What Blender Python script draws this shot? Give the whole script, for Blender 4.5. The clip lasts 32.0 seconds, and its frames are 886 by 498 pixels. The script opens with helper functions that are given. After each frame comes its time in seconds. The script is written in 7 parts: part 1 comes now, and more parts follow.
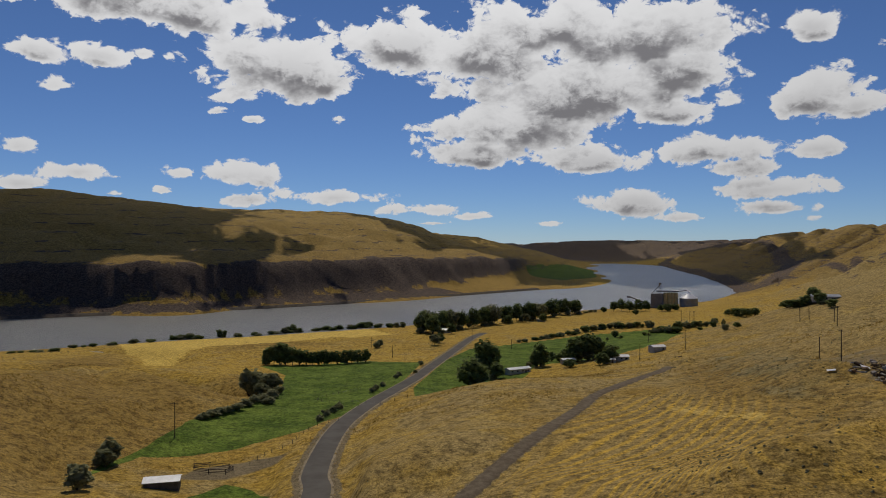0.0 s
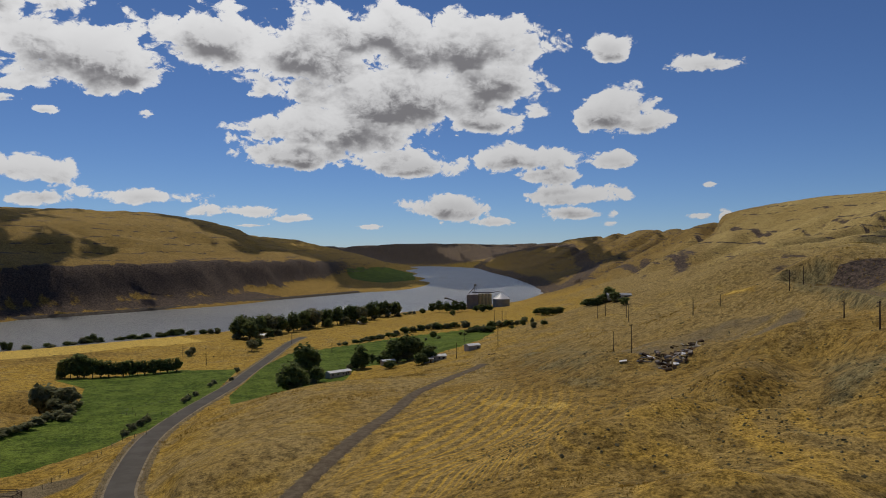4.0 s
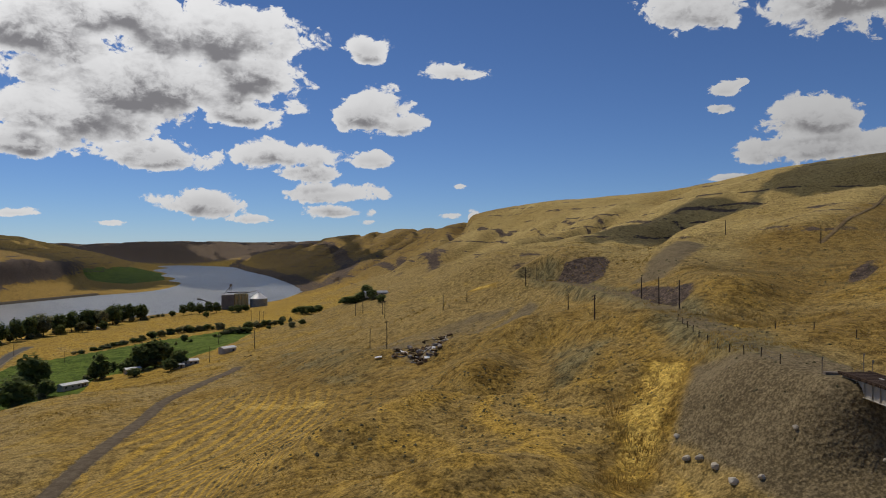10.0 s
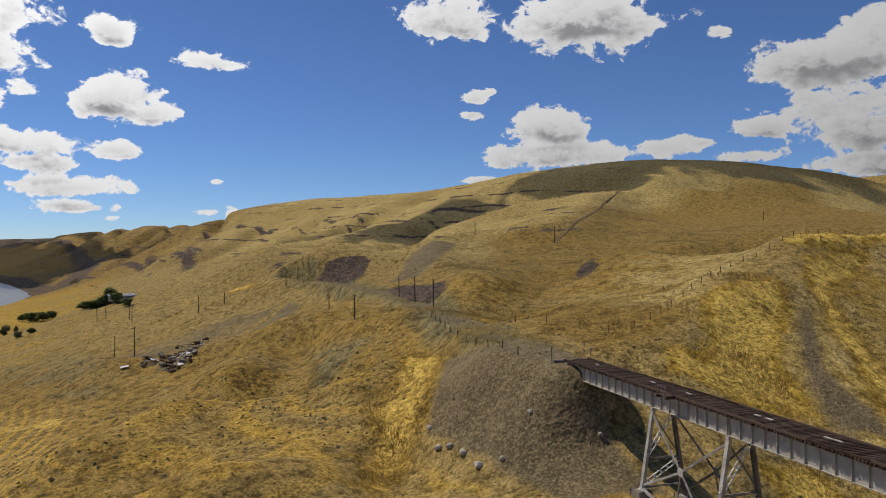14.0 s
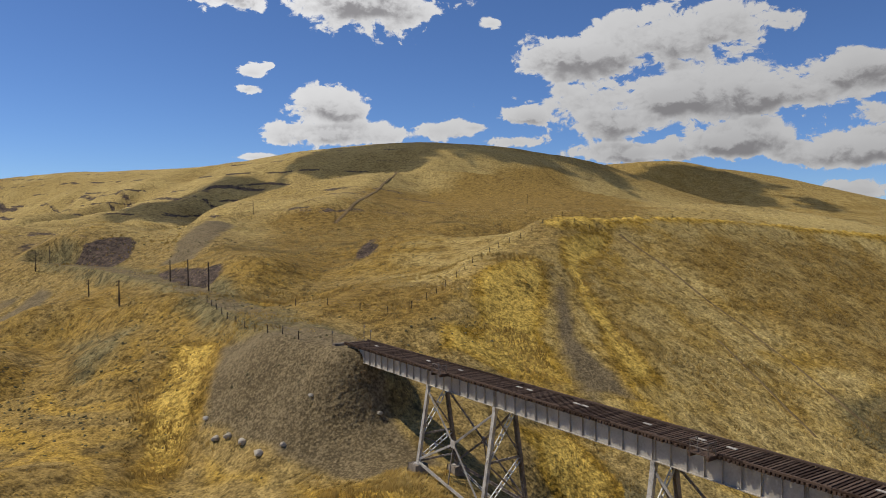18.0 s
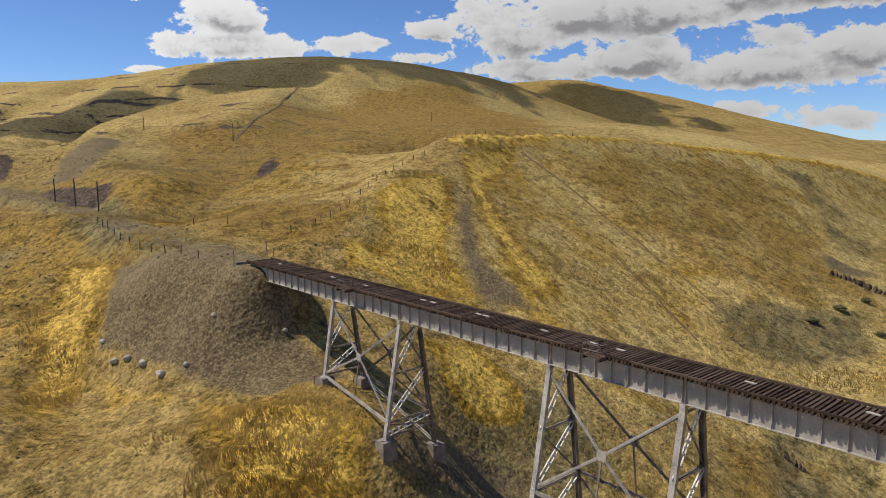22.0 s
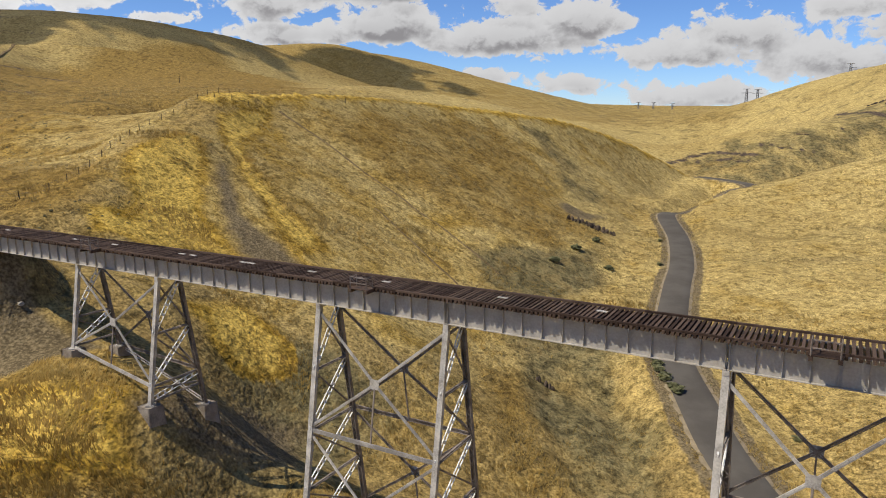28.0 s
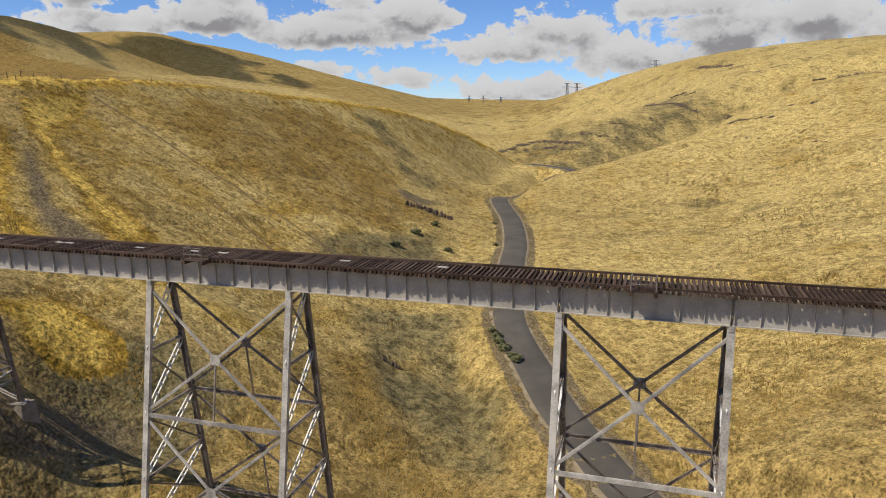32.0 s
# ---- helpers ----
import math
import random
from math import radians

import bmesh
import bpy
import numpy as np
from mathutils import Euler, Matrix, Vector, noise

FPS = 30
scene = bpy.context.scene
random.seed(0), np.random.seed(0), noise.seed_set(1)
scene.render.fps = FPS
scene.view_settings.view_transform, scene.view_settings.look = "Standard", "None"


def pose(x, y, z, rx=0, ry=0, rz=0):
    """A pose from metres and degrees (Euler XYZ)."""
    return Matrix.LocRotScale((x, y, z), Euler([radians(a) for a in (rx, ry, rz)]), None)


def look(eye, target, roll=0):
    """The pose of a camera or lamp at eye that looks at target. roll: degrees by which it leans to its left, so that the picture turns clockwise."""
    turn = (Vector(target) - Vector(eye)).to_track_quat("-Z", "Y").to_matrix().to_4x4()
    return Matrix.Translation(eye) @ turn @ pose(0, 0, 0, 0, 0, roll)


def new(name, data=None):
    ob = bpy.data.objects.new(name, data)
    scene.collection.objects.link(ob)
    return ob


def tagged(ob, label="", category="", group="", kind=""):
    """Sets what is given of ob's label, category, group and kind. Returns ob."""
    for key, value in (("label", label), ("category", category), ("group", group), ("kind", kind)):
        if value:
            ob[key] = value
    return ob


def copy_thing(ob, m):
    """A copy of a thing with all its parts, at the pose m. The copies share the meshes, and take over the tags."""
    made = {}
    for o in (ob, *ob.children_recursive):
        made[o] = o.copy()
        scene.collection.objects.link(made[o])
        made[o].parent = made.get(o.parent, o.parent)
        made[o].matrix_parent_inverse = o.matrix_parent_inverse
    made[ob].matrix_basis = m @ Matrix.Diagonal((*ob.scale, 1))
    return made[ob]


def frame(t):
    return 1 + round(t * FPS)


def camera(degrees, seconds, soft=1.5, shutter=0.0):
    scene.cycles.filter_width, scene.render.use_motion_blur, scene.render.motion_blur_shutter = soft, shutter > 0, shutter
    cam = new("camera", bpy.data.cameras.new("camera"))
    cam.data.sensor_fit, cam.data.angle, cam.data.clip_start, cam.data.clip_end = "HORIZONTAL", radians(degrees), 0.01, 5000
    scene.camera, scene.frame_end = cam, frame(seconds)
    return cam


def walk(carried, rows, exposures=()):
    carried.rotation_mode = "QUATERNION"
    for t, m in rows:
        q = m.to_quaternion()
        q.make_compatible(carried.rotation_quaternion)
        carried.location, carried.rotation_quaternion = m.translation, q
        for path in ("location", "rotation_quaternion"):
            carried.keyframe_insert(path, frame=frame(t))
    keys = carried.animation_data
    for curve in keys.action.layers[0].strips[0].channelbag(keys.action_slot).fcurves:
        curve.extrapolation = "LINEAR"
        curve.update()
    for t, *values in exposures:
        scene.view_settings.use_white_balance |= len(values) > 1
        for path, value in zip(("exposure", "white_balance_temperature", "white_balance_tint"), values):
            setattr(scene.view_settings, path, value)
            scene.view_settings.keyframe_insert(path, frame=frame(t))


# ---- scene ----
import collections

cam = camera(62.85, 32.0, soft=1.0)
PATH = [
    (0.0, pose(0.00, 0.00, 90.00, 89.721, 0.099, -0.000)),
    (1.0, pose(0.17, -0.18, 89.89, 89.849, 0.117, -1.415)),
    (2.0, pose(0.17, -0.47, 89.85, 89.872, 0.091, -4.046)),
    (3.0, pose(0.05, -0.89, 89.80, 89.939, 0.067, -8.530)),
    (4.0, pose(-0.15, -1.33, 89.82, 89.950, 0.011, -14.104)),
    (4.5, pose(-0.22, -1.54, 89.84, 89.922, 0.001, -16.637)),
    (6.5, pose(-0.39, -2.11, 89.85, 89.842, 0.015, -21.930)),
    (7.0, pose(-0.40, -2.31, 89.92, 89.842, -0.009, -24.390)),
    (8.0, pose(-0.44, -2.68, 90.07, 89.840, -0.046, -26.630)),
    (9.0, pose(-0.39, -3.06, 90.30, 89.813, -0.078, -30.124)),
    (10.0, pose(-0.38, -3.42, 90.46, 89.794, -0.032, -32.948)),
    (11.0, pose(-0.38, -3.84, 90.77, 89.746, 0.011, -41.032)),
    (12.0, pose(-0.71, -4.28, 90.84, 89.712, 0.033, -46.324)),
    (13.0, pose(-0.97, -4.56, 91.01, 89.675, 0.008, -48.084)),
    (13.5, pose(-1.05, -4.69, 91.12, 89.651, 0.005, -49.759)),
    (15.5, pose(-1.36, -4.88, 91.53, 89.506, 0.045, -57.901)),
    (16.0, pose(-1.42, -4.93, 91.72, 89.439, 0.022, -60.565)),
    (17.0, pose(-1.70, -5.08, 91.89, 89.204, -0.046, -65.383)),
    (18.0, pose(-1.74, -5.17, 91.99, 87.982, -0.156, -68.797)),
    (19.0, pose(-1.87, -5.26, 91.97, 85.937, -0.228, -72.499)),
    (20.0, pose(-1.97, -5.31, 91.89, 84.133, -0.250, -75.724)),
    (21.0, pose(-1.98, -5.35, 91.89, 82.772, -0.296, -76.549)),
    (22.0, pose(-1.94, -5.38, 91.62, 81.637, -0.317, -76.285)),
    (23.0, pose(-2.03, -5.49, 91.03, 81.252, -0.317, -77.642)),
    (23.5, pose(-2.17, -5.43, 90.53, 81.205, -0.260, -82.052)),
    (24.0, pose(-2.28, -5.38, 90.14, 81.057, -0.204, -84.693)),
    (24.5, pose(-2.30, -5.47, 89.92, 80.954, -0.176, -86.161)),
    (26.5, pose(-2.48, -5.75, 89.69, 79.224, -0.043, -88.392)),
    (27.0, pose(-2.52, -5.73, 89.62, 79.139, -0.003, -90.470)),
    (28.0, pose(-2.70, -5.64, 89.42, 79.071, 0.094, -94.887)),
    (29.0, pose(-2.70, -5.71, 89.10, 78.952, 0.110, -95.995)),
    (30.0, pose(-2.87, -5.70, 88.47, 78.885, 0.180, -100.613)),
    (31.0, pose(-3.13, -5.57, 87.84, 78.757, 0.151, -105.003)),
    (32.0, pose(-3.28, -5.48, 87.13, 78.604, 0.100, -107.663)),
]
EXPOSURES = [(0.0, -0.6), (9.0, -0.5), (12.0, -0.22), (13.0, -0.14), (16.0, -0.02), (20.0, 0.18), (23.0, 0.34), (28.0, 0.45), (32.0, 0.40)]
walk(cam, PATH, EXPOSURES)

# ---- light ----
SUN_AZ, SUN_EL = -8.0, 55.0
world = bpy.data.worlds.new("sky")
scene.world = world
world.use_nodes = True
wn = world.node_tree.nodes
sky = wn.new("ShaderNodeTexSky")
sky.sky_type, sky.sun_disc = "NISHITA", False
sky.sun_elevation, sky.sun_rotation = radians(SUN_EL), radians(SUN_AZ)
sky.altitude, sky.air_density, sky.dust_density, sky.ozone_density = 3000, 1.0, 0.05, 5.0
wn["Background"].inputs[1].default_value = 0.085
tone = wn.new("ShaderNodeMix")
tone.data_type, tone.blend_type = "RGBA", "MULTIPLY"
tone.inputs[0].default_value, tone.inputs[7].default_value = 1.0, (0.78, 0.91, 1.12, 1)
world.node_tree.links.new(sky.outputs[0], tone.inputs[6])
world.node_tree.links.new(tone.outputs[2], wn["Background"].inputs[0])
sun_data = bpy.data.lights.new("sun", "SUN")
sun_data.energy, sun_data.angle, sun_data.color = 3.4, radians(0.5), (1.0, 0.905, 0.75)
sun = new("sun", sun_data)
sun.matrix_world = look((0, 0, 600), (600 * -math.sin(radians(SUN_AZ)) * math.cos(radians(SUN_EL)),
                                      -600 * math.cos(radians(SUN_AZ)) * math.cos(radians(SUN_EL)),
                                      600 - 600 * math.sin(radians(SUN_EL))))


# ---- materials ----
class Nodes:
    """A small wrapper that chains shader nodes."""

    def __init__(self, name, rough=0.8, metal=0.0):
        self.m = bpy.data.materials.new(name)
        self.m.use_nodes = True
        self.t = self.m.node_tree
        self.b = self.t.nodes["Principled BSDF"]
        self.b.inputs["Roughness"].default_value = rough
        self.b.inputs["Metallic"].default_value = metal
        self.b.inputs["Specular IOR Level"].default_value = 0.5 if rough < 0.75 else 0.08

    def add(self, kind, **ins):
        n = self.t.nodes.new(kind)
        for k, v in ins.items():
            self.put(n.inputs[k.replace("_", " ")], v)
        return n

    def put(self, socket, v):
        if isinstance(v, bpy.types.NodeSocket):
            self.t.links.new(v, socket)
        else:
            socket.default_value = v

    def pos(self, sx=1, sy=1, sz=1):
        g = self.t.nodes.new("ShaderNodeNewGeometry")
        m = self.add("ShaderNodeMapping", Vector=g.outputs["Position"])
        m.inputs["Scale"].default_value = (sx, sy, sz)
        return m.outputs[0]

    def local(self, sx=1, sy=1, sz=1):
        g = self.t.nodes.new("ShaderNodeTexCoord")
        m = self.add("ShaderNodeMapping", Vector=g.outputs["Object"])
        m.inputs["Scale"].default_value = (sx, sy, sz)
        return m.outputs[0]

    def noise(self, vec, scale, detail=4.0, rough=0.55):
        return self.add("ShaderNodeTexNoise", Vector=vec, Scale=scale, Detail=detail, Roughness=rough).outputs[0]

    def ramp(self, v, a, b, lo=0.0, hi=1.0):
        n = self.add("ShaderNodeMapRange")
        n.interpolation_type = "SMOOTHSTEP"
        for k, q in enumerate((v, a, b, lo, hi)):
            self.put(n.inputs[k], q)
        return n.outputs[0]

    def mix(self, f, a, b):
        n = self.t.nodes.new("ShaderNodeMix")
        n.data_type = "RGBA"
        self.put(n.inputs[0], f)
        for k, q in ((6, a), (7, b)):
            self.put(n.inputs[k], (*q, 1) if isinstance(q, tuple) and len(q) == 3 else q)
        return n.outputs[2]

    def math(self, op, a, b=0.0):
        n = self.t.nodes.new("ShaderNodeMath")
        n.operation = op
        self.put(n.inputs[0], a)
        self.put(n.inputs[1], b)
        return n.outputs[0]

    def times(self, c, f):
        n = self.t.nodes.new("ShaderNodeVectorMath")
        n.operation = "SCALE"
        self.put(n.inputs[0], c)
        self.put(n.inputs[3], f)
        return n.outputs[0]

    def attr(self, name):
        n = self.t.nodes.new("ShaderNodeAttribute")
        n.attribute_name = name
        return n.outputs["Fac"]

    def random(self):
        return self.t.nodes.new("ShaderNodeObjectInfo").outputs["Random"]

    def island(self):
        return self.t.nodes.new("ShaderNodeNewGeometry").outputs["Random Per Island"]

    def bump(self, height, strength=0.4, distance=0.1):
        n = self.add("ShaderNodeBump", Strength=strength, Distance=distance, Height=height)
        self.t.links.new(n.outputs[0], self.b.inputs["Normal"])

    def color(self, c):
        self.put(self.b.inputs["Base Color"], c)
        return self.m


def painted(name, a, b, scale=1.5, rough=0.6, metal=0.0, vary=0.0, bump=0.2):
    """Two tones broken up by grain at two scales."""
    n = Nodes(name, rough, metal)
    v = n.local()
    f = n.math("ADD", n.math("MULTIPLY", n.noise(v, scale, 3), 0.6), n.math("MULTIPLY", n.noise(v, scale * 9, 5), 0.4))
    if vary:
        f = n.math("ADD", f, n.math("MULTIPLY", n.math("SUBTRACT", n.random(), 0.5), vary))
    c = n.mix(n.ramp(f, 0.32, 0.68), a, b)
    n.bump(n.noise(v, scale * 14, 4), bump, 0.02)
    return n.color(c)


def ground_material():
    n = Nodes("dry_hillside", 0.95)
    p = n.pos()
    big, mid = n.noise(p, 0.011, 4), n.noise(p, 0.07, 5, 0.6)
    # grain from single bunches of grass up to patches of thin cover
    tiny, tuft, clump, patch = n.noise(p, 3.0, 2, 0.5), n.noise(p, 1.25, 2, 0.5), n.noise(p, 0.42, 3, 0.55), n.noise(p, 0.15, 4, 0.55)
    fine = n.math("ADD", n.math("MULTIPLY", clump, 0.55), n.math("MULTIPLY", patch, 0.45))
    dull = n.mix(n.ramp(fine, 0.36, 0.64), (0.205, 0.145, 0.052), (0.380, 0.275, 0.100))
    gold = n.mix(n.ramp(fine, 0.36, 0.64), (0.270, 0.166, 0.022), (0.470, 0.306, 0.050))
    pale = n.mix(n.ramp(fine, 0.36, 0.64), (0.375, 0.280, 0.100), (0.600, 0.468, 0.186))
    sage = n.mix(n.ramp(fine, 0.38, 0.64), (0.118, 0.098, 0.044), (0.250, 0.208, 0.096))
    earth = n.mix(n.ramp(fine, 0.36, 0.64), (0.150, 0.092, 0.022), (0.300, 0.194, 0.045))

    def cover(name, amount, lo, hi, grain=mid):
        return n.ramp(n.math("ADD", n.attr(name), n.math("MULTIPLY", n.math("SUBTRACT", grain, 0.5), amount)), lo, hi)

    c = n.mix(cover("pale", 1.2, 0.15, 0.85), dull, pale)
    c = n.mix(cover("gold", 1.5, 0.30, 0.80), c, gold)
    brown = n.ramp(n.math("ADD", big, n.math("MULTIPLY", mid, 0.5)), 0.70, 0.92)
    c = n.mix(n.math("MULTIPLY", brown, 0.35), c, earth)
    c = n.mix(n.math("MULTIPLY", cover("umber_shade", 0.9, 0.25, 0.85), 0.85), c, earth)
    c = n.mix(n.math("MULTIPLY", cover("gold", 1.1, 0.74, 1.06, fine), 0.80), c, (0.58, 0.405, 0.092))
    # ploughed contour rows
    row = n.math("SINE", n.math("ADD", n.math("MULTIPLY", n.attr("level"), 6.2832), n.math("MULTIPLY", mid, 3.0)))
    row = n.math("MULTIPLY", n.ramp(n.math("ADD", row, n.math("MULTIPLY", n.math("SUBTRACT", fine, 0.5), 2.6)), -0.1, 0.9), n.attr("rows"))
    c = n.mix(n.math("MULTIPLY", n.attr("rows"), 0.6), c, dull)
    c = n.mix(n.math("MULTIPLY", row, 0.9), c, (0.50, 0.312, 0.046))
    c = n.mix(cover("sage", 1.2, 0.35, 0.75), c, sage)
    # thin lines of washed soil that run down the face of the spur
    turned = n.add("ShaderNodeMapping", Vector=p)
    turned.inputs["Rotation"].default_value = (0, 0, -0.764)
    down = n.add("ShaderNodeMapping", Vector=turned.outputs[0])
    down.inputs["Scale"].default_value = (0.05, 0.55, 0.05)
    c = n.mix(n.math("MULTIPLY", cover("streak", 2.2, 0.44, 0.80, n.noise(down.outputs[0], 1.0, 7, 0.68)), 0.6), c, earth)
    # thin cover, dark bunches and their shadows as colour, fewer where grass is rank
    rank = n.math("SUBTRACT", 1.0, n.math("MULTIPLY", n.ramp(n.attr("gold"), 0.5, 1.0), 0.7))
    c = n.mix(n.math("MULTIPLY", n.math("MULTIPLY", n.ramp(patch, 0.50, 0.66), 0.40), rank), c, (0.175, 0.114, 0.038))
    c = n.mix(n.math("MULTIPLY", n.math("MULTIPLY", n.ramp(clump, 0.57, 0.66), 0.50), rank), c, (0.115, 0.078, 0.029))
    c = n.mix(n.math("MULTIPLY", n.math("MULTIPLY", n.ramp(tuft, 0.57, 0.66), 0.52), rank), c, (0.090, 0.064, 0.026))
    gravel = n.mix(n.ramp(n.math("ADD", n.math("MULTIPLY", tiny, 0.7), n.math("MULTIPLY", patch, 0.3)), 0.36, 0.64), (0.118, 0.090, 0.048), (0.215, 0.168, 0.094))
    stony = cover("gravel", 0.7, 0.38, 0.62)
    c = n.mix(stony, c, gravel)
    lush = n.mix(n.ramp(n.math("ADD", n.math("MULTIPLY", mid, 0.6), n.math("MULTIPLY", fine, 0.4)), 0.38, 0.62), (0.050, 0.083, 0.008), (0.118, 0.160, 0.022))
    c = n.mix(cover("green", 0.35, 0.45, 0.55, fine), c, lush)
    rocky = n.noise(n.pos(1, 1, 3), 0.30, 7, 0.75)
    rock = n.mix(n.ramp(rocky, 0.36, 0.64), (0.038, 0.029, 0.024), (0.125, 0.092, 0.070))
    # thin flow-top ledges that follow the height of the land
    sep = n.add("ShaderNodeSeparateXYZ", Vector=p)
    lay = n.math("ADD", n.math("MULTIPLY", sep.outputs[2], 1 / 15.0), n.math("MULTIPLY", n.noise(n.pos(1, 1, 0), 0.006, 3), 1.6))
    lay = n.math("ADD", lay, n.math("MULTIPLY", n.noise(p, 0.05, 5, 0.65), 0.30))
    saw = n.math("ABSOLUTE", n.math("SUBTRACT", n.math("FRACT", lay), 0.5))
    ledge = n.math("MULTIPLY", n.ramp(saw, 0.11, 0.02), n.ramp(n.noise(n.pos(1, 1, 0.2), 0.026, 6, 0.65), 0.46, 0.56))
    ledge = n.math("MULTIPLY", ledge, n.attr("hill"))
    c = n.mix(n.ramp(n.math("ADD", ledge, n.math("MULTIPLY", n.math("SUBTRACT", rocky, 0.5), 1.8)), 0.40, 0.66), c, rock)
    c = n.mix(cover("rock", 1.3, 0.36, 0.6, n.noise(p, 0.11, 7, 0.72)), c, rock)
    # light and dark stalks at every size that can be told apart
    speck = n.math("ADD", n.math("MULTIPLY", tuft, 0.34), n.math("MULTIPLY", tiny, 0.30))
    speck = n.math("ADD", speck, n.math("ADD", n.math("MULTIPLY", clump, 0.2), n.math("MULTIPLY", n.noise(p, 0.8, 3, 0.6), 0.16)))
    c = n.times(c, n.ramp(speck, 0.38, 0.62, n.math("ADD", n.math("MULTIPLY", stony, 0.30), 0.44), n.math("SUBTRACT", 1.62, n.math("MULTIPLY", stony, 0.34))))
    n.bump(n.math("ADD", n.math("MULTIPLY", tuft, 0.5), n.math("MULTIPLY", clump, 0.5)), 0.9, 0.7)
    return n.color(c)


def water_material():
    n = Nodes("river_water", 0.30)
    p = n.pos(1, 0.55, 1)
    chop = n.math("ADD", n.math("MULTIPLY", n.noise(p, 0.10, 4), 0.7), n.noise(p, 0.42, 4, 0.65))
    n.bump(chop, 0.7, 3.5)
    return n.color(n.mix(n.ramp(n.noise(p, 0.006, 3), 0.35, 0.65), (0.070, 0.076, 0.074), (0.105, 0.112, 0.110)))


def asphalt_material():
    n = Nodes("worn_asphalt", 0.9)
    p = n.pos()
    c = n.mix(n.ramp(n.noise(p, 0.12, 5, 0.6), 0.35, 0.65), (0.088, 0.079, 0.067), (0.116, 0.105, 0.089))
    c = n.mix(n.math("MULTIPLY", n.ramp(n.noise(p, 9, 4), 0.5, 0.75), 0.25), c, (0.15, 0.14, 0.125))
    n.bump(n.noise(p, 20, 3), 0.3, 0.02)
    return n.color(c)


def leaf_material(name, a, b):
    n = Nodes(name, 0.85)
    f = n.math("ADD", n.math("MULTIPLY", n.island(), 0.7), n.math("MULTIPLY", n.random(), 0.3))
    c = n.mix(f, a, b)
    glow = n.add("ShaderNodeBsdfTranslucent", Color=n.times(c, 1.25))
    both = n.add("ShaderNodeMixShader", Fac=0.42)
    n.t.links.new(n.b.outputs[0], both.inputs[1])
    n.t.links.new(glow.outputs[0], both.inputs[2])
    n.t.links.new(both.outputs[0], n.t.nodes["Material Output"].inputs[0])
    return n.color(c)


def straw_material(name, a, b):
    n = Nodes(name, 0.9)
    f = n.math("ADD", n.math("MULTIPLY", n.island(), 0.65), n.math("MULTIPLY", n.ramp(n.noise(n.pos(), 0.09, 4), 0.35, 0.65), 0.45))
    c = n.mix(f, a, b)
    glow = n.add("ShaderNodeBsdfTranslucent", Color=c)
    both = n.add("ShaderNodeMixShader", Fac=0.5)
    n.t.links.new(n.b.outputs[0], both.inputs[1])
    n.t.links.new(glow.outputs[0], both.inputs[2])
    n.t.links.new(both.outputs[0], n.t.nodes["Material Output"].inputs[0])
    return n.color(c)


GROUND, WATER, ASPHALT = ground_material(), water_material(), asphalt_material()
GRAVEL = painted("track_gravel", (0.095, 0.072, 0.047), (0.175, 0.138, 0.092), 0.6, 0.95)
TRAIL_SOIL = painted("trail_soil", (0.120, 0.082, 0.040), (0.250, 0.180, 0.090), 0.4, 0.95)
SHOULDER = painted("road_shoulder", (0.20, 0.16, 0.10), (0.32, 0.26, 0.17), 0.5, 0.95)
RIPRAP = painted("dark_riprap", (0.035, 0.030, 0.026), (0.11, 0.09, 0.07), 0.25, 0.95)
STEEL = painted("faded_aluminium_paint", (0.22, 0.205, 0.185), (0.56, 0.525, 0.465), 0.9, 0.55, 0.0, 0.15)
# rust streaks, darkened further to stand in for shade inside the towers
RUSTY_SHADED = painted("rust_and_shade_steel", (0.100, 0.076, 0.058), (0.28, 0.235, 0.195), 0.9, 0.7)
# near-white tone stands in for sunlight on the towers' battened diagonals
SUNLIT_LADDER = painted("sunlit_batten_paint", (0.60, 0.59, 0.55), (0.80, 0.79, 0.75), 1.2, 0.6)
GIRDER_PAINT = painted("grey_girder_paint", (0.315, 0.290, 0.250), (0.455, 0.420, 0.365), 0.7, 0.55, 0.0, 0.08)
TIE_WOOD = painted("creosoted_timber", (0.042, 0.027, 0.020), (0.105, 0.072, 0.054), 1.6, 0.9, 0.0, 0.5)
PALE_WOOD = painted("bleached_plank", (0.34, 0.31, 0.27), (0.50, 0.47, 0.42), 2.0, 0.9)
CONCRETE = painted("weathered_concrete", (0.17, 0.14, 0.11), (0.33, 0.29, 0.24), 0.8, 0.9, 0.0, 0.0, 0.5)
POLE_WOOD = painted("weathered_pole", (0.055, 0.042, 0.032), (0.12, 0.095, 0.072), 1.2, 0.9, 0.0, 0.3)
BARK = painted("bark", (0.05, 0.04, 0.03), (0.12, 0.095, 0.07), 2.0, 0.95)
LEAF_DARK = leaf_material("cottonwood_leaves", (0.062, 0.088, 0.025), (0.195, 0.225, 0.080))
LEAF_OLIVE = leaf_material("willow_leaves", (0.120, 0.124, 0.056), (0.300, 0.295, 0.155))
LEAF_SAGE = leaf_material("sagebrush_leaves", (0.095, 0.085, 0.045), (0.215, 0.195, 0.110))
STRAW = straw_material("dry_grass", (0.23, 0.148, 0.036), (0.56, 0.410, 0.140))
STRAW_DEEP = straw_material("ripe_grass", (0.17, 0.104, 0.020), (0.42, 0.285, 0.070))
STRAW_PALE = straw_material("bleached_grass", (0.28, 0.210, 0.088), (0.54, 0.435, 0.200))
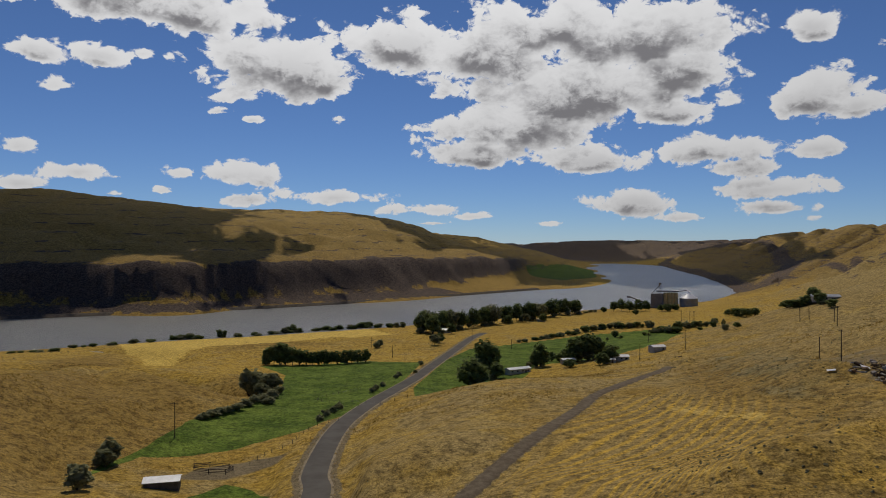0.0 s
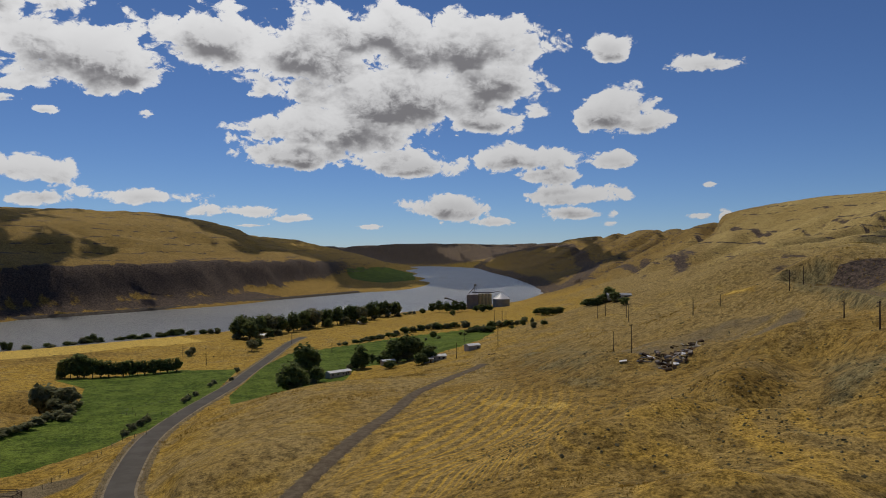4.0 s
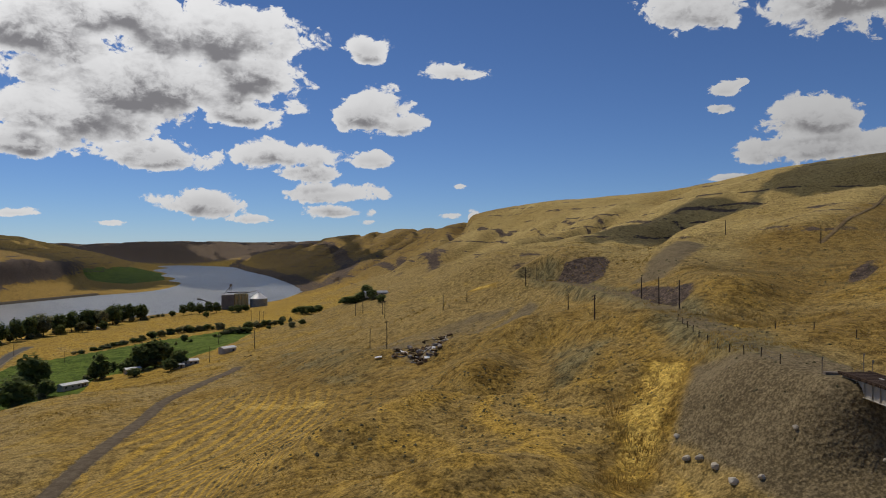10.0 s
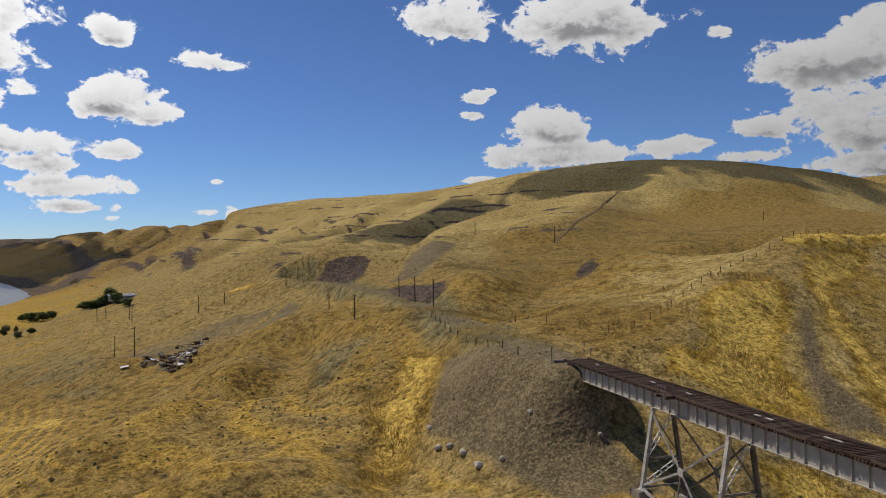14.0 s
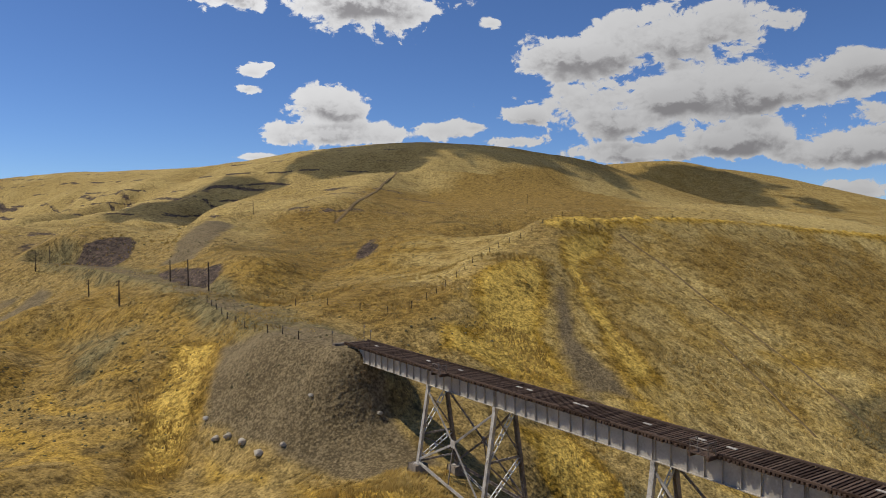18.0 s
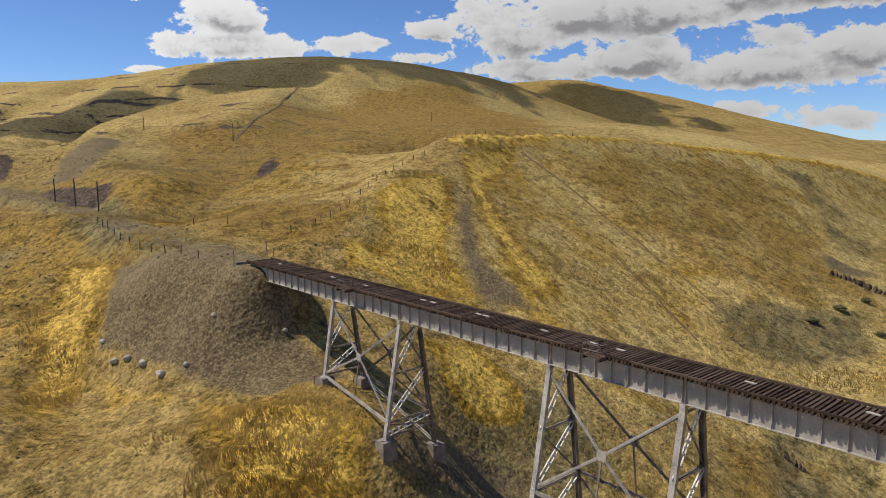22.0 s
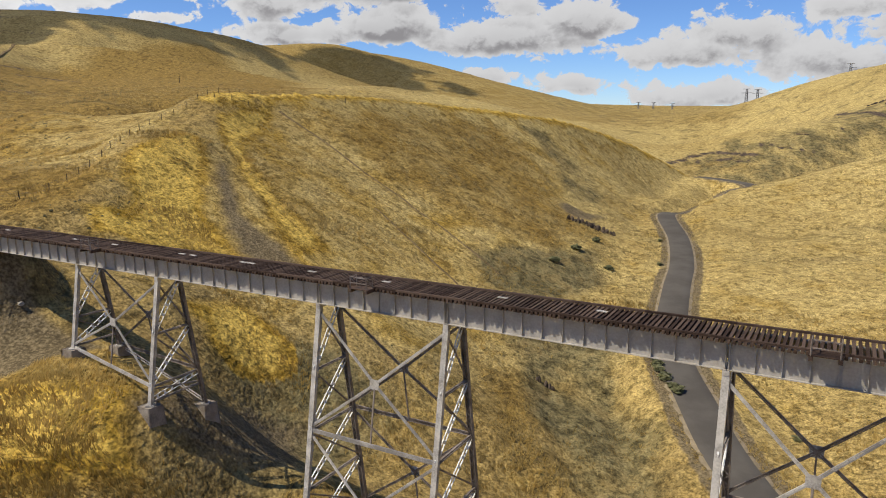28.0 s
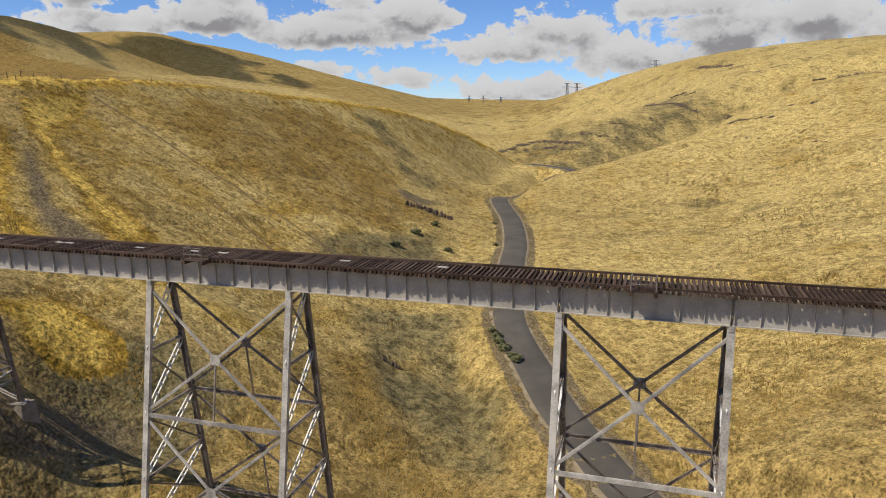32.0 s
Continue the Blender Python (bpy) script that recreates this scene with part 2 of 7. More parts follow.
SILO_STEEL = painted("galvanised_steel", (0.20, 0.21, 0.22), (0.32, 0.33, 0.34), 0.2, 0.5, 0.3)
SILO_TAN = painted("tan_silo_paint", (0.40, 0.33, 0.16), (0.52, 0.44, 0.24), 0.2, 0.7)
SILO_GREY = painted("grey_silo_concrete", (0.17, 0.16, 0.16), (0.24, 0.23, 0.22), 0.15, 0.8)
ROOF_WHITE = painted("white_metal_roof", (0.62, 0.62, 0.61), (0.80, 0.80, 0.79), 0.5, 0.45)
ROOF_GREY = painted("grey_roof", (0.22, 0.23, 0.25), (0.34, 0.35, 0.38), 0.5, 0.5)
WALL_PALE = painted("pale_siding", (0.40, 0.37, 0.32), (0.55, 0.52, 0.46), 0.6, 0.8)
WALL_DARK = painted("dark_boards", (0.07, 0.06, 0.05), (0.15, 0.13, 0.11), 0.6, 0.85)
GLASS = painted("dark_window", (0.02, 0.025, 0.03), (0.04, 0.045, 0.05), 1.0, 0.1, 0.0, 0.0, 0.0)
SCRAP = painted("rusted_scrap", (0.055, 0.036, 0.022), (0.20, 0.135, 0.075), 1.0, 0.9, 0.0, 0.6)
BASALT = painted("basalt_rock", (0.045, 0.036, 0.030), (0.16, 0.12, 0.085), 0.5, 0.95, 0.0, 0.3, 0.8)
PALE_STONE = painted("pale_stone", (0.36, 0.32, 0.25), (0.56, 0.51, 0.42), 1.0, 0.95, 0.0, 0.2, 0.6)
PYLON = painted("pylon_steel", (0.14, 0.145, 0.15), (0.22, 0.225, 0.23), 0.5, 0.6, 0.3)


# ---- building helpers ----
def mesh_of(name, bm, material):
    me = bpy.data.meshes.new(name)
    bm.to_mesh(me)
    bm.free()
    me.materials.append(material)
    return me


def mesh_from(name, verts, faces, material, smooth=False):
    """A mesh from arrays of vertices and equal-sided faces."""
    verts, faces = np.asarray(verts, np.float32), np.asarray(faces, np.int32)
    me = bpy.data.meshes.new(name)
    me.vertices.add(len(verts))
    me.vertices.foreach_set("co", verts.ravel())
    n = faces.shape[1]
    me.loops.add(faces.size)
    me.loops.foreach_set("vertex_index", faces.ravel())
    me.polygons.add(len(faces))
    me.polygons.foreach_set("loop_start", np.arange(0, faces.size, n, dtype=np.int32))
    me.polygons.foreach_set("loop_total", np.full(len(faces), n, np.int32))
    me.polygons.foreach_set("use_smooth", np.full(len(faces), smooth))
    me.update(calc_edges=True)
    me.materials.append(material)
    return me


def part(name, bm, material, parent, label=""):
    ob = new(name, mesh_of(name, bm, material) if isinstance(bm, bmesh.types.BMesh) else bm)
    ob.parent = parent
    return tagged(ob, label)


def box(bm, centre, size, m=None):
    got = bmesh.ops.create_cube(bm, size=1.0)["verts"]
    t = Matrix.Translation(centre) @ Matrix.Diagonal((*size, 1))
    bmesh.ops.transform(bm, matrix=(m @ t) if m else t, verts=got)
    return got


def bar(bm, a, b, wide, deep, side=(0, 0, 1)):
    """A straight member from a to b; wide lies across side."""
    a, b = Vector(a), Vector(b)
    w = (b - a).normalized()
    s = Vector(side)
    u = w.cross(s)
    u = u.normalized() if u.length > 1e-4 else w.orthogonal().normalized()
    v = u.cross(w).normalized()
    m = Matrix((u, w, v)).transposed().to_4x4()
    m.translation = (a + b) / 2
    box(bm, (0, 0, 0), (wide, (b - a).length, deep), m)


def tube(bm, a, b, r1, r2, sides=8):
    a, b = Vector(a), Vector(b)
    m = (b - a).to_track_quat("Z", "Y").to_matrix().to_4x4()
    m.translation = (a + b) / 2
    bmesh.ops.create_cone(bm, cap_ends=True, segments=sides, radius1=r1, radius2=r2, depth=(b - a).length, matrix=m)


# ---- the land: crests, slopes, shores and valley floor (east, north, height) ----
NEAR_SHORE = [
    (-372, 607, 1), (-295, 648, 1), (-183, 702, 1), (-51, 781, 1), (44, 856, 1), (193, 970, 1),
    (286, 1030, 1), (393, 1119, 1), (527, 1310, 1), (601, 1540, 1), (630, 1812, 1), (751, 2433, 1),
    (794, 2226, 7), (732, 1957, 7), (668, 1705, 6), (620, 1514, 5), (575, 1367, 5),
]
FAR_SHORE = [
    (-546, 893, 1), (-432, 949, 1), (-304, 1014, 1), (-161, 1120, 1), (16, 1293, 1), (190, 1472, 1),
    (316, 1615, 1), (396, 1881, 1), (465, 2298, 1), (561, 2878, 1), (676, 3389, 1), (944, 3180, 1),
    (139, 1544, 4), (221, 1609, 4), (303, 1734, 4), (360, 1880, 4),
]
BED = [
    (-488, 798, -7), (-388, 851, -7), (-241, 924, -7), (-67, 1027, -7), (58, 1127, -7), (224, 1329, -7),
    (456, 1598, -7), (568, 1753, -7), (584, 2229, -7), (794, 3126, -7),
]
WEST_HILL_CREST = [
    (-886, 1451, 202), (-809, 1518, 206), (-672, 1616, 188), (-516, 1725, 175), (-298, 1876, 169),
    (-165, 2043, 163), (-43, 2300, 138), (171, 2895, 114), (319, 3385, 86),
]
WEST_HILL_SLOPE = [
    (-693, 1135, 118), (-448, 1188, 95), (-187, 1307, 56), (-38, 1419, 29), (-589, 964, 27), (-380, 1006, 32),
    (-170, 1183, 15), (-378, 1452, 130), (-600, 1320, 147), (-161, 1542, 96), (22, 1750, 62), (184, 2042, 34),
    (66, 2349, 99), (289, 2231, 21), (294, 1928, 3), (153, 1693, 4), (390, 2216, 11),
]
FAR_HILLS = [
    (404, 4281, 92), (730, 4339, 108), (1140, 4353, 118), (1622, 4197, 109), (672, 3994, 35),
    (1070, 3750, 29),
]
EAST_BANK_HILLS = [
    (1445, 3296, 131), (1386, 2659, 153), (1297, 2136, 155), (1188, 1730, 157), (882, 1212, 160),
    (863, 1037, 169), (846, 919, 171), (957, 2736, -1), (805, 2046, -4), (658, 1566, 11), (963, 2197, 34),
    (1002, 1957, 64), (1001, 1730, 105), (584, 931, 65), (515, 970, 48), (582, 812, 90), (607, 729, 110),
    (617, 654, 120),
]
HILL_CREST = [
    (768, 980, 148), (760, 857, 153), (764, 757, 156), (768, 665, 161), (777, 504, 179), (777, 383, 185),
    (807, 316, 188), (862, 250, 186), (942, 173, 172), (1395, 88, 203), (1498, -32, 195),
]
HILL_SLOPE = [
    (563, 199, 114), (333.4, 295.7, 87.8), (374.5, 182.4, 101.0), (484, 499, 107), (381, 520, 86),
    (668, 260, 152), (543, 351, 121), (224.6, 142.8, 83.0), (280.7, 97.1, 86.7), (168.6, 79.8, 78.2),
    (143.1, 35.4, 77.9), (316.4, 83.8, 91.3), (685, 134, 132), (412.8, 64.2, 100.4), (559, 5, 108),
]
RAIL_BENCH = [
    (103.4, 63.6, 74.5), (118.1, 87.2, 75.0), (161.3, 145.6, 75.5), (200.8, 211.3, 76.0),
    (217.5, 275.7, 76.0), (301, 452, 76),
]
VALLEY_A = [
    (-30.3, 169.1, 31.0), (-35.6, 217.7, 28.0), (-35.6, 277.4, 24.0), (-23.5, 356.8, 19.0),
    (-8.5, 446.8, 15.0), (12, 579, 10), (-72.0, 190.2, 27.0), (-99.0, 185.3, 33.0), (-101.1, 221.6, 27.0),
    (-126.0, 205.8, 38.0), (-140.0, 262.1, 36.0), (-118.4, 284.0, 27.0), (-173.7, 283.8, 36.0),
    (-181.1, 366.1, 26.0), (-158.1, 418.6, 20.0), (-244, 399, 25), (-235, 515, 14), (-169, 564, 11),
    (-85.8, 286.1, 22.0), (-76.3, 343.8, 19.0), (-118, 454, 14), (-62.3, 433.2, 14.0), (-37, 561, 9),
    (-83, 645, 7), (38, 750, 5), (47, 518, 11), (76, 592, 9), (18.0, 351.4, 20.0), (124, 740, 6),
    (250, 876, 4),
]
VALLEY_B = [
    (154, 627, 9), (233, 641, 12), (332, 690, 22), (447, 1013, 14), (388, 650, 36), (523, 1007, 30),
]
TRACK = [
    (4.7, 134.6, 44.0), (16.9, 162.8, 44.0), (38.5, 210.2, 42.1), (57.3, 247.1, 41.1), (86.1, 296.4, 37.9),
    (107.6, 331.7, 36.4), (3.1, 243.6, 37.8), (21.8, 297.9, 34.5), (-8.0, 173.5, 42.8), (-18.5, 157.6, 40.8),
]
FRONT_SLOPE = [
    (67.6, 208.0, 45.3), (42.4, 137.3, 49.2), (80.1, 181.9, 49.8), (120.3, 200.4, 56.8), (110.7, 211.5, 53.4),
    (45.6, 104.2, 59.7), (36.8, 82.9, 59.4), (158.6, 217.1, 58.5), (222.8, 354.6, 52.4), (201.3, 378.6, 50.7),
    (121.3, 144.7, 63.1), (112.9, 111.9, 68.4), (79.2, 107.9, 60.5), (85.5, 89.7, 66.0), (60.9, 67.5, 63.7),
    (50.3, 79.2, 60.2), (246.8, 338.4, 62.4), (168.4, 383.4, 41.3),
]
GULLY = [
    (104.1, 101.7, 67.9), (107.8, 118.7, 66.0), (59.4, 68.0, 62.5), (50.5, 74.6, 64.0), (90.3, 80.0, 65.9),
    (84.1, 61.0, 69.1), (80.6, 48.7, 69.5), (79.0, 61.0, 62.0), (76.8, 50.7, 64.0), (74.0, 36.4, 62.7),
    (70.4, 64.6, 59.8),
]
RAVINE_A = [
    (69.3, 25.4, 64.4), (61.6, 17.0, 58.4), (68.3, 12.7, 57.3), (64.0, 25.7, 62.4), (55.2, 27.4, 59.6),
    (58.5, 40.4, 59.6), (70.1, 35.5, 62.5), (87.5, 15.8, 57.2), (100.6, 11.1, 58.2), (105.1, 27.3, 69.4),
    (66.0, 10.0, 52.2), (83.8, 7.5, 48.3), (101.7, -5.7, 50.3), (78.7, -6.1, 43.6), (107.3, -23.1, 48.3),
    (121.3, -34.7, 39.1), (84.2, -26.5, 37.2), (99.2, -39.5, 35.9), (128.7, -57.8, 39.8),
    (135.5, -65.0, 42.0), (185.2, -86.0, 46.1), (267.5, -114.7, 49.1), (398, -220, 45), (84.0, -56.4, 36.8),
    (71.3, -55.9, 36.5), (81.6, -69.0, 39.6), (103.3, -96.3, 43.9), (69.9, -87.6, 47.2), (51.9, -68.9, 46.5),
    (73.5, 22.8, 63.1),
]
RAVINE_B = [
    (68.9, 1.8, 50.2), (60.7, 12.8, 54.2),
]
SPUR = [
    (224.4, 26.8, 92.3), (258.5, 6.0, 94.7), (310.3, -35.4, 91.2), (355.8, -94.9, 83.4),
    (408.7, -160.1, 68.6), (435, -202, 45), (187.0, 37.3, 85.1), (122.5, 18.4, 68.3), (126.5, 2.2, 62.9),
    (186.5, 4.0, 76.8), (186.0, -22.5, 66.2), (172.3, -34.5, 57.5), (253.9, -69.2, 63.4),
    (256.1, -80.4, 47.0), (192.3, -67.0, 46.0), (136.2, -17.5, 59.8), (352.4, -139.2, 47.1),
    (244.0, -100.8, 46.7),
]
CANYON = [
    (226.6, -147.0, 47.0), (159.7, -160.6, 52.9), (123.9, -153.3, 55.0), (243.7, -209.0, 62.6),
    (1064, -434, 75), (876, -438, 92), (784, -481, 118),
    (645, -508, 132), (512, -564, 141), (725, -337, 58),
    (846, -302, 75), (668, -206, 67), (944, 152, 171), (1293, 89, 191), (1396, -43, 175), (1327, -233, 130),
    (1245, -368, 94), (553, 55, 114), (325.6, 21.9, 97.9), (477, -17, 98), (188.5, -209.5, 65.0),
    (611, -92, 95), (421, -207, 45),
]
CANYON_NEAR_HILL = [
    (291, -165, 57.5), (295, -188, 62.3), (298, -217, 69.0), (300, -247, 78.0), (303, -266, 84.7), (309, -294, 90.9),
    (312, -327, 97.8), (316, -364, 104.3), (356, -201, 45.0), (361, -228, 49.7), (364, -264, 57.7), (367, -300, 68.6),
    (370, -323, 76.8), (377, -358, 85.2), (381, -398, 93.4),
]
CANYON_MID_HILL = [
    (513, -222, 58.5), (530, -258, 67.8), (540, -304, 75.2), (545, -355, 80.4), (633, -273, 43.0), (638, -310, 53.0),
    (636, -357, 64.0), (441, -234, 46.6), (436, -265, 54.6), (429, -295, 63.2),
]
ABUTMENT = [
    (92.0, 46.0, 74.3), (97.0, 53.0, 74.5), (84.0, 55.0, 70.0), (101.0, 40.0, 69.0),
]
UNDER = [
    (0.0, 0.0, 36.0), (-40.0, 20.0, 36.0), (-35.0, 100.0, 33.0), (10.0, -45.0, 36.0), (40.0, -55.0, 37.0),
    (-60.0, -60.0, 50.0), (0.0, 60.0, 45.0), (40.0, 40.0, 50.0), (30.0, -5.0, 42.0), (60.0, -30.0, 42.0),
    (35.0, -40.0, 38.0), (0.0, -120.0, 62.0), (60.0, -110.0, 60.0), (20.0, -70.0, 45.0), (-100.0, 0.0, 60.0),
    (-150.0, 150.0, 52.0), (-120.0, 80.0, 52.0), (30.0, 110.0, 52.0), (0.0, 140.0, 40.0),
]
BEHIND = [
    (0, -600, 150), (-600, -300, 150), (-500, 200, 60), (-900, 300, 1), (-700, 450, 1), (-1500, -800, 200),
    (500, -1500, 140), (-1400, 600, 1), (-1000, -3500, 200), (-3500, -1500, 200), (-3800, 1500, 1),
    (-1100, 620, -7), (-3000, 1800, -7), (-3000, 2600, 190), (4500, -1000, 110), (-4500, 4000, 200),
    (3000, -2500, 110),
]
PLATEAU = [
    (-1196, 1959, 199), (-1772, 2902, 191), (-907, 2181, 185), (-1344, 3232, 178), (-402, 2533, 167),
    (-596, 3753, 161), (-58, 3104, 137), (-86, 4599, 133), (1037, 1323, 146), (1536, 1961, 142),
    (1032, 1022, 154), (1529, 1513, 150), (1049, 680, 176), (1554, 1008, 170), (1090, 426, 185),
    (1615, 632, 178), (1272, 234, 169), (1884, 346, 164), (452, 4795, 91), (1277, 4876, 107),
    (1950, 4450, 130), (1751, 2883, 153), (2594, 4272, 148), (1190, 1636, 158), (1764, 2424, 153),
    (1142, 1241, 169), (1691, 1838, 163),
]
CANYON_BACK = [
    (1490, -607, 68), (2341, -954, 68), (1227, -613, 92), (1928, -963, 92), (1098, -674, 116),
    (1725, -1059, 116), (902, -712, 130), (1418, -1118, 130), (717, -789, 139), (1127, -1240, 139),
    (1955, -60, 170), (3072, -94, 170), (1858, -327, 128), (2920, -513, 128), (1743, -515, 94),
    (2740, -809, 94), (775, 76, 113), (1218, 120, 113),
]
LANDFORMS = NEAR_SHORE + FAR_SHORE + BED + WEST_HILL_CREST + WEST_HILL_SLOPE + FAR_HILLS + EAST_BANK_HILLS + HILL_CREST + HILL_SLOPE + RAIL_BENCH + VALLEY_A + VALLEY_B + TRACK + FRONT_SLOPE + GULLY + RAVINE_A + CANYON_NEAR_HILL + CANYON_MID_HILL + RAVINE_B + SPUR + CANYON + ABUTMENT + UNDER + BEHIND + PLATEAU + CANYON_BACK
COUNTY_ROAD = [
    (403, -191, 50.4), (388, -201, 49.6), (368, -203, 48.6), (350, -184, 48.0), (317, -159, 46.2),
    (296, -138, 45.2), (278, -120, 47.6), (230, -105, 46.5), (196, -92, 45.4), (173, -81, 44.2),
    (142, -67, 42.6), (127, -62, 41.3), (111, -59, 40.0), (95, -56, 39.0), (82, -55, 38.0), (71, -55, 37.0),
    (40, -57, 36.5), (12, -50, 36.0), (-12, -30, 35.5), (-26, 10, 35.0), (-30, 60, 34.0), (-29, 110, 33.0),
    (-30, 169, 31.0), (-34, 191, 29.5), (-36, 218, 28.0), (-37, 249, 26.0), (-36, 277, 24.0),
    (-31, 317, 21.5), (-24, 357, 19.0), (-15, 401, 17.0), (-7, 452, 14.8), (4, 520, 12.0), (14, 579, 10.0),
    (20, 613, 9.0), (28, 652, 8.0), (38, 685, 7.0),
]
GRAVEL_TRACK = [
    (-14, 95, 42.0), (-4, 118, 42.0), (5, 139, 42.5), (17, 163, 44.0), (26, 182, 43.8), (39, 211, 42.1),
    (50, 236, 41.4), (58, 248, 41.1), (72, 270, 40.1), (86, 293, 38.4), (98, 313, 37.4),
]
CLOUDS_RIVER = [
    (-11.6, 13.1, 7.0, 2.6), (-15.4, 13.7, 3.0, 2.2), (-3.7, 15.0, 6.9, 2.7), (3.0, 14.2, 6.9, 3.6),
    (9.6, 16.0, 7.2, 2.6), (15.9, 15.2, 7.7, 3.0), (11.7, 11.4, 9.6, 3.1), (5.2, 9.0, 7.6, 2.2),
    (2.1, 7.3, 4.0, 1.3), (18.0, 12.7, 5.0, 2.5), (17.2, 9.9, 3.7, 1.3), (12.1, 6.5, 5.6, 1.4),
    (20.0, 6.8, 4.8, 1.3), (27.4, 6.8, 2.1, 0.7), (21.9, 5.7, 3.1, 0.8), (14.3, 3.4, 3.4, 1.4),
    (18.4, 2.1, 1.6, 0.4), (23.8, 4.0, 4.1, 0.8), (24.9, 2.6, 3.3, 0.6), (26.7, 1.9, 1.4, 0.5),
    (27.1, 10.5, 3.1, 2.4), (29.8, 9.5, 2.0, 1.0), (26.7, 15.1, 1.8, 1.4),
]
# the first heap extends a cloud above the view to shade the far bank
CLOUDS_WEST = [
    (-24.0, 21.5, 13.0, 3.5), (-20.6, 17.0, 9.0, 1.7), (-25.5, 18.7, 12.7, 2.9), (-29.4, 13.4, 2.1, 1.0), (-25.7, 13.4, 1.9, 1.0),
    (-22.5, 13.8, 0.9, 0.5), (-28.0, 11.1, 1.4, 0.6), (-17.6, 10.9, 1.4, 0.5), (-17.2, 10.1, 1.0, 0.4),
    (-14.8, 9.5, 0.8, 0.3), (-8.1, 9.8, 0.8, 0.5), (-30.4, 6.8, 1.5, 0.8), (-27.0, 5.2, 3.2, 0.9),
    (-30.1, 4.4, 2.0, 0.6), (-16.6, 5.3, 3.3, 1.1), (-19.5, 5.4, 1.6, 0.6), (-21.2, 4.1, 0.8, 0.3),
    (-15.8, 3.4, 3.3, 0.7), (-8.2, 3.8, 4.8, 0.8), (-2.0, 2.8, 4.0, 0.6), (2.5, 2.3, 1.8, 0.4),
    (-24.5, 3.8, 0.7, 0.3), (8.2, 1.7, 2.0, 0.3), (-1.1, 1.7, 1.3, 0.2),
]
CLOUDS_HILL = [
    (52.0, 17.2, 3.9, 2.0), (63.1, 16.6, 6.5, 2.9), (34.0, 13.5, 2.9, 0.8), (54.2, 11.3, 1.6, 0.6),
    (54.0, 10.1, 1.8, 0.6), (55.5, 11.8, 0.6, 0.4), (59.9, 8.8, 3.4, 1.8), (60.4, 7.0, 5.4, 1.3),
    (68.4, 7.2, 2.7, 1.0), (71.4, 7.5, 1.1, 0.4), (74.4, 6.4, 3.0, 0.6), (54.2, 5.0, 2.7, 0.4),
    (80.9, 12.7, 6.0, 2.5), (86.2, 13.3, 4.8, 2.8), (89.7, 14.0, 4.2, 2.3), (75.6, 8.3, 2.5, 0.9),
    (82.4, 7.7, 4.7, 2.1), (88.0, 9.0, 5.3, 2.4), (89.7, 6.1, 4.1, 1.2), (72.7, 15.3, 1.1, 0.5),
    (34.3, 4.7, 0.8, 0.3), (33.6, 2.4, 1.1, 0.3), (35.4, 2.3, 0.7, 0.6),
]
CLOUDS_CANYON = [
    (84.1, 5.5, 6.7, 1.2), (91.7, 6.1, 6.2, 1.9), (99.8, 5.1, 7.0, 1.8), (105.4, 6.4, 4.0, 1.8),
    (98.0, 2.4, 3.0, 0.9), (104.9, 1.8, 4.0, 1.0), (114.0, 0.9, 5.7, 1.4), (116.9, 5.1, 5.2, 2.0),
    (112.7, 3.9, 6.7, 1.3), (123.1, 2.9, 6.2, 1.9), (128.8, 4.8, 6.9, 2.5), (134.1, 5.3, 5.3, 2.4),
    (139.1, 4.3, 5.1, 2.3), (144.8, 5.3, 5.5, 2.8), (100.7, 7.5, 3.1, 0.9), (126.8, 6.7, 5.6, 1.3),
    (88.0, 9.4, 11.9, 2.1), (104.1, 10.3, 13.6, 1.8), (120.8, 10.4, 12.8, 2.2), (135.4, 9.8, 10.4, 2.3),
]
# added clouds above the view, placed so their shadows fall on the hill
CLOUDS_UNSEEN_SHADE = [
    (40.7, 34.7, 9.0, 2.4), (47.3, 34.9, 10.0, 2.6), (54.9, 33.2, 9.0, 2.6), (63.4, 30.8, 10.0, 2.6),
    (64.0, 33.5, 8.0, 2.4), (26.4, 35.0, 7.0, 2.0), (66.3, 29.1, 7.0, 2.2),
]
# where the plants and poles stand: east, north, height, spread
SHORE_GROVE = [
    (-20, 699, 22, 15), (-10, 681, 18, 13), (-1, 715, 21, 13), (9, 726, 20, 12), (19, 738, 19, 12),
    (32, 753, 21, 12), (43, 773, 20, 13), (56, 785, 22, 14), (71, 809, 20, 13), (84, 826, 21, 13),
    (99, 842, 22, 14), (111, 850, 20, 13), (133, 894, 23, 15), (156, 926, 21, 14), (170, 933, 19, 13),
    (-7, 583, 9, 8), (-3, 599, 8, 7), (8, 681, 10, 8), (71, 792, 10, 8), (92, 807, 11, 9),
    (113, 822, 10, 8),
]
ELEVATOR_TREES = [
    (227, 964, 14, 10), (239, 972, 16, 11), (245, 954, 15, 11), (256, 951, 16, 11), (267, 954, 14, 10),
    (240, 902, 8, 7), (279, 928, 9, 9), (284, 916, 10, 10), (294, 918, 9, 9), (212, 956, 7, 7),
    (306, 776, 7, 8), (307, 757, 9, 11), (312, 745, 9, 11), (321, 746, 8, 9),
]
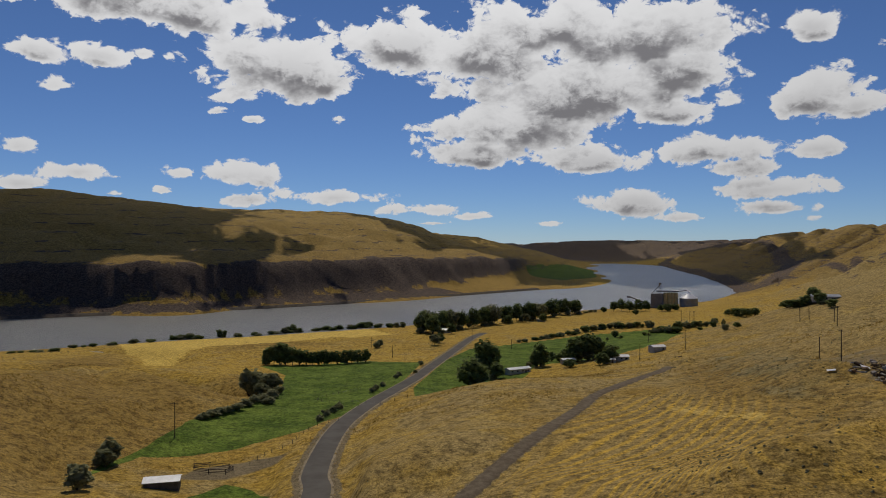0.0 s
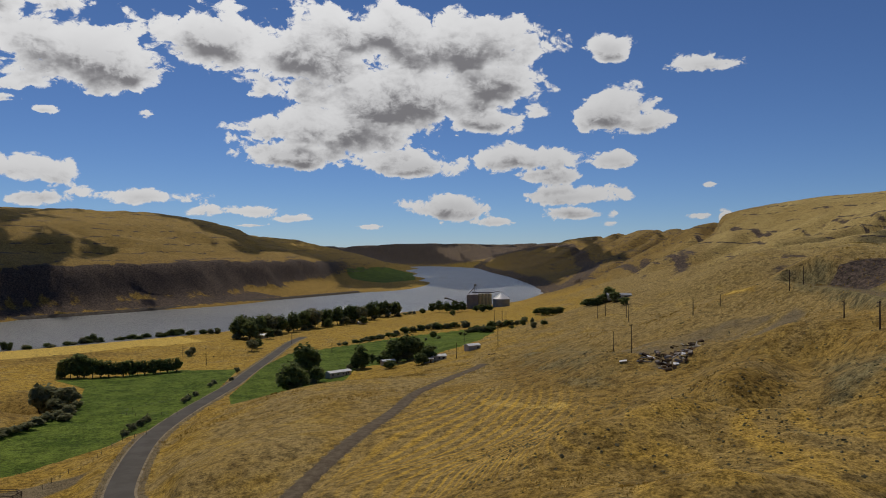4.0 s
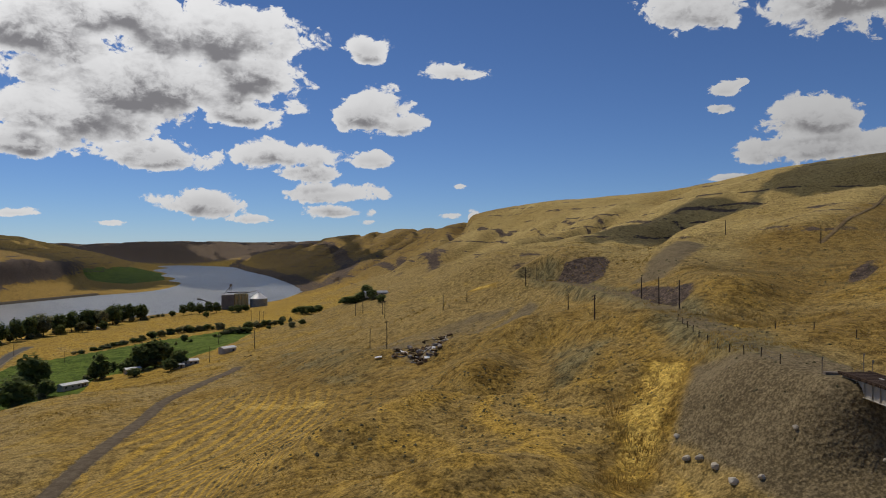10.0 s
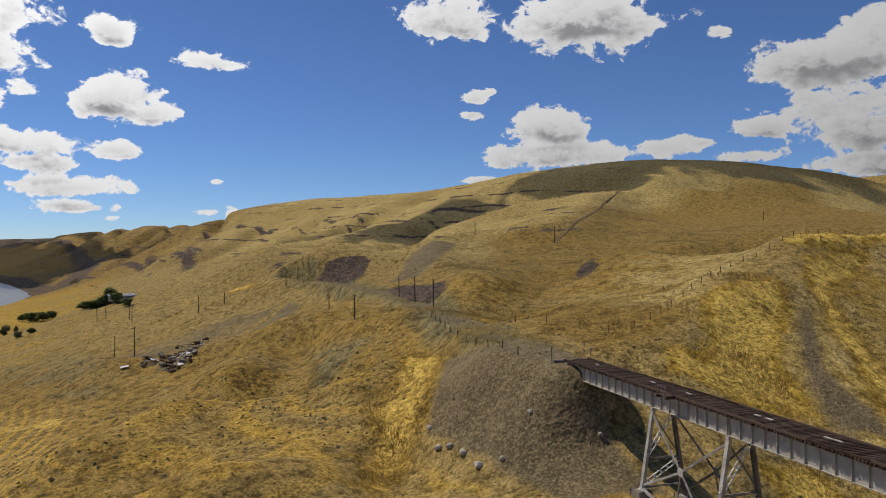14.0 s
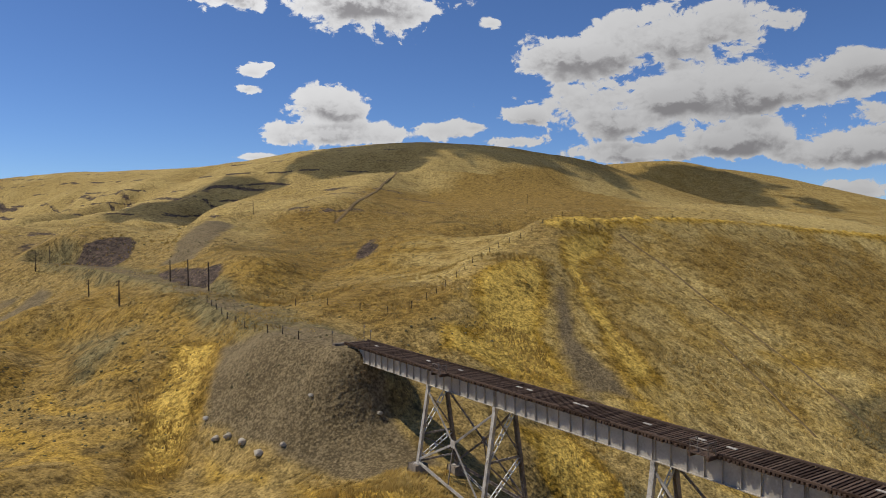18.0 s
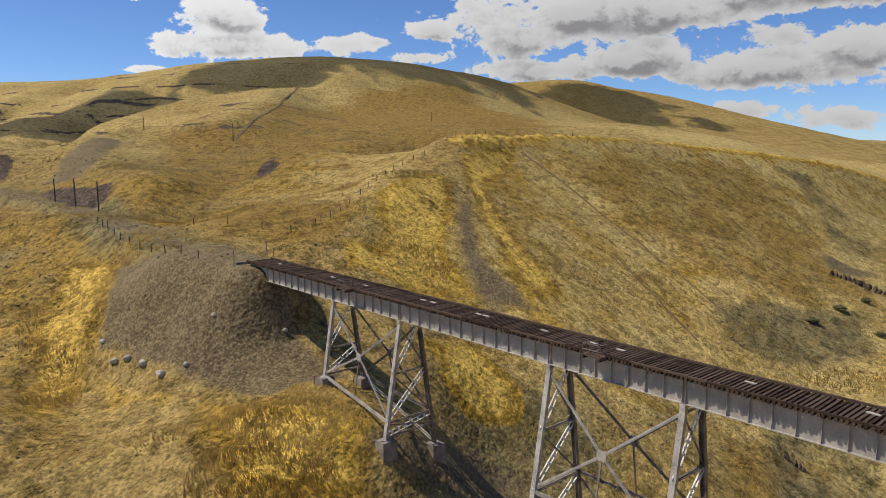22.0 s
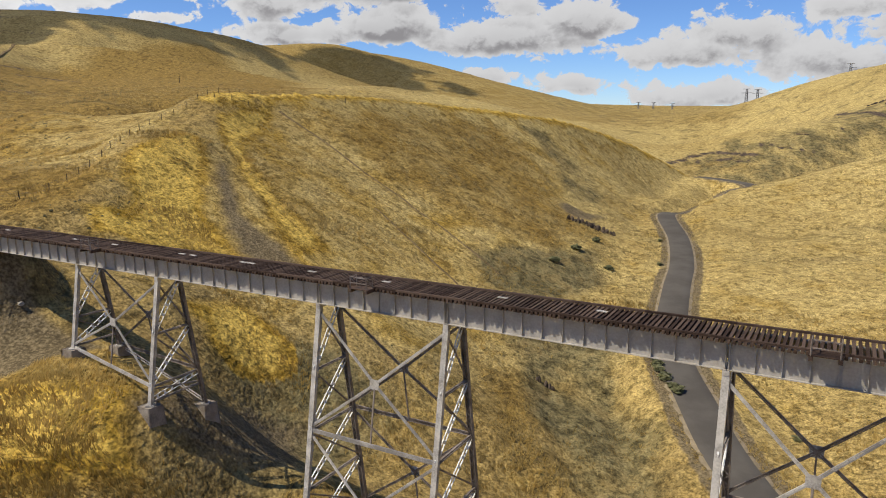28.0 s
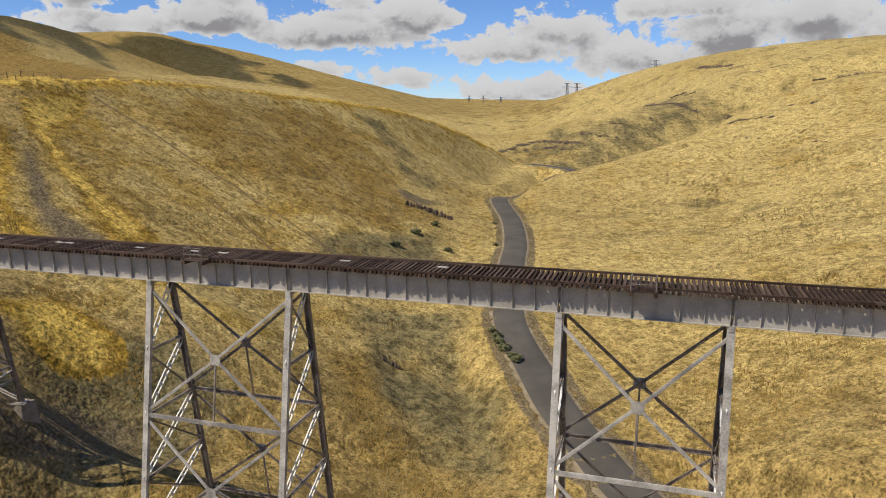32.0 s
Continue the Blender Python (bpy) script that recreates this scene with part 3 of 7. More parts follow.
FARM_TREES = [
    (13, 335, 15, 13), (17, 340, 9, 9), (25, 417, 19, 14), (29, 394, 9, 8), (57, 426, 14, 9),
    (55, 432, 9, 7), (80, 438, 15, 12), (88, 441, 17, 14), (94, 445, 13, 11), (94, 409, 10, 8),
    (88, 400, 7, 7), (76, 454, 7, 6), (68, 455, 6, 5), (153, 645, 6, 6), (72, 412, 5, 7), (72, 449, 5, 5),
    (232, 454, 10, 9), (228, 438, 7, 7), (228, 453, 6, 8), (226, 476, 5, 8), (222, 459, 5, 8),
    (223, 453, 5, 7), (222, 414, 5, 6),
]
WINDBREAK = [
    (-114, 473, 11, 8), (-110, 471, 13, 9), (-106, 472, 14, 9), (-103, 473, 12, 8), (-98, 471, 12, 8),
    (-94, 474, 10, 7), (-90, 475, 10, 7), (-86, 476, 9, 6), (-82, 477, 9, 6), (-78, 477, 10, 6),
    (-74, 478, 9, 6), (-70, 479, 9, 6), (-65, 479, 9, 6), (-61, 482, 9, 6), (-57, 483, 9, 6),
    (-52, 486, 9, 6),
]
GULLY_BRUSH = [
    (-97, 362, 14, 9), (-95, 368, 10, 8), (-88, 361, 9, 8), (-85, 365, 8, 7), (-85, 339, 6, 7),
    (-95, 206, 7, 6), (-94, 201, 5, 5), (-88, 174, 6, 5), (-89, 179, 4, 4), (-93, 281, 2.5, 5),
    (-91, 286, 3, 5), (-90, 292, 3, 5), (-88, 297, 3, 5), (-86, 303, 3, 5), (-85, 311, 3, 5),
    (-83, 318, 3.5, 5), (-81, 324, 4, 5), (-79, 334, 4, 5), (-79, 348, 4, 5), (-77, 320, 3, 5),
    (-33, 355, 3, 3), (-34, 347, 2.5, 3), (-31, 369, 2.5, 3), (-26, 400, 2.5, 3), (-25, 411, 2.5, 3),
    (-16, 420, 2, 2.5), (-46, 284, 3, 3), (-44, 291, 3, 3.5), (-43, 299, 3, 3), (-47, 275, 2.5, 3),
    (-14, 456, 3, 3), (-86, 493, 4, 4), (-51, 581, 6, 5), (-53, 575, 5, 5),
]
STREAM_BRUSH = [
    (69, 611, 3, 5), (79, 627, 3, 5), (87, 636, 3, 5), (96, 645, 4, 5), (105, 655, 4, 6), (116, 671, 4, 6),
    (126, 684, 5, 6), (137, 701, 6, 7), (147, 711, 6, 7), (159, 725, 6, 7), (168, 731, 6, 7),
    (178, 737, 7, 8), (189, 738, 6, 7), (199, 744, 6, 7), (211, 741, 7, 8), (209, 695, 6, 8),
    (213, 682, 7, 9), (230, 709, 8, 9), (239, 711, 7, 8), (249, 716, 6, 7), (259, 712, 5, 6),
    (275, 733, 5, 6), (171, 439, 4, 4), (184, 494, 4, 4), (202, 689, 4, 5), (186, 670, 3, 4),
    (131, 608, 3, 3), (154, 627, 3, 3),
]
SHORE_BRUSH = [
    (-314, 588, 3, 6), (-325, 636, 3, 6), (-311, 643, 3, 6), (-299, 657, 3, 6), (-284, 668, 4, 7),
    (-272, 678, 3, 6), (-254, 701, 5, 7), (-247, 704, 6, 7), (-238, 703, 4, 6), (-221, 716, 8, 5),
    (-204, 717, 4, 6), (-189, 726, 4, 6), (-175, 737, 4, 6), (-163, 748, 6, 7), (-157, 758, 9, 7),
    (-150, 755, 5, 7), (-134, 767, 4, 6), (-124, 777, 5, 7), (-112, 783, 5, 7), (-101, 789, 5, 7),
    (-89, 794, 7, 7), (-81, 800, 7, 7), (-70, 796, 5, 7), (-59, 797, 5, 7), (-44, 790, 6, 6),
    (194, 955, 4, 6), (-330, 583, 2, 6), (-345, 579, 2, 6),
]
ROADSIDE_BRUSH = [
    (129, -58, 1.1, 1.6), (126, -58, 1.3, 2), (123, -57, 1.3, 2), (120, -57, 1.4, 2.2), (116, -57, 1.2, 2),
    (114, -57, 1.2, 2), (195, -85, 1, 1.5), (226, -97, 1, 1.5), (98, -70, .8, 1.5), (211, -71, 1.5, 2.5),
    (197, -61, 1.6, 3), (182, -51, 1.4, 3), (189, -68, 1.2, 2.4),
]
POLES = [
    (133, 242, 10.5, 0), (135, 260, 8, 0), (141, 111, 7, 0), (149, 124, 7, 0), (157, 137, 6, 0),
    (175, 267, 7, 0), (204, 378, 7, 0), (183, 260, 5, 0), (297, 165, 8, 0), (307, 218, 7, 0),
    (202, 235, 7, 0), (194, 233, 8, 0), (452, 113, 6, 0),
]
CROSSARM_POLES = [
    (126, 124, 6, 1), (159, 169, 5, 1),
]
VALLEY_POLES = [
    (-92, 248, 12, 0), (199, 366, 10, 0), (194, 394, 8, 0), (199, 394, 7, 0), (-105, 491, 9, 0),
    (-57, 574, 9, 0), (-36, 514, 9, 0), (25, 625, 9, 0), (53, 562, 8, 0), (108, 398, 9, 0),
    (134, 401, 11, 0), (255, 776, 12, 1), (259, 761, 12, 1), (260, 751, 12, 1), (139, 491, 8, 0),
]
SPUR_FENCE = [
    (208, 42, 0, 0), (218, 38, 0, 0), (227, 33, 0, 0), (240, 24, 0, 0), (252, 16, 0, 0), (251, 6, 0, 0),
]
SLOPE_FENCE = [
    (214, 32, 0, 0), (201, 43, 0, 0), (174, 48, 0, 0), (146, 49, 0, 0), (129, 49, 0, 0), (120, 53, 0, 0),
    (120, 73, 0, 0),
]
ROAD_FENCE = [
    (-58, 217, 0, 0), (-55, 232, 0, 0), (-50, 240, 0, 0), (-48, 258, 0, 0), (-39, 270, 0, 0),
]
FIELD_FENCE = [
    (-41, 360, 0, 0), (-57, 328, 0, 0), (-15, 303, 0, 0),
]
BUILDINGS = [
    (42, 410, 0, 0), (74, 434, 0, 0), (100, 413, 0, 0), (124, 422, 0, 0), (-73, 189, 0, 0),
    (227, 427, 0, 0), (95, 407, 0, 0), (-79, 220, 0, 0), (-131, 270, 0, 0), (315, 996, 0, 0),
    (42, 719, 0, 0), (106, 823, 0, 0),
]
LEDGE_ROCKS = [
    (617, -344, 4, 16), (340, -302, 4, 14), (342, -299, 3, 9), (601, -350, 3, 8), (574, -414, 3, 12),
    (556, -413, 2, 8), (632, -307, 5, 16), (609, -311, 5, 14), (591, -316, 4, 12), (489, -407, 2, 8),
    (227, -70, 3, 6), (226, -74, 3, 6), (227, -78, 3, 6), (381, -366, 2, 10), (480, -480, 2, 9),
    (122, -35, 2, 3), (489, -301, 2, 7),
]
HEAD_ROCKS = [
    (122, 377, 1, 3), (123, 365, 1.2, 4), (121, 347, 1, 3),
]
BOULDERS = [
    (77, 58, 1, 1), (77, 56, 1, 1), (76, 53, 1.1, 1), (74, 49, 1.1, 1), (75, 46, .8, 1), (80, 45, .7, 1),
    (82, 36, .7, 1), (80, 62, .8, 1),
]
PYLONS = [(1414, -945, 178), (1400, -966, 169), (1510, -782, 131), (1500, -801, 130), (2163, -781, 109), (2148, -822, 109), (2128, -872, 105),]
# hollows behind crests and low crests: line, lift, half-width
FOLDS = [
    ([(266, 33), (301, 8), (353, -40), (397, -105), (446, -174)], -9.0, 20),
    ([(361, -214), (441, -321), (478, -420), (442, -493)], -13.0, 32),
    ([(210, -137), (228, -196), (195, -230)], 2.5, 16),
    ([(64, 113), (77, 111), (85, 99), (91, 91), (98, 89)], 4.0, 7),
    ([(76, 124), (84, 113), (92, 102), (99, 95)], -4.5, 10),
    ([(121, 175), (130, 152), (127, 123), (129, 105)], 4.0, 8),
    ([(79, 57), (83, 56), (88, 56)], 1.5, 6),
    ([(102, 313), (119, 315), (112, 250), (104, 202)], 3.5, 12),
    ([(117, 350), (132, 301), (141, 275)], -4.0, 18),
    ([(-193, 389), (-158, 380), (-133, 374), (-103, 353)], -9.0, 13),
    ([(-152, 248), (-173, 350), (-151, 349), (-114, 320)], 5.0, 16),
    ([(-295, 606), (-233, 548), (-187, 495), (-183, 448)], -7.0, 14),
    ([(-194, 514), (-175, 556), (-143, 585), (-93, 649)], 2.0, 9),
    ([(-112, 209), (-118, 251), (-119, 285), (-106, 299)], 3.0, 10),
    ([(-97, 171), (-108, 205), (-119, 230)], -3.0, 8),
    ([(-178, 481), (-155, 518), (-130, 528)], -1.6, 4),
    ([(-230, 377), (-212, 409), (-186, 401)], -4.5, 8),
    ([(204, 104), (177, 100), (134, 85)], -4.0, 12),
    ([(170, 107), (191, 91), (267, 104), (309, 107)], 3.5, 16),
    ([(153, 106), (254, 204), (339, 241)], 4.0, 14),
    ([(219, 241), (380, 348), (560, 414)], 5.0, 22),
    ([(281, 383), (445, 508), (659, 606)], 6.0, 28),
    ([(286, 273), (463, 375), (645, 432)], -6.0, 24),
    ([(352, 430), (526, 543), (741, 604)], -7.0, 30),
    ([(326, 188), (538, 259), (686, 268)], 5.0, 26),
    ([(155, 46), (177, 48), (212, 41), (239, 28)], 3.0, 8),
    ([(190, 41), (147, 27), (129, 22), (112, 13)], -2.0, 7),
    ([(218, 29), (184, 27), (158, 20), (137, 10), (123, -0)], 5.5, 17),
    ([(211, 4), (167, -9), (136, -16)], -3.5, 22),
    ([(112, 139), (88, 123), (65, 107), (51, 103)], 2.5, 7),
    ([(144, 144), (131, 153), (115, 152), (92, 131)], 3.0, 8),
    ([(122, 137), (98, 114), (84, 91)], -3.0, 8),
    ([(191, 13), (176, 4), (157, -8), (145, -16), (141, -24)], -1.8, 3),
    ([(121, -35), (102, -33), (92, -34)], -1.6, 3),
    ([(346, -92), (313, -100), (253, -91)], 2.5, 14),
]
# the great spur above the ravine: its crest and its foot
SPUR_CREST = [
    (204, 40, 90.1), (218, 35, 91.6), (231, 27, 93.8), (248, 16, 94.9), (285, -10, 93.3), (320, -45, 90.4), (345, -75, 86.8),
    (369, -104, 82.9), (396, -138, 73.8), (409, -160, 64.8), (422, -183, 53.9), (433, -207, 42.3),
]
SPUR_NOSE = [(114, 47.6, 77.8), (130, 46, 80.6), (145, 44.7, 82.3), (169, 41.7, 85.6), (190, 39.5, 88.6)]
SPUR_FOOT = [
    (84, 8, 50.0), (86, -10, 43.0), (90, -26, 38.0), (102, -35, 36.5), (122, -38, 38.8), (150, -54, 41.5), (180, -70, 44.0),
    (215, -86, 45.5), (255, -102, 46.0), (305, -126, 46.0), (352, -148, 45.5), (390, -178, 44.5), (428, -210, 42.0),
]
# spurs with a hollow behind: crest line, front and back half-widths, drop behind, reach
SPURS = [
    (SPUR_CREST, 20, 8, 20, 130),
    ([(344, 314, 94.8), (377, 315, 100.6), (411, 312, 106.0), (476, 307, 121.2), (534, 288, 131.4), (582, 258, 138.1), (610, 216, 139.3), (615, 167, 132.0), (606, 118, 122.2), (583, 72, 113.1), (567, 33, 107.0), (558, -15, 101.5)],
     70, 24, 15, 170),
    ([(376, 512, 79.8), (453, 554, 91.0), (537, 587, 105.7), (608, 602, 116.6)],
     45, 18, 12, 160),
    ([(840, 1703, 57.7), (975, 1745, 95.6), (1102, 1786, 133.2), (1204, 1780, 152.5)],
     120, 45, 14, 300),
    ([(488, 872, 67.1), (573, 914, 85.7), (674, 967, 111.1), (773, 1019, 135.5)],
     70, 26, 18, 260),
]
GOLD_PATCHES = [
    [(145, 45), (171, 41), (172, 34), (135, 27), (127, 22), (123, 19), (114, 29), (111, 39), (118, 43), (122, 37)],
    [(193, 38), (228, 27), (225, 25), (214, 25), (179, 27), (158, 16), (143, 5), (131, 10), (155, 23), (175, 32)],
    [(70, 41), (67, 28), (68, 19), (64, 20), (59, 16), (54, 29), (60, 34)],
    [(97, 22), (109, 17), (101, 7), (95, 6), (88, 14)],
    [(104, 89), (103, 76), (84, 65), (72, 60), (68, 64), (80, 75), (92, 82)],
    [(75, 58), (72, 48), (70, 45), (70, 54)],
    [(68, 82), (68, 73), (73, 71), (78, 67), (77, 65), (71, 69), (64, 70), (66, 79)],
    [(48, 86), (45, 74), (46, 67), (44, 66), (41, 73)],
    [(63, 62), (76, 64), (74, 62), (65, 60)],
    [(40, 131), (40, 110), (42, 101), (42, 99), (37, 103), (36, 124)],
    [(64, 212), (73, 181), (79, 173), (73, 158), (68, 169), (59, 195)],
    [(124, 105), (120, 93), (113, 90), (113, 94)],
    [(198, 288), (203, 283), (205, 267), (195, 255)],
    [(120, 89), (132, 96), (143, 91), (122, 81)],
    [(-318, 697), (-217, 765), (-92, 816), (-45, 690), (-93, 649), (-173, 577), (-190, 456)],
]
# bleached grass beside the road and along the spur's far end
PALE_PATCHES = [
    [(228, -80), (276, -116), (219, -96), (164, -73), (149, -65), (161, -61), (192, -74)],
    [(188, -101), (177, -136), (137, -169), (119, -150), (159, -123), (168, -94)],
    [(353, -94), (366, -108), (320, -119), (303, -129), (294, -119), (302, -106), (329, -99)],
    [(176, 90), (219, 89), (322, 102), (198, 44), (164, 46), (146, 48), (143, 61)],
]
ROCK_FACES = [
    [(206, 227), (212, 226), (219, 224), (226, 219), (222, 212), (205, 200), (196, 200)],
    [(177, 160), (173, 148), (165, 134), (157, 119), (152, 116), (146, 117), (150, 126), (160, 140), (168, 152)],
    [(649, 1162), (694, 1229), (665, 1128), (627, 1071)],
    [(507, 820), (646, 1021), (542, 835), (307, 476)],
    [(301, 430), (320, 448), (310, 424), (292, 403)],
    [(288, 363), (300, 363), (217, 255), (211, 253)],
    [(526, 420), (554, 396), (587, 380), (598, 348), (556, 360), (514, 367), (488, 384)],
    [(207, 106), (236, 114), (215, 103), (195, 97)],
    [(626, 1100), (667, 1107), (658, 1049), (511, 841)],
    [(298, 423), (323, 447), (312, 423), (295, 405)],
]
# basalt flow tops: line and half-width
LEDGE_LINES = [
    ([(287, -240), (286, -245), (270, -249)], 3.0), ([(283, -224), (266, -227), (242, -232), (216, -232)], 1.2),
    ([(484, -204), (497, -234), (475, -258)], 5.0), ([(484, -224), (476, -242), (465, -250)], 4.0),
    ([(486, -270), (476, -279), (466, -296)], 3.5), ([(605, -398), (509, -379), (481, -411)], 5.0),
    ([(272, -261), (263, -265)], 2.0), ([(504, -308), (494, -333), (480, -349)], 3.0),
    ([(541, -465), (521, -488), (514, -499)], 6.0), ([(468, -490), (448, -513)], 6.0), ([(644, -481), (592, -481)], 6.0),
    ([(654, 731), (602, 594), (561, 488), (557, 447)], 5.0), ([(638, 759), (556, 548), (532, 420)], 4.0),
    ([(451, 204), (469, 192), (440, 168)], 4.5), ([(381, 237), (374, 218)], 3.0), ([(447, 426), (468, 412)], 4.0),
    ([(571, 458), (596, 420)], 9.0), ([(756, 1158), (669, 847)], 9.0), ([(669, 1450), (647, 1185), (520, 821)], 10.0),
]
# thinner, greyer grass; on the mid canyon hill it stands in for shade
GREY_GRASS_AND_SHADE = [
    [(512, -208), (526, -256), (515, -336), (476, -386), (430, -330), (400, -260), (401, -186)],
    [(202, -112), (192, -147), (145, -178), (138, -170), (180, -138), (188, -104)],
    [(237, -166), (163, -196), (150, -183), (202, -154), (214, -128)],
    [(450, -300), (560, -330), (640, -400), (560, -440), (470, -420)],
]
SCREE = [
    [(188, 171), (271, 219), (271, 201), (180, 148)],
    [(154, 209), (186, 220), (180, 208), (136, 173)],
    [(166, 32), (170, 30), (141, 21), (133, 13), (127, 10), (122, 17), (132, 23), (147, 28)],
    [(66, 19), (87, 14), (88, 5), (73, 3), (65, 12)],
    [(243, -66), (253, -72), (246, -76), (257, -89), (248, -86), (231, -72), (234, -67)],
]
BENCH = [
    [(170, 154), (147, 117), (117, 81), (111, 66), (107, 56), (107, 49), (91, 46), (102, 63), (115, 85), (139, 115)],
    [(171, -25), (184, -39), (202, -68), (179, -65), (158, -51), (153, -40), (154, -28)],
    [(327, -65), (343, -84), (321, -94), (293, -101), (258, -90), (253, -72), (300, -75), (319, -69)],
]
GRAZED_STEPS = [(44, 118), (84, 118), (100, 100), (76, 66), (60, 58), (40, 66), (38, 96)]
FURROWS = [
    [(15, 121), (16, 151), (23, 170), (37, 201), (56, 225), (71, 219), (79, 186), (70, 149), (43, 100), (35, 103), (26, 106)],
]
# brown ground; the last patch is cloud shade put into the colour
UMBER_AND_SHADE = [
    [(222, 23), (264, -3), (317, -49), (319, -69), (253, -67), (225, -78), (188, -52), (191, -25), (201, -7), (214, 10)],
    [(305, 209), (327, 170), (384, 137), (213, 86), (183, 83), (176, 90), (152, 96), (137, 94)],
    [(153, 90), (139, 59), (144, 46), (122, 42), (112, 44), (110, 51), (113, 66)],
    [(124, 142), (120, 119), (117, 106), (104, 103), (87, 94), (99, 114)],
    [(122, -20), (130, -45), (109, -43), (92, -20)],
    [(184, 105), (291, 146), (519, 206), (629, 223), (650, 152), (499, 61), (492, 22), (345, 41), (300, 92), (199, 86)],
    [(457, 235), (560, 225), (552, 136), (385, 57), (336, 98), (217, 92), (164, 95), (169, 105)],
    [(715, 226), (810, 163), (535, 45), (389, 51), (552, 136)],
    [(-127, 337), (-119, 418), (-84, 360), (-84, 311), (-104, 308)],
    [(-243, 430), (-235, 517), (-189, 445), (-174, 357), (-196, 347)],
    [(-175, 556), (-143, 602), (-89, 622), (-86, 596), (-134, 564), (-164, 522)],
    [(97, 300), (114, 276), (99, 203), (95, 179), (78, 175), (72, 212)],
    [(484, -204), (497, -234), (480, -258), (440, -262), (445, -234), (455, -210)],
    [(965, 2202), (1160, 2226), (1310, 2157), (1306, 2035), (947, 1694), (789, 1662)],
]


# bare, thinly grassed ground in the ravine and below the grade
THIN_GROUND = [
    [(85, 18), (103, 14), (108, 5), (106, -2), (96, -8), (85, -5), (67, 4), (61, 13)],
    [(146, -30), (144, -58), (118, -52), (90, -51), (76, -44), (80, -33), (105, -27)],
    [(124, 142), (120, 119), (117, 106), (104, 103), (87, 94), (99, 114)],
]


def lattice(ix, iy, seed):
    h = (ix.astype(np.int64) * 374761393 + iy.astype(np.int64) * 668265263 + seed * 1442695041) & 0xFFFFFFFF
    h = ((h ^ (h >> 13)) * 1274126177) & 0xFFFFFFFF
    return ((h ^ (h >> 16)) & 0xFFFF) / 32767.5 - 1.0


def value_noise(x, y, seed=0):
    ix, iy = np.floor(x), np.floor(y)
    fx, fy = x - ix, y - iy
    fx, fy = fx * fx * (3 - 2 * fx), fy * fy * (3 - 2 * fy)
    a, b = lattice(ix, iy, seed), lattice(ix + 1, iy, seed)
    c, d = lattice(ix, iy + 1, seed), lattice(ix + 1, iy + 1, seed)
    return (a * (1 - fx) + b * fx) * (1 - fy) + (c * (1 - fx) + d * fx) * fy


def fbm(x, y, seed=0, octaves=4, gain=0.5):
    total, amp = 0.0, 1.0
    for k in range(octaves):
        total = total + amp * value_noise(x * 2.03 ** k + 17.3 * k, y * 2.03 ** k - 9.1 * k, seed + k)
        amp *= gain
    return total


# the broad shape of the land: a smooth surface carried by its crest, slope and shore lines
CARRIERS = np.array(LANDFORMS)
SOFT = np.clip(np.hypot(CARRIERS[:, 0], CARRIERS[:, 1]) * 0.10, 6, 160)


def solve_land():
    xy, n = CARRIERS[:, :2], len(CARRIERS)
    r2 = ((xy[:, None] - xy[None]) ** 2).sum(-1)
    a = np.zeros((n + 3, n + 3))
    a[:n, :n] = -np.sqrt(r2 + SOFT[None] ** 2) + np.diag(SOFT * 0.02)
    a[:n, n], a[n, :n] = 1, 1
    a[:n, n + 1:], a[n + 1:, :n] = xy / 1000, xy.T / 1000
    return np.linalg.solve(a, np.r_[CARRIERS[:, 2], 0, 0, 0])


LAND = solve_land()


def broad_height(x, y):
    x, y = np.ravel(np.asarray(x, float)), np.ravel(np.asarray(y, float))
    out, n = np.empty(len(x)), len(CARRIERS)
    for k in range(0, len(x), 20000):
        p, q = x[k:k + 20000, None], y[k:k + 20000, None]
        phi = -np.sqrt((p - CARRIERS[:, 0]) ** 2 + (q - CARRIERS[:, 1]) ** 2 + SOFT ** 2)
        out[k:k + 20000] = phi @ LAND[:n] + LAND[n] + (p[:, 0] * LAND[n + 1] + q[:, 0] * LAND[n + 2]) / 1000
    return out


# ---- ground ----
def along(line, step):
    """Points at even steps on a smooth curve through a line's corners."""
    p = [Vector(q) for q in line]
    p = [2 * p[0] - p[1]] + p + [2 * p[-1] - p[-2]]
    out = []
    for a, b, c, d in zip(p, p[1:], p[2:], p[3:]):
        n = max(2, int((c - b).length / step))
        for k in range(n):
            t = k / n
            out.append(0.5 * (2 * b + (c - a) * t + (2 * a - 5 * b + 4 * c - d) * t * t + (3 * b - a - 3 * c + d) * t ** 3))
    return np.array([tuple(q) for q in out] + [tuple(p[-2])])


ROAD_LINE, TRACK_LINE = along(COUNTY_ROAD, 4.0), along(GRAVEL_TRACK, 4.0)
DECK_AT, DECK_Z = Vector((74.3, 26.03)), 73.6
HEAD = radians(-124.4)
U, N = Vector((math.cos(HEAD), math.sin(HEAD))), Vector((math.sin(HEAD), -math.cos(HEAD)))


def on_deck(s, n, z):
    """A place s metres along the viaduct and n metres out from its river-side girder."""
    p = DECK_AT + U * s + N * n
    return Vector((p.x, p.y, z))


RAIL_LINE = along([tuple(on_deck(-20, -1.2, 75.2)), tuple(on_deck(-34, -1.2, 75.2)), (108, 72, 75.2), (125, 94, 75.3),
                   (146, 122, 75.6), (164, 150, 76), (188, 190, 76), (200, 216, 76), (206, 245, 76)], 4.0)


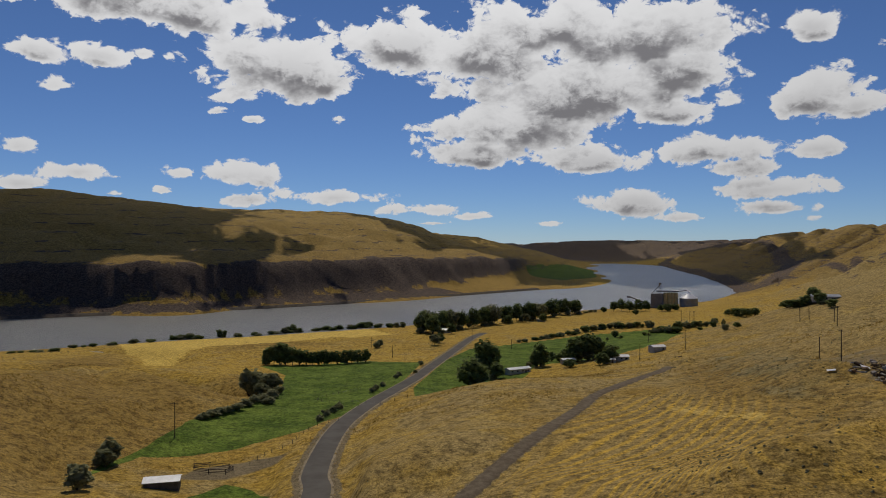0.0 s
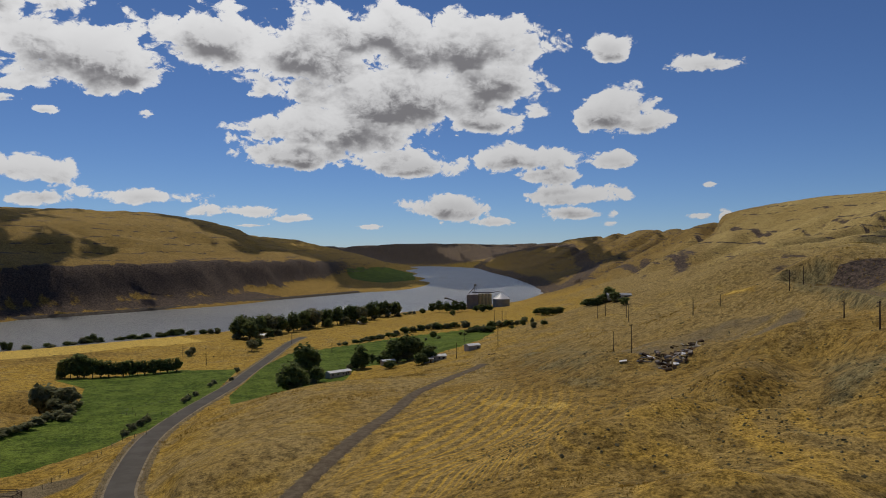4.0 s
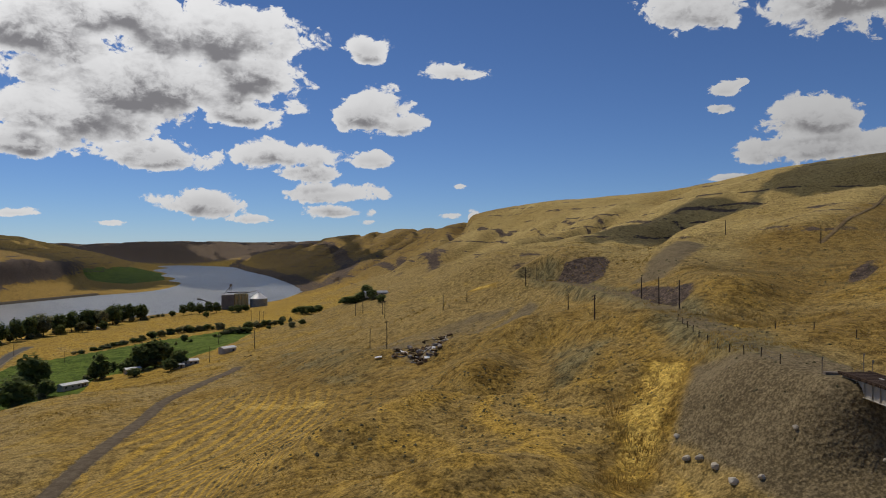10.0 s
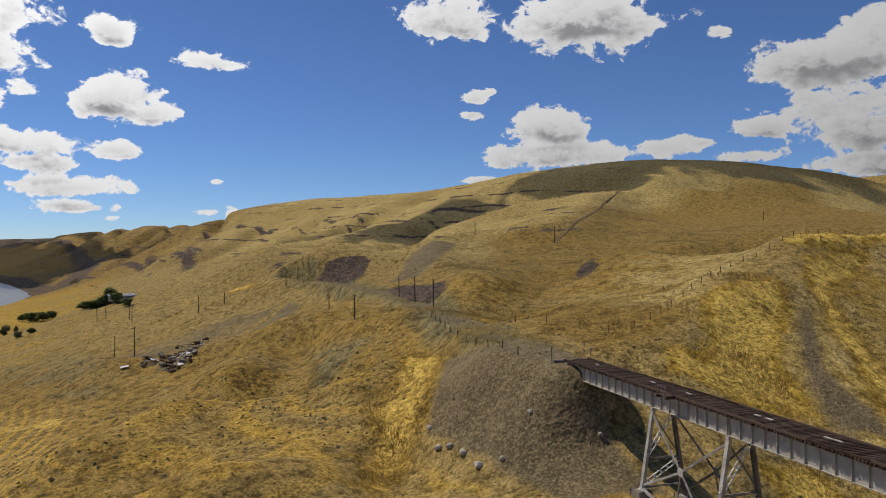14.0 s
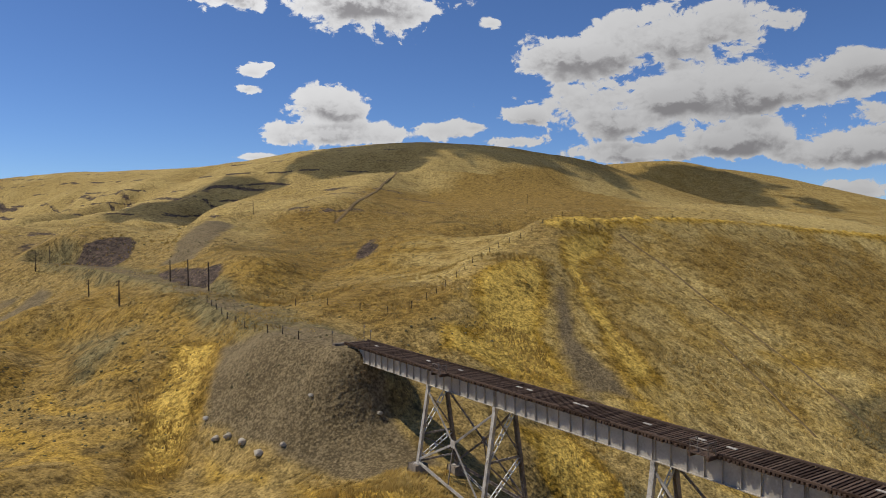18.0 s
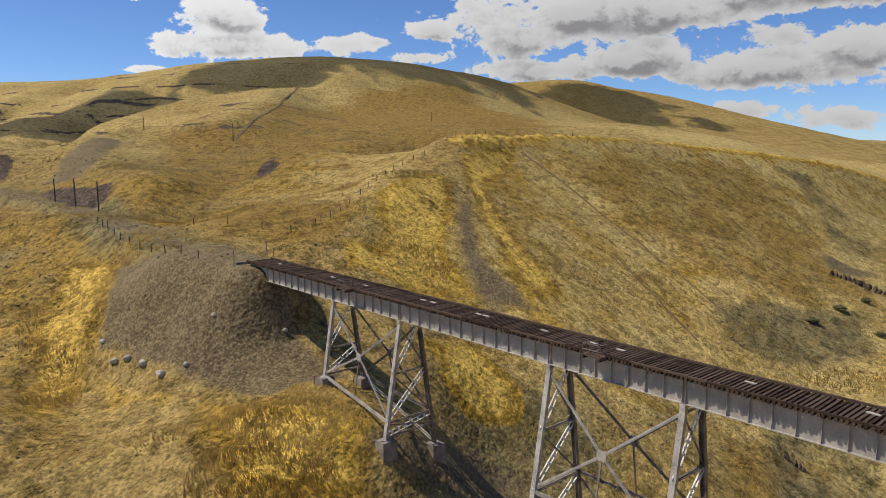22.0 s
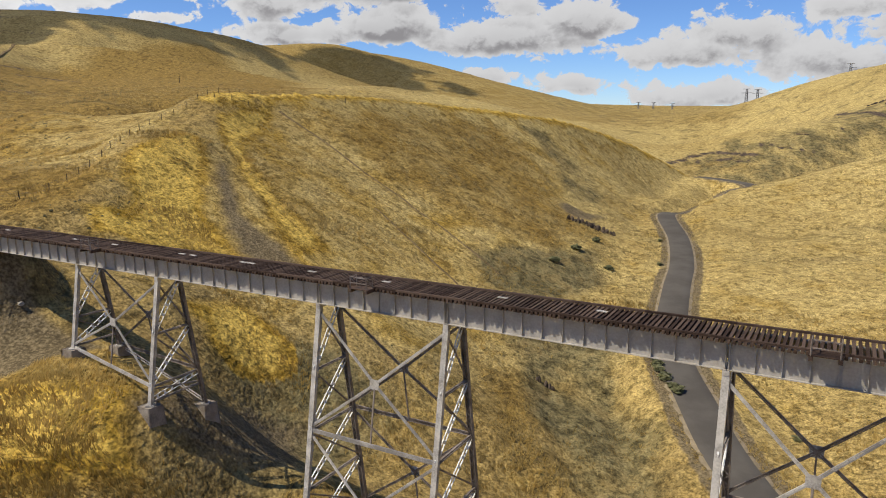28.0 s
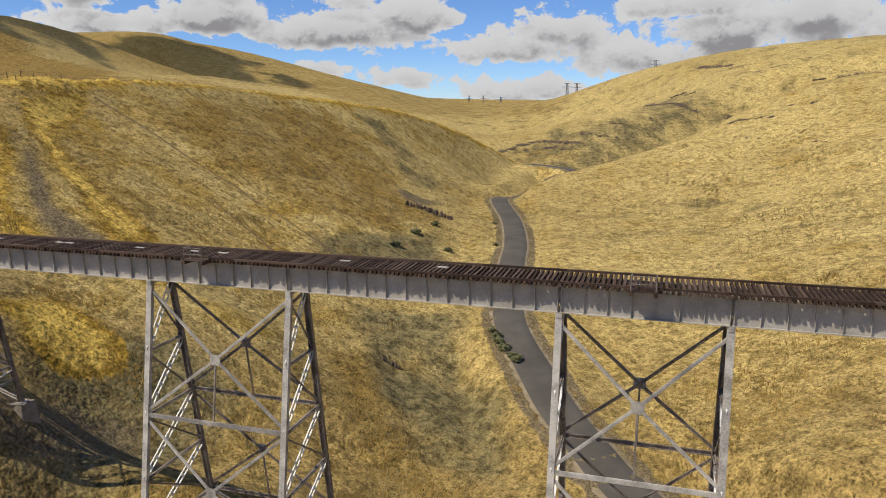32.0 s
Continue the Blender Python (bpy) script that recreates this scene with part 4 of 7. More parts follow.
def near_line(x, y, line):
    """The distance to a line and the line's height there."""
    best, hgt = np.full(len(x), 1e9), np.zeros(len(x))
    for k in range(0, len(x), 20000):
        d = (x[k:k + 20000, None] - line[:, 0]) ** 2 + (y[k:k + 20000, None] - line[:, 1]) ** 2
        i = d.argmin(1)
        best[k:k + 20000], hgt[k:k + 20000] = np.sqrt(d[np.arange(len(i)), i]), line[i, 2]
    return best, hgt


def sstep(a, b, v):
    t = np.clip((v - a) / (b - a), 0, 1)
    return t * t * (3 - 2 * t)


def inside(x, y, poly, soft):
    """1 within a polygon, 0 outside, with a soft rim."""
    p = np.array(poly, float)
    q = np.roll(p, -1, 0)
    hit, dist = np.zeros(len(x), bool), np.full(len(x), 1e9)
    for (ax, ay), (bx, by) in zip(p, q):
        cross = ((ay > y) != (by > y)) & (x < (bx - ax) * (y - ay) / (by - ay + 1e-9) + ax)
        hit ^= cross
        t = np.clip(((x - ax) * (bx - ax) + (y - ay) * (by - ay)) / ((bx - ax) ** 2 + (by - ay) ** 2), 0, 1)
        dist = np.minimum(dist, np.hypot(x - ax - t * (bx - ax), y - ay - t * (by - ay)))
    return np.clip(0.5 + np.where(hit, dist, -dist) / soft * 0.5, 0, 1)


FIELD_WEST = [(-117, 461), (-84, 479), (-51, 491), (-13, 483), (-24, 358), (-36, 288), (-47, 266), (-59, 252), (-71, 236),
              (-93, 222), (-92, 178), (-96, 203), (-96, 277), (-88, 310), (-77, 337), (-91, 418)]
FIELD_EAST = [(21, 561), (74, 611), (147, 684), (226, 732), (215, 610), (146, 472), (110, 447), (56, 436), (20, 300), (-12, 305),
              (-15, 364), (2, 484)]
YARD_GRASS = [(-65, 178), (-59, 196), (-50, 190), (-43, 180)]
FIELD_ACROSS = [(238, 2091), (470, 2700), (520, 2500), (430, 2028), (301, 1787), (229, 1888)]
EAST_SHORE = [(978, 3260), (829, 2548), (753, 2126), (670, 1762), (594, 1482), (540, 1331), (590, 1318), (847, 1717), (1315, 2881), (1447, 3762), (1223, 3679)]
EMBANKMENT = [(99, 74), (93, 57), (91, 47), (87, 39), (82, 33), (78, 26), (71, 33), (74, 49), (79, 62), (84, 64)]
SPUR_SCAR = [(174, 33), (151, 22), (134, 15), (117, 8), (112, 15), (128, 24)]
SCRAP_YARD = [(140, 272), (158, 252), (176, 242), (185, 221), (164, 215), (126, 177), (112, 172), (104, 179), (112, 217)]
SAGE_HILL = [(104, 313), (158, 360), (150, 280), (123, 220), (94, 161), (80, 180), (87, 262)]
FARM_YARD = [(-75, 196), (-60, 200), (-50, 214), (-47, 226), (-58, 224), (-72, 212)]
SPUR_FACE = [(190, 36), (232, 30), (252, 8), (300, -36), (350, -90), (405, -150), (300, -95), (240, -70), (150, -40), (115, -10), (110, 30), (150, 46)]


def raise_spurs(x, y, z):
    """Sharp-backed spurs: each crest at its height, the front flank long, a hollow behind."""
    for line, front, back, drop, reach in SPURS:
        p = along(line, 6.0)
        at = detail(p[:, 0], p[:, 1], broad_height(p[:, 0], p[:, 1]), False)[0]
        t = np.gradient(p[:, :2], axis=0)
        far = max(3 * front, reach)
        lo, hi = p.min(0) - far, p.max(0) + far
        m = np.flatnonzero((x > lo[0]) & (x < hi[0]) & (y > lo[1]) & (y < hi[1]))
        ends = np.linspace(0, 1, len(p))
        ends = sstep(0, 0.12, ends) * (1 - sstep(0.9, 1.0, ends))
        for k in range(0, len(m), 20000):
            q = m[k:k + 20000]
            dx, dy = x[q, None] - p[:, 0], y[q, None] - p[:, 1]
            i = (dx ** 2 + dy ** 2).argmin(1)
            w = np.arange(len(q))
            dx, dy = dx[w, i], dy[w, i]
            d = np.hypot(dx, dy)
            eye = np.sign(t[i, 0] * -p[i, 1] - t[i, 1] * -p[i, 0])
            behind = np.sign(t[i, 0] * dy - t[i, 1] * dx) != eye
            u = np.clip(d / reach, 0, 1)
            lift = (p[i, 2] - at[i]) * np.exp(-(d / np.where(behind, back * 2, front)) ** 2)
            z[q] += ends[i] * (lift - np.where(behind, drop * 6.75 * u * (1 - u) ** 2, 0))
    return z


def spur_face(x, y, z):
    """The great spur's long even face, ruled from its crest down to its foot, scored by shallow runnels."""
    top, foot = along(SPUR_NOSE + SPUR_CREST, 4.0), along(SPUR_FOOT, 4.0)
    rim = np.vstack([top[::6, :2], foot[::-6, :2]])
    m = np.flatnonzero((x > 60) & (x < 460) & (y > -240) & (y < 80))
    if not len(m):
        return z
    xs, ys = x[m], y[m]
    keep = inside(xs, ys, [tuple(p) for p in rim], 9.0)

    def eased(line):
        """Distance to a line and its height there, with no break where two stretches are equally near."""
        d, h = np.empty(len(xs)), np.empty(len(xs))
        for k in range(0, len(xs), 20000):
            q = ((xs[k:k + 20000, None] - line[:, 0]) ** 2 + (ys[k:k + 20000, None] - line[:, 1]) ** 2 + 1.0) ** -2.5
            d[k:k + 20000], h[k:k + 20000] = (q.max(1)) ** -0.2, (q * line[:, 2]).sum(1) / q.sum(1)
        return d, h

    (dc, zc), (df, zf) = eased(top), eased(foot)
    w = dc / np.maximum(dc + df, 0.1)
    h = (1 - w) ** 1.12
    runnel = np.abs(fbm((xs * 0.72 + ys * 0.69) / 90, (ys * 0.72 - xs * 0.69) / 9, 33, 3))
    face = zf + (zc - zf) * h - 0.6 * (1 - sstep(0, 0.3, runnel)) * sstep(0.03, 0.2, w) * (1 - sstep(0.8, 1.0, w)) * sstep(175, 215, xs - ys)
    z[m] = z[m] * (1 - keep) + face * keep
    return z


def detail(x, y, base, spurs=True):
    """The west bank's basalt wall, gullies and hummocks on the broad land; returns height, rockiness and hilliness."""
    r = np.hypot(x, y)
    wall = sstep(860, 900, r) * (1 - sstep(0.03, 0.20, x / np.maximum(y, 1))) * (y > 300)
    bent = base + 5 * fbm(x / 60, y / 60, 71, 3)
    steep = np.interp(bent, [-50, 16, 26, 80, 110, 900], [-50, 16, 62, 84, 110, 900]) - bent
    wall = wall * sstep(4, 14, base)
    z = base + wall * steep
    rock = wall * sstep(13, 19, bent) * (1 - sstep(27, 36, bent)) * 1.0
    for line, lift, half in FOLDS:
        p = np.array(line, float)
        lo, hi = p.min(0) - 3 * half, p.max(0) + 3 * half
        m = (x > lo[0]) & (x < hi[0]) & (y > lo[1]) & (y < hi[1])
        if m.any():
            d = near_line(x[m], y[m], along([(a, b, 0) for a, b in line], 3.0))[0]
            z[m] += lift * (1.7 if max(q[0] for q in line) > 400 else 1.0) * np.exp(-(d / half) ** 2)
    if spurs:
        z = spur_face(x, y, raise_spurs(x, y, z))
    dry = sstep(1.0, 14.0, base)
    hills = sstep(58, 95, base) * sstep(170, 420, r)
    z = z + 0.28 * fbm(x / 9, y / 9, 3) * sstep(40, 90, r) * dry
    z = z + fbm(x / 48, y / 48, 11) * np.clip(r / 240, 0.3, 1.6) * dry * (0.25 + 0.3 * hills)
    # side gullies cut down the fall line
    gully = np.abs(fbm((x + 0.35 * y) / 420, (y - 0.35 * x) / 115, 21, 3))
    z = z - (1 - sstep(0.0, 0.45, gully)) * 13.0 * hills * (1 - sstep(1.3, 1.8, x / np.maximum(y, 1))) * (y > 0) * (1 - sstep(112, 150, base)) * sstep(280, 600, r)
    east = sstep(1150, 1500, r) * sstep(0.30, 0.42, x / np.maximum(y, 1)) * (y > 300) * sstep(12, 45, base)
    gully = np.abs(fbm((x + y) / 900, (y - x) / 260, 27, 3))
    z = z - (1 - sstep(0.0, 0.45, gully)) * np.clip(base * 0.28, 0, 32) * east
    west = wall * sstep(36, 80, base)
    z = z + (1 - np.abs(fbm(x / 130 + 4, y / 260, 23, 3)) - 0.6) * 10 * west
    return z, rock, np.maximum(hills, sstep(900, 1000, r) * sstep(8, 25, base))


def wall_side(x, y, r):
    """The bank across the river."""
    return sstep(900, 1000, r) * (1 - sstep(0.12, 0.30, x / np.maximum(y, 1))) * (y > 300)


def land(x, y):
    """Height and ground-cover masks."""
    x, y = np.ravel(np.asarray(x, float)), np.ravel(np.asarray(y, float))
    r = np.hypot(x, y)
    base = broad_height(x, y)
    z, rock, hills = detail(x, y, base)
    bank = inside(x, y, EAST_SHORE, 140.0)
    z = np.maximum(z, (bank - 0.5) * 2 * 16 + 3.0 * (bank > 0.5))
    river = (x / np.maximum(y, 1) > 0.235) & (y > 1350) & (r < 3300) & (bank < 0.5) & (base < 25)
    z = np.where(river, np.minimum(z, (bank - 0.5) * 30), z)
    far = sstep(3300, 3900, r) * (y > 1000)
    rock = np.maximum(rock, far * 0.62)
    # ledge rock that also carries the east bank's dark shading in its colour
    rock = np.maximum(rock, 0.40 * sstep(1150, 1500, r) * sstep(0.26, 0.36, x / np.maximum(y, 1)) * (y > 300))
    rock = np.maximum(rock, 0.6 * (bank > 0.45) * (1 - sstep(0.6, 0.75, bank)))
    near = r < 700
    xs, ys = x[near], y[near]
    grav = np.zeros(len(x))
    for line, half, soft, g in ((RAIL_LINE, 3.2, 5.0, 0.25), (TRACK_LINE, 2.3, 6.0, 0.3), (ROAD_LINE, 5.6, 9.0, 0.35)):
        d, h = near_line(xs, ys, line)
        f = 1 - sstep(half, half + soft, d)
        z[near] = z[near] * (1 - f) + (h - 0.05) * f
        grav[near] = np.maximum(grav[near], (1 - sstep(half, half + 1.6, d)) * (g + 0.3))
    for poly in ROCK_FACES:
        rock = np.maximum(rock, inside(x, y, poly, 3.0 if poly[0][1] < 250 else 14.0) * (1.0 if poly[0][1] < 250 else 0.8))
    # the far cliff's foot is darkened as rock in place of its shadow
    rock = np.maximum(rock, 0.72 * wall_side(x, y, r) * (1 - sstep(9, 20, base)) * sstep(1.5, 3, base) * (r < 1350))
    for line, half in LEDGE_LINES:
        d = near_line(x, y, along([(a, b, 0) for a, b in line], 5.0))[0]
        rock = np.maximum(rock, np.exp(-(d / half) ** 2) * 0.75)
    for poly in SCREE:
        grav = np.maximum(grav, inside(x, y, poly, 6.0) * 0.85)
    for poly, v in ((EMBANKMENT, 0.95), (SPUR_SCAR, 0.5), (SCRAP_YARD, 0.5), (FARM_YARD, 0.9)):
        grav = np.maximum(grav, inside(x, y, poly, 4.0) * v)
    green = np.zeros(len(x))
    for poly, soft in ((FIELD_WEST, 1.5), (FIELD_EAST, 1.5), (YARD_GRASS, 1.5), (FIELD_ACROSS, 20.0)):
        green = np.maximum(green, inside(x, y, poly, soft))
    grav *= green < 0.5
    sage = np.maximum(inside(x, y, SAGE_HILL, 14.0) * 0.55, 0.32 * sstep(25, 60, base) * sstep(20, 90, x) * sstep(95, 150, y) * (r < 330))
    sage = np.maximum(sage, 1.0 * np.exp(-(near_line(x, y, RAIL_LINE)[0] / 9) ** 2) * (r < 400))
    face = inside(x, y, SPUR_FACE, 16.0)
    gold = 0.28 + 0.45 * sstep(60, 10, base) * sstep(60, 130, y)
    gold = gold * (1 - 0.6 * sstep(400, 900, r) * sstep(30, 60, base))
    gold = np.maximum(gold, 0.50 * sstep(-20, 20, x) * sstep(50, 80, y) * (1 - sstep(230, 320, r)))
    gold = gold * (1 - 0.5 * face) + face * 0.32
    for poly in GOLD_PATCHES:
        gold = np.maximum(gold, inside(x, y, poly, 3.5) * 1.1)
    crest = along(SPUR_CREST, 6.0)
    gold = np.maximum(gold, 1.1 * np.exp(-(near_line(x, y, crest)[0] / 6.5) ** 2))
    pale = 0.2 + 0.62 * sstep(60, -60, y) * sstep(60, 160, r)
    pale = np.maximum(pale, 0.55 * sstep(68, 90, base) * sstep(230, 320, r))
    pale = pale * (1 - 0.35 * face) + 0.48 * face
    for poly in PALE_PATCHES:
        pale = np.maximum(pale, inside(x, y, poly, 8.0) * 0.95)
    for poly in THIN_GROUND:
        sage = np.maximum(sage, inside(x, y, poly, 6.0) * (0.72 - 0.5 * (gold > 0.6)))
    sage = np.maximum(sage, 0.4 * sstep(520, 640, r) * sstep(-150, -300, y) * (x > 0))
    for poly in GREY_GRASS_AND_SHADE:
        sage = np.maximum(sage, inside(x, y, poly, 0.06 * math.hypot(*poly[0])) * 0.62)
    for poly in BENCH:
        sage = np.maximum(sage, inside(x, y, poly, 6.0) * (0.9 if poly[0][0] < 300 else 0.6))
    # the west bank is browned to carry the warm tone of its cloud shade
    umber_shade = wall_side(x, y, r) * (0.75 + 0.35 * (1 - sstep(26, 44, base)) * (1 - sstep(1250, 1500, r)))
    # far hilltop browned so that its cloud shade reads warm
    umber_shade = np.maximum(umber_shade, 0.6 * sstep(760, 900, r) * sstep(1.4, 2.2, x / np.maximum(np.abs(y), 1)))
    for poly in UMBER_AND_SHADE:
        umber_shade = np.maximum(umber_shade, (0.75 if poly[0][1] < 30 else 1.0) * inside(x, y, poly, max(5.0, 0.03 * max(math.hypot(*q) for q in poly))) * 0.95)
    umber_shade = np.maximum(umber_shade, 0.60 * sstep(34, 44, base) * sstep(-10, 30, x) * sstep(40, 70, y) * (1 - sstep(230, 320, r)))
    umber_shade = np.maximum(umber_shade, 0.85 * sstep(-70, -110, x) * sstep(120, 160, y) * (1 - sstep(330, 420, r)))
    # the east bank's dark cloud shade is put into its ground colour
    umber_shade = np.maximum(umber_shade, 0.95 * sstep(1150, 1500, r) * sstep(0.26, 0.36, x / np.maximum(y, 1)) * (y > 300))
    # contour furrows on the slope below the grade, and wider grazed steps nearer the viaduct
    furrow = inside(x, y, FURROWS[0], 10.0)
    step = inside(x, y, GRAZED_STEPS, 12.0) * 0.55
    rows = np.maximum(furrow, step * (furrow < 0.02))
    level = base / np.where(furrow > 0.02, 0.62, 2.3)
    streak = inside(x, y, SPUR_FACE, 20.0) * 0.5
    streak = np.maximum(streak, inside(x, y, EMBANKMENT, 4.0) * 0.5)
    # the flow tops show on the river side of the hills only
    hills = hills * np.maximum(sstep(0.30, -0.1, np.arctan2(x, y) - 1.05), 0.25 * (y > 0))
    return z, dict(hill=hills, streak=streak, rock=rock, gravel=grav, green=green, sage=sage, gold=gold, pale=pale, umber_shade=umber_shade, rows=rows, level=level)


# one sheet, finer towards the middle and within the arc that is looked over
AZ = np.radians(np.r_[np.arange(-48, 152, 0.2), np.arange(152, 312, 2.0)])
RAD = np.r_[np.linspace(0.01, 48, 14)[:-1], 48 * 1.0095 ** np.arange(260)]
RAD = np.r_[RAD, RAD[-1] * 1.0145 ** np.arange(1, 165)]
gx, gy = RAD[:, None] * np.sin(AZ), RAD[:, None] * np.cos(AZ)
gz, cover = land(gx, gy)
nr, na = len(RAD), len(AZ)
i, j = np.meshgrid(np.arange(nr - 1), np.arange(na), indexing="ij")
quads = np.stack([i * na + j, (i + 1) * na + j, (i + 1) * na + (j + 1) % na, i * na + (j + 1) % na], -1).reshape(-1, 4)[:, ::-1]
ground_mesh = mesh_from("ground", np.stack([gx.ravel(), gy.ravel(), gz], -1), quads, GROUND, True)
for key, value in cover.items():
    ground_mesh.attributes.new(key, "FLOAT", "POINT").data.foreach_set("value", np.asarray(value).astype(np.float32))
ground = tagged(new("ground", ground_mesh), "dry golden grass hills with sage, basalt ledges and irrigated fields", "ground", "", "structure")
GZ = gz.reshape(nr, na)


def ground_z(x, y):
    """The sheet's height."""
    x, y = np.asarray(x, float), np.asarray(y, float)
    r = np.clip(np.hypot(x, y), 1.01, RAD[-2])
    a = np.degrees(np.arctan2(x, y))
    a = np.where(a < -48, a + 360, a)
    fi = np.interp(r, RAD, np.arange(nr))
    fj = np.interp(a, np.degrees(AZ), np.arange(na))
    i0, j0 = fi.astype(int), fj.astype(int)
    i1, j1 = np.minimum(i0 + 1, nr - 1), (j0 + 1) % na
    u, v = fi - i0, fj - j0
    return (GZ[i0, j0] * (1 - v) + GZ[i0, j1] * v) * (1 - u) + (GZ[i1, j0] * (1 - v) + GZ[i1, j1] * v) * u


def gz1(x, y):
    return float(ground_z(np.array([x]), np.array([y]))[0])


ring = np.array([(5000 * math.sin(a), 5000 * math.cos(a), 0.0) for a in np.linspace(0, 2 * math.pi, 65)[:-1]])
water = new("water", mesh_from("water", np.vstack([[(0, 0, 0)], ring]), [(0, 1 + (k + 1) % 64, 1 + k) for k in range(64)], WATER))
tagged(water, "broad grey-blue river with wind ripples and glints", "river", "", "structure")


def ribbon(name, line, half, material, lift, drop=0.25):
    """A road laid on the ground, crowned in the middle, with sloped edges."""
    p = line[:, :2]
    t = np.gradient(p, axis=0)
    t /= np.linalg.norm(t, axis=1)[:, None]
    side = np.stack([t[:, 1], -t[:, 0]], -1)
    offs = [(-half - 2 * drop, -drop), (-half, lift), (-half * 0.5, lift + 0.04), (0, lift + 0.07), (half * 0.5, lift + 0.04), (half, lift), (half + 2 * drop, -drop)]
    verts = np.concatenate([np.c_[p + side * o, line[:, 2] + h] for o, h in offs])
    n = len(line)
    faces = [(k * n + q, (k + 1) * n + q, (k + 1) * n + q + 1, k * n + q + 1) for k in range(len(offs) - 1) for q in range(n - 1)]
    return new(name, mesh_from(name, verts, faces, material, True))


tagged(ribbon("road", ROAD_LINE, 3.3, ASPHALT, 0.10), "worn grey two-lane asphalt road with no markings", "road", "", "structure")
tagged(ribbon("gravel_track", TRACK_LINE, 1.7, GRAVEL, 0.08), "grey gravel farm track across the golden field", "track", "", "structure")
tagged(ribbon("road_shoulder", ROAD_LINE, 3.9, SHOULDER, 0.02), "pale gravel shoulder along the asphalt road", "road shoulder", "", "structure")


def trail(line, half, label):
    """A worn trail draped over the slope."""
    p = along([(x, y, 0) for x, y in line], 2.0)
    p[:, 2] = ground_z(p[:, 0], p[:, 1])
    return tagged(ribbon("trail", p, half, TRAIL_SOIL, 0.06, 0.2), label, "trail", "slope trails", "structure")


trail([(221, 24), (212, 10), (202, -1), (194, -10), (184, -17), (174, -25), (162, -33)], 0.35, "narrow dark eroded trail slanting down the spur")
trail([(176, -4), (165, -12), (150, -22)], 0.25, "narrow faint eroded trail on the spur")
trail([(298, 166), (342, 178), (487, 234), (600, 270)], 1.1, "faint brown wheel track climbing the hill")
far_bank = along([(x, y, 3.2) for x, y, _ in FAR_SHORE[:6]], 12.0)
tagged(ribbon("far_bank", far_bank, 3.0, RIPRAP, 0.2, 4.0), "dark riprap railway embankment along the far shore", "embankment", "", "structure")


# ---- sky backdrop ----
def cloud_material():
    n = Nodes("cumulus_layer")
    t = n.t
    g = t.nodes.new("ShaderNodeNewGeometry")
    nrm = n.add("ShaderNodeVectorMath")
    nrm.operation = "NORMALIZE"
    t.links.new(g.outputs["Position"], nrm.inputs[0])

    def heap(shift, field):
        """Billowing density: rounded lobes at three sizes on the field."""
        m = n.add("ShaderNodeMapping", Vector=nrm.outputs[0])
        m.inputs["Scale"].default_value, m.inputs["Location"].default_value = (1, 1, 1.35), shift
        bent = n.add("ShaderNodeVectorMath", Vector=n.add("ShaderNodeTexNoise", Vector=m.outputs[0], Scale=26.0, Detail=4.0).outputs["Color"])
        bent.operation = "MULTIPLY_ADD"
        bent.inputs[1].default_value = (0.05, 0.05, 0.05)
        t.links.new(m.outputs[0], bent.inputs[2])
        out = n.math("ADD", n.attr(field), n.math("MULTIPLY", n.math("SUBTRACT", n.noise(m.outputs[0], 14, 6, 0.55), 0.5), 1.7))
        soft = None
        for scale, amount in ((19, 0.62), (47, 0.34), (120, 0.17)):
            lobe = n.add("ShaderNodeTexVoronoi", Vector=bent.outputs[0], Scale=float(scale))
            lobe.feature = "SMOOTH_F1"
            lobe.inputs["Smoothness"].default_value = 0.35
            out = n.math("ADD", out, n.math("MULTIPLY", n.math("SUBTRACT", 0.42, lobe.outputs["Distance"]), amount))
            soft = soft or out
        return n.math("ADD", out, n.math("MULTIPLY", n.math("SUBTRACT", n.noise(bent.outputs[0], 90, 7, 0.66), 0.5), 0.7)), soft

    (dens, inner), (toward_sun, _) = heap((0, 0, 0), "cloud"), heap((-0.002, 0.010, 0.022), "upper")
    mask = n.math("MULTIPLY", n.ramp(dens, 0.02, 0.20), n.attr("body"))
    lit = n.ramp(n.math("SUBTRACT", dens, toward_sun), -0.45, 0.55)
    core = n.ramp(inner, 0.0, 1.05)
    under = n.ramp(n.attr("low"), -0.75, 0.55, 0.42, 1.0)
    dark = n.math("MULTIPLY", n.math("MULTIPLY", core, under), n.math("SUBTRACT", 1.30, n.math("MULTIPLY", lit, 0.95)))
    # hearts of clouds seen against the sun are darker than those lit from the front
    heart = n.mix(n.ramp(n.attr("glow"), 0.55, 1.10), (0.40, 0.39, 0.405), (0.255, 0.250, 0.267))
    c = n.mix(n.ramp(dark, -0.05, 0.85), (0.94, 0.94, 0.95), heart)
    em = n.add("ShaderNodeEmission", Color=c, Strength=n.attr("glow"))
    tr = t.nodes.new("ShaderNodeBsdfTransparent")
    mx = n.add("ShaderNodeMixShader", Fac=mask)
    t.links.new(tr.outputs[0], mx.inputs[1])
    t.links.new(em.outputs[0], mx.inputs[2])
    t.nodes.remove(n.b)
    t.links.new(mx.outputs[0], t.nodes["Material Output"].inputs[0])
    return n.m


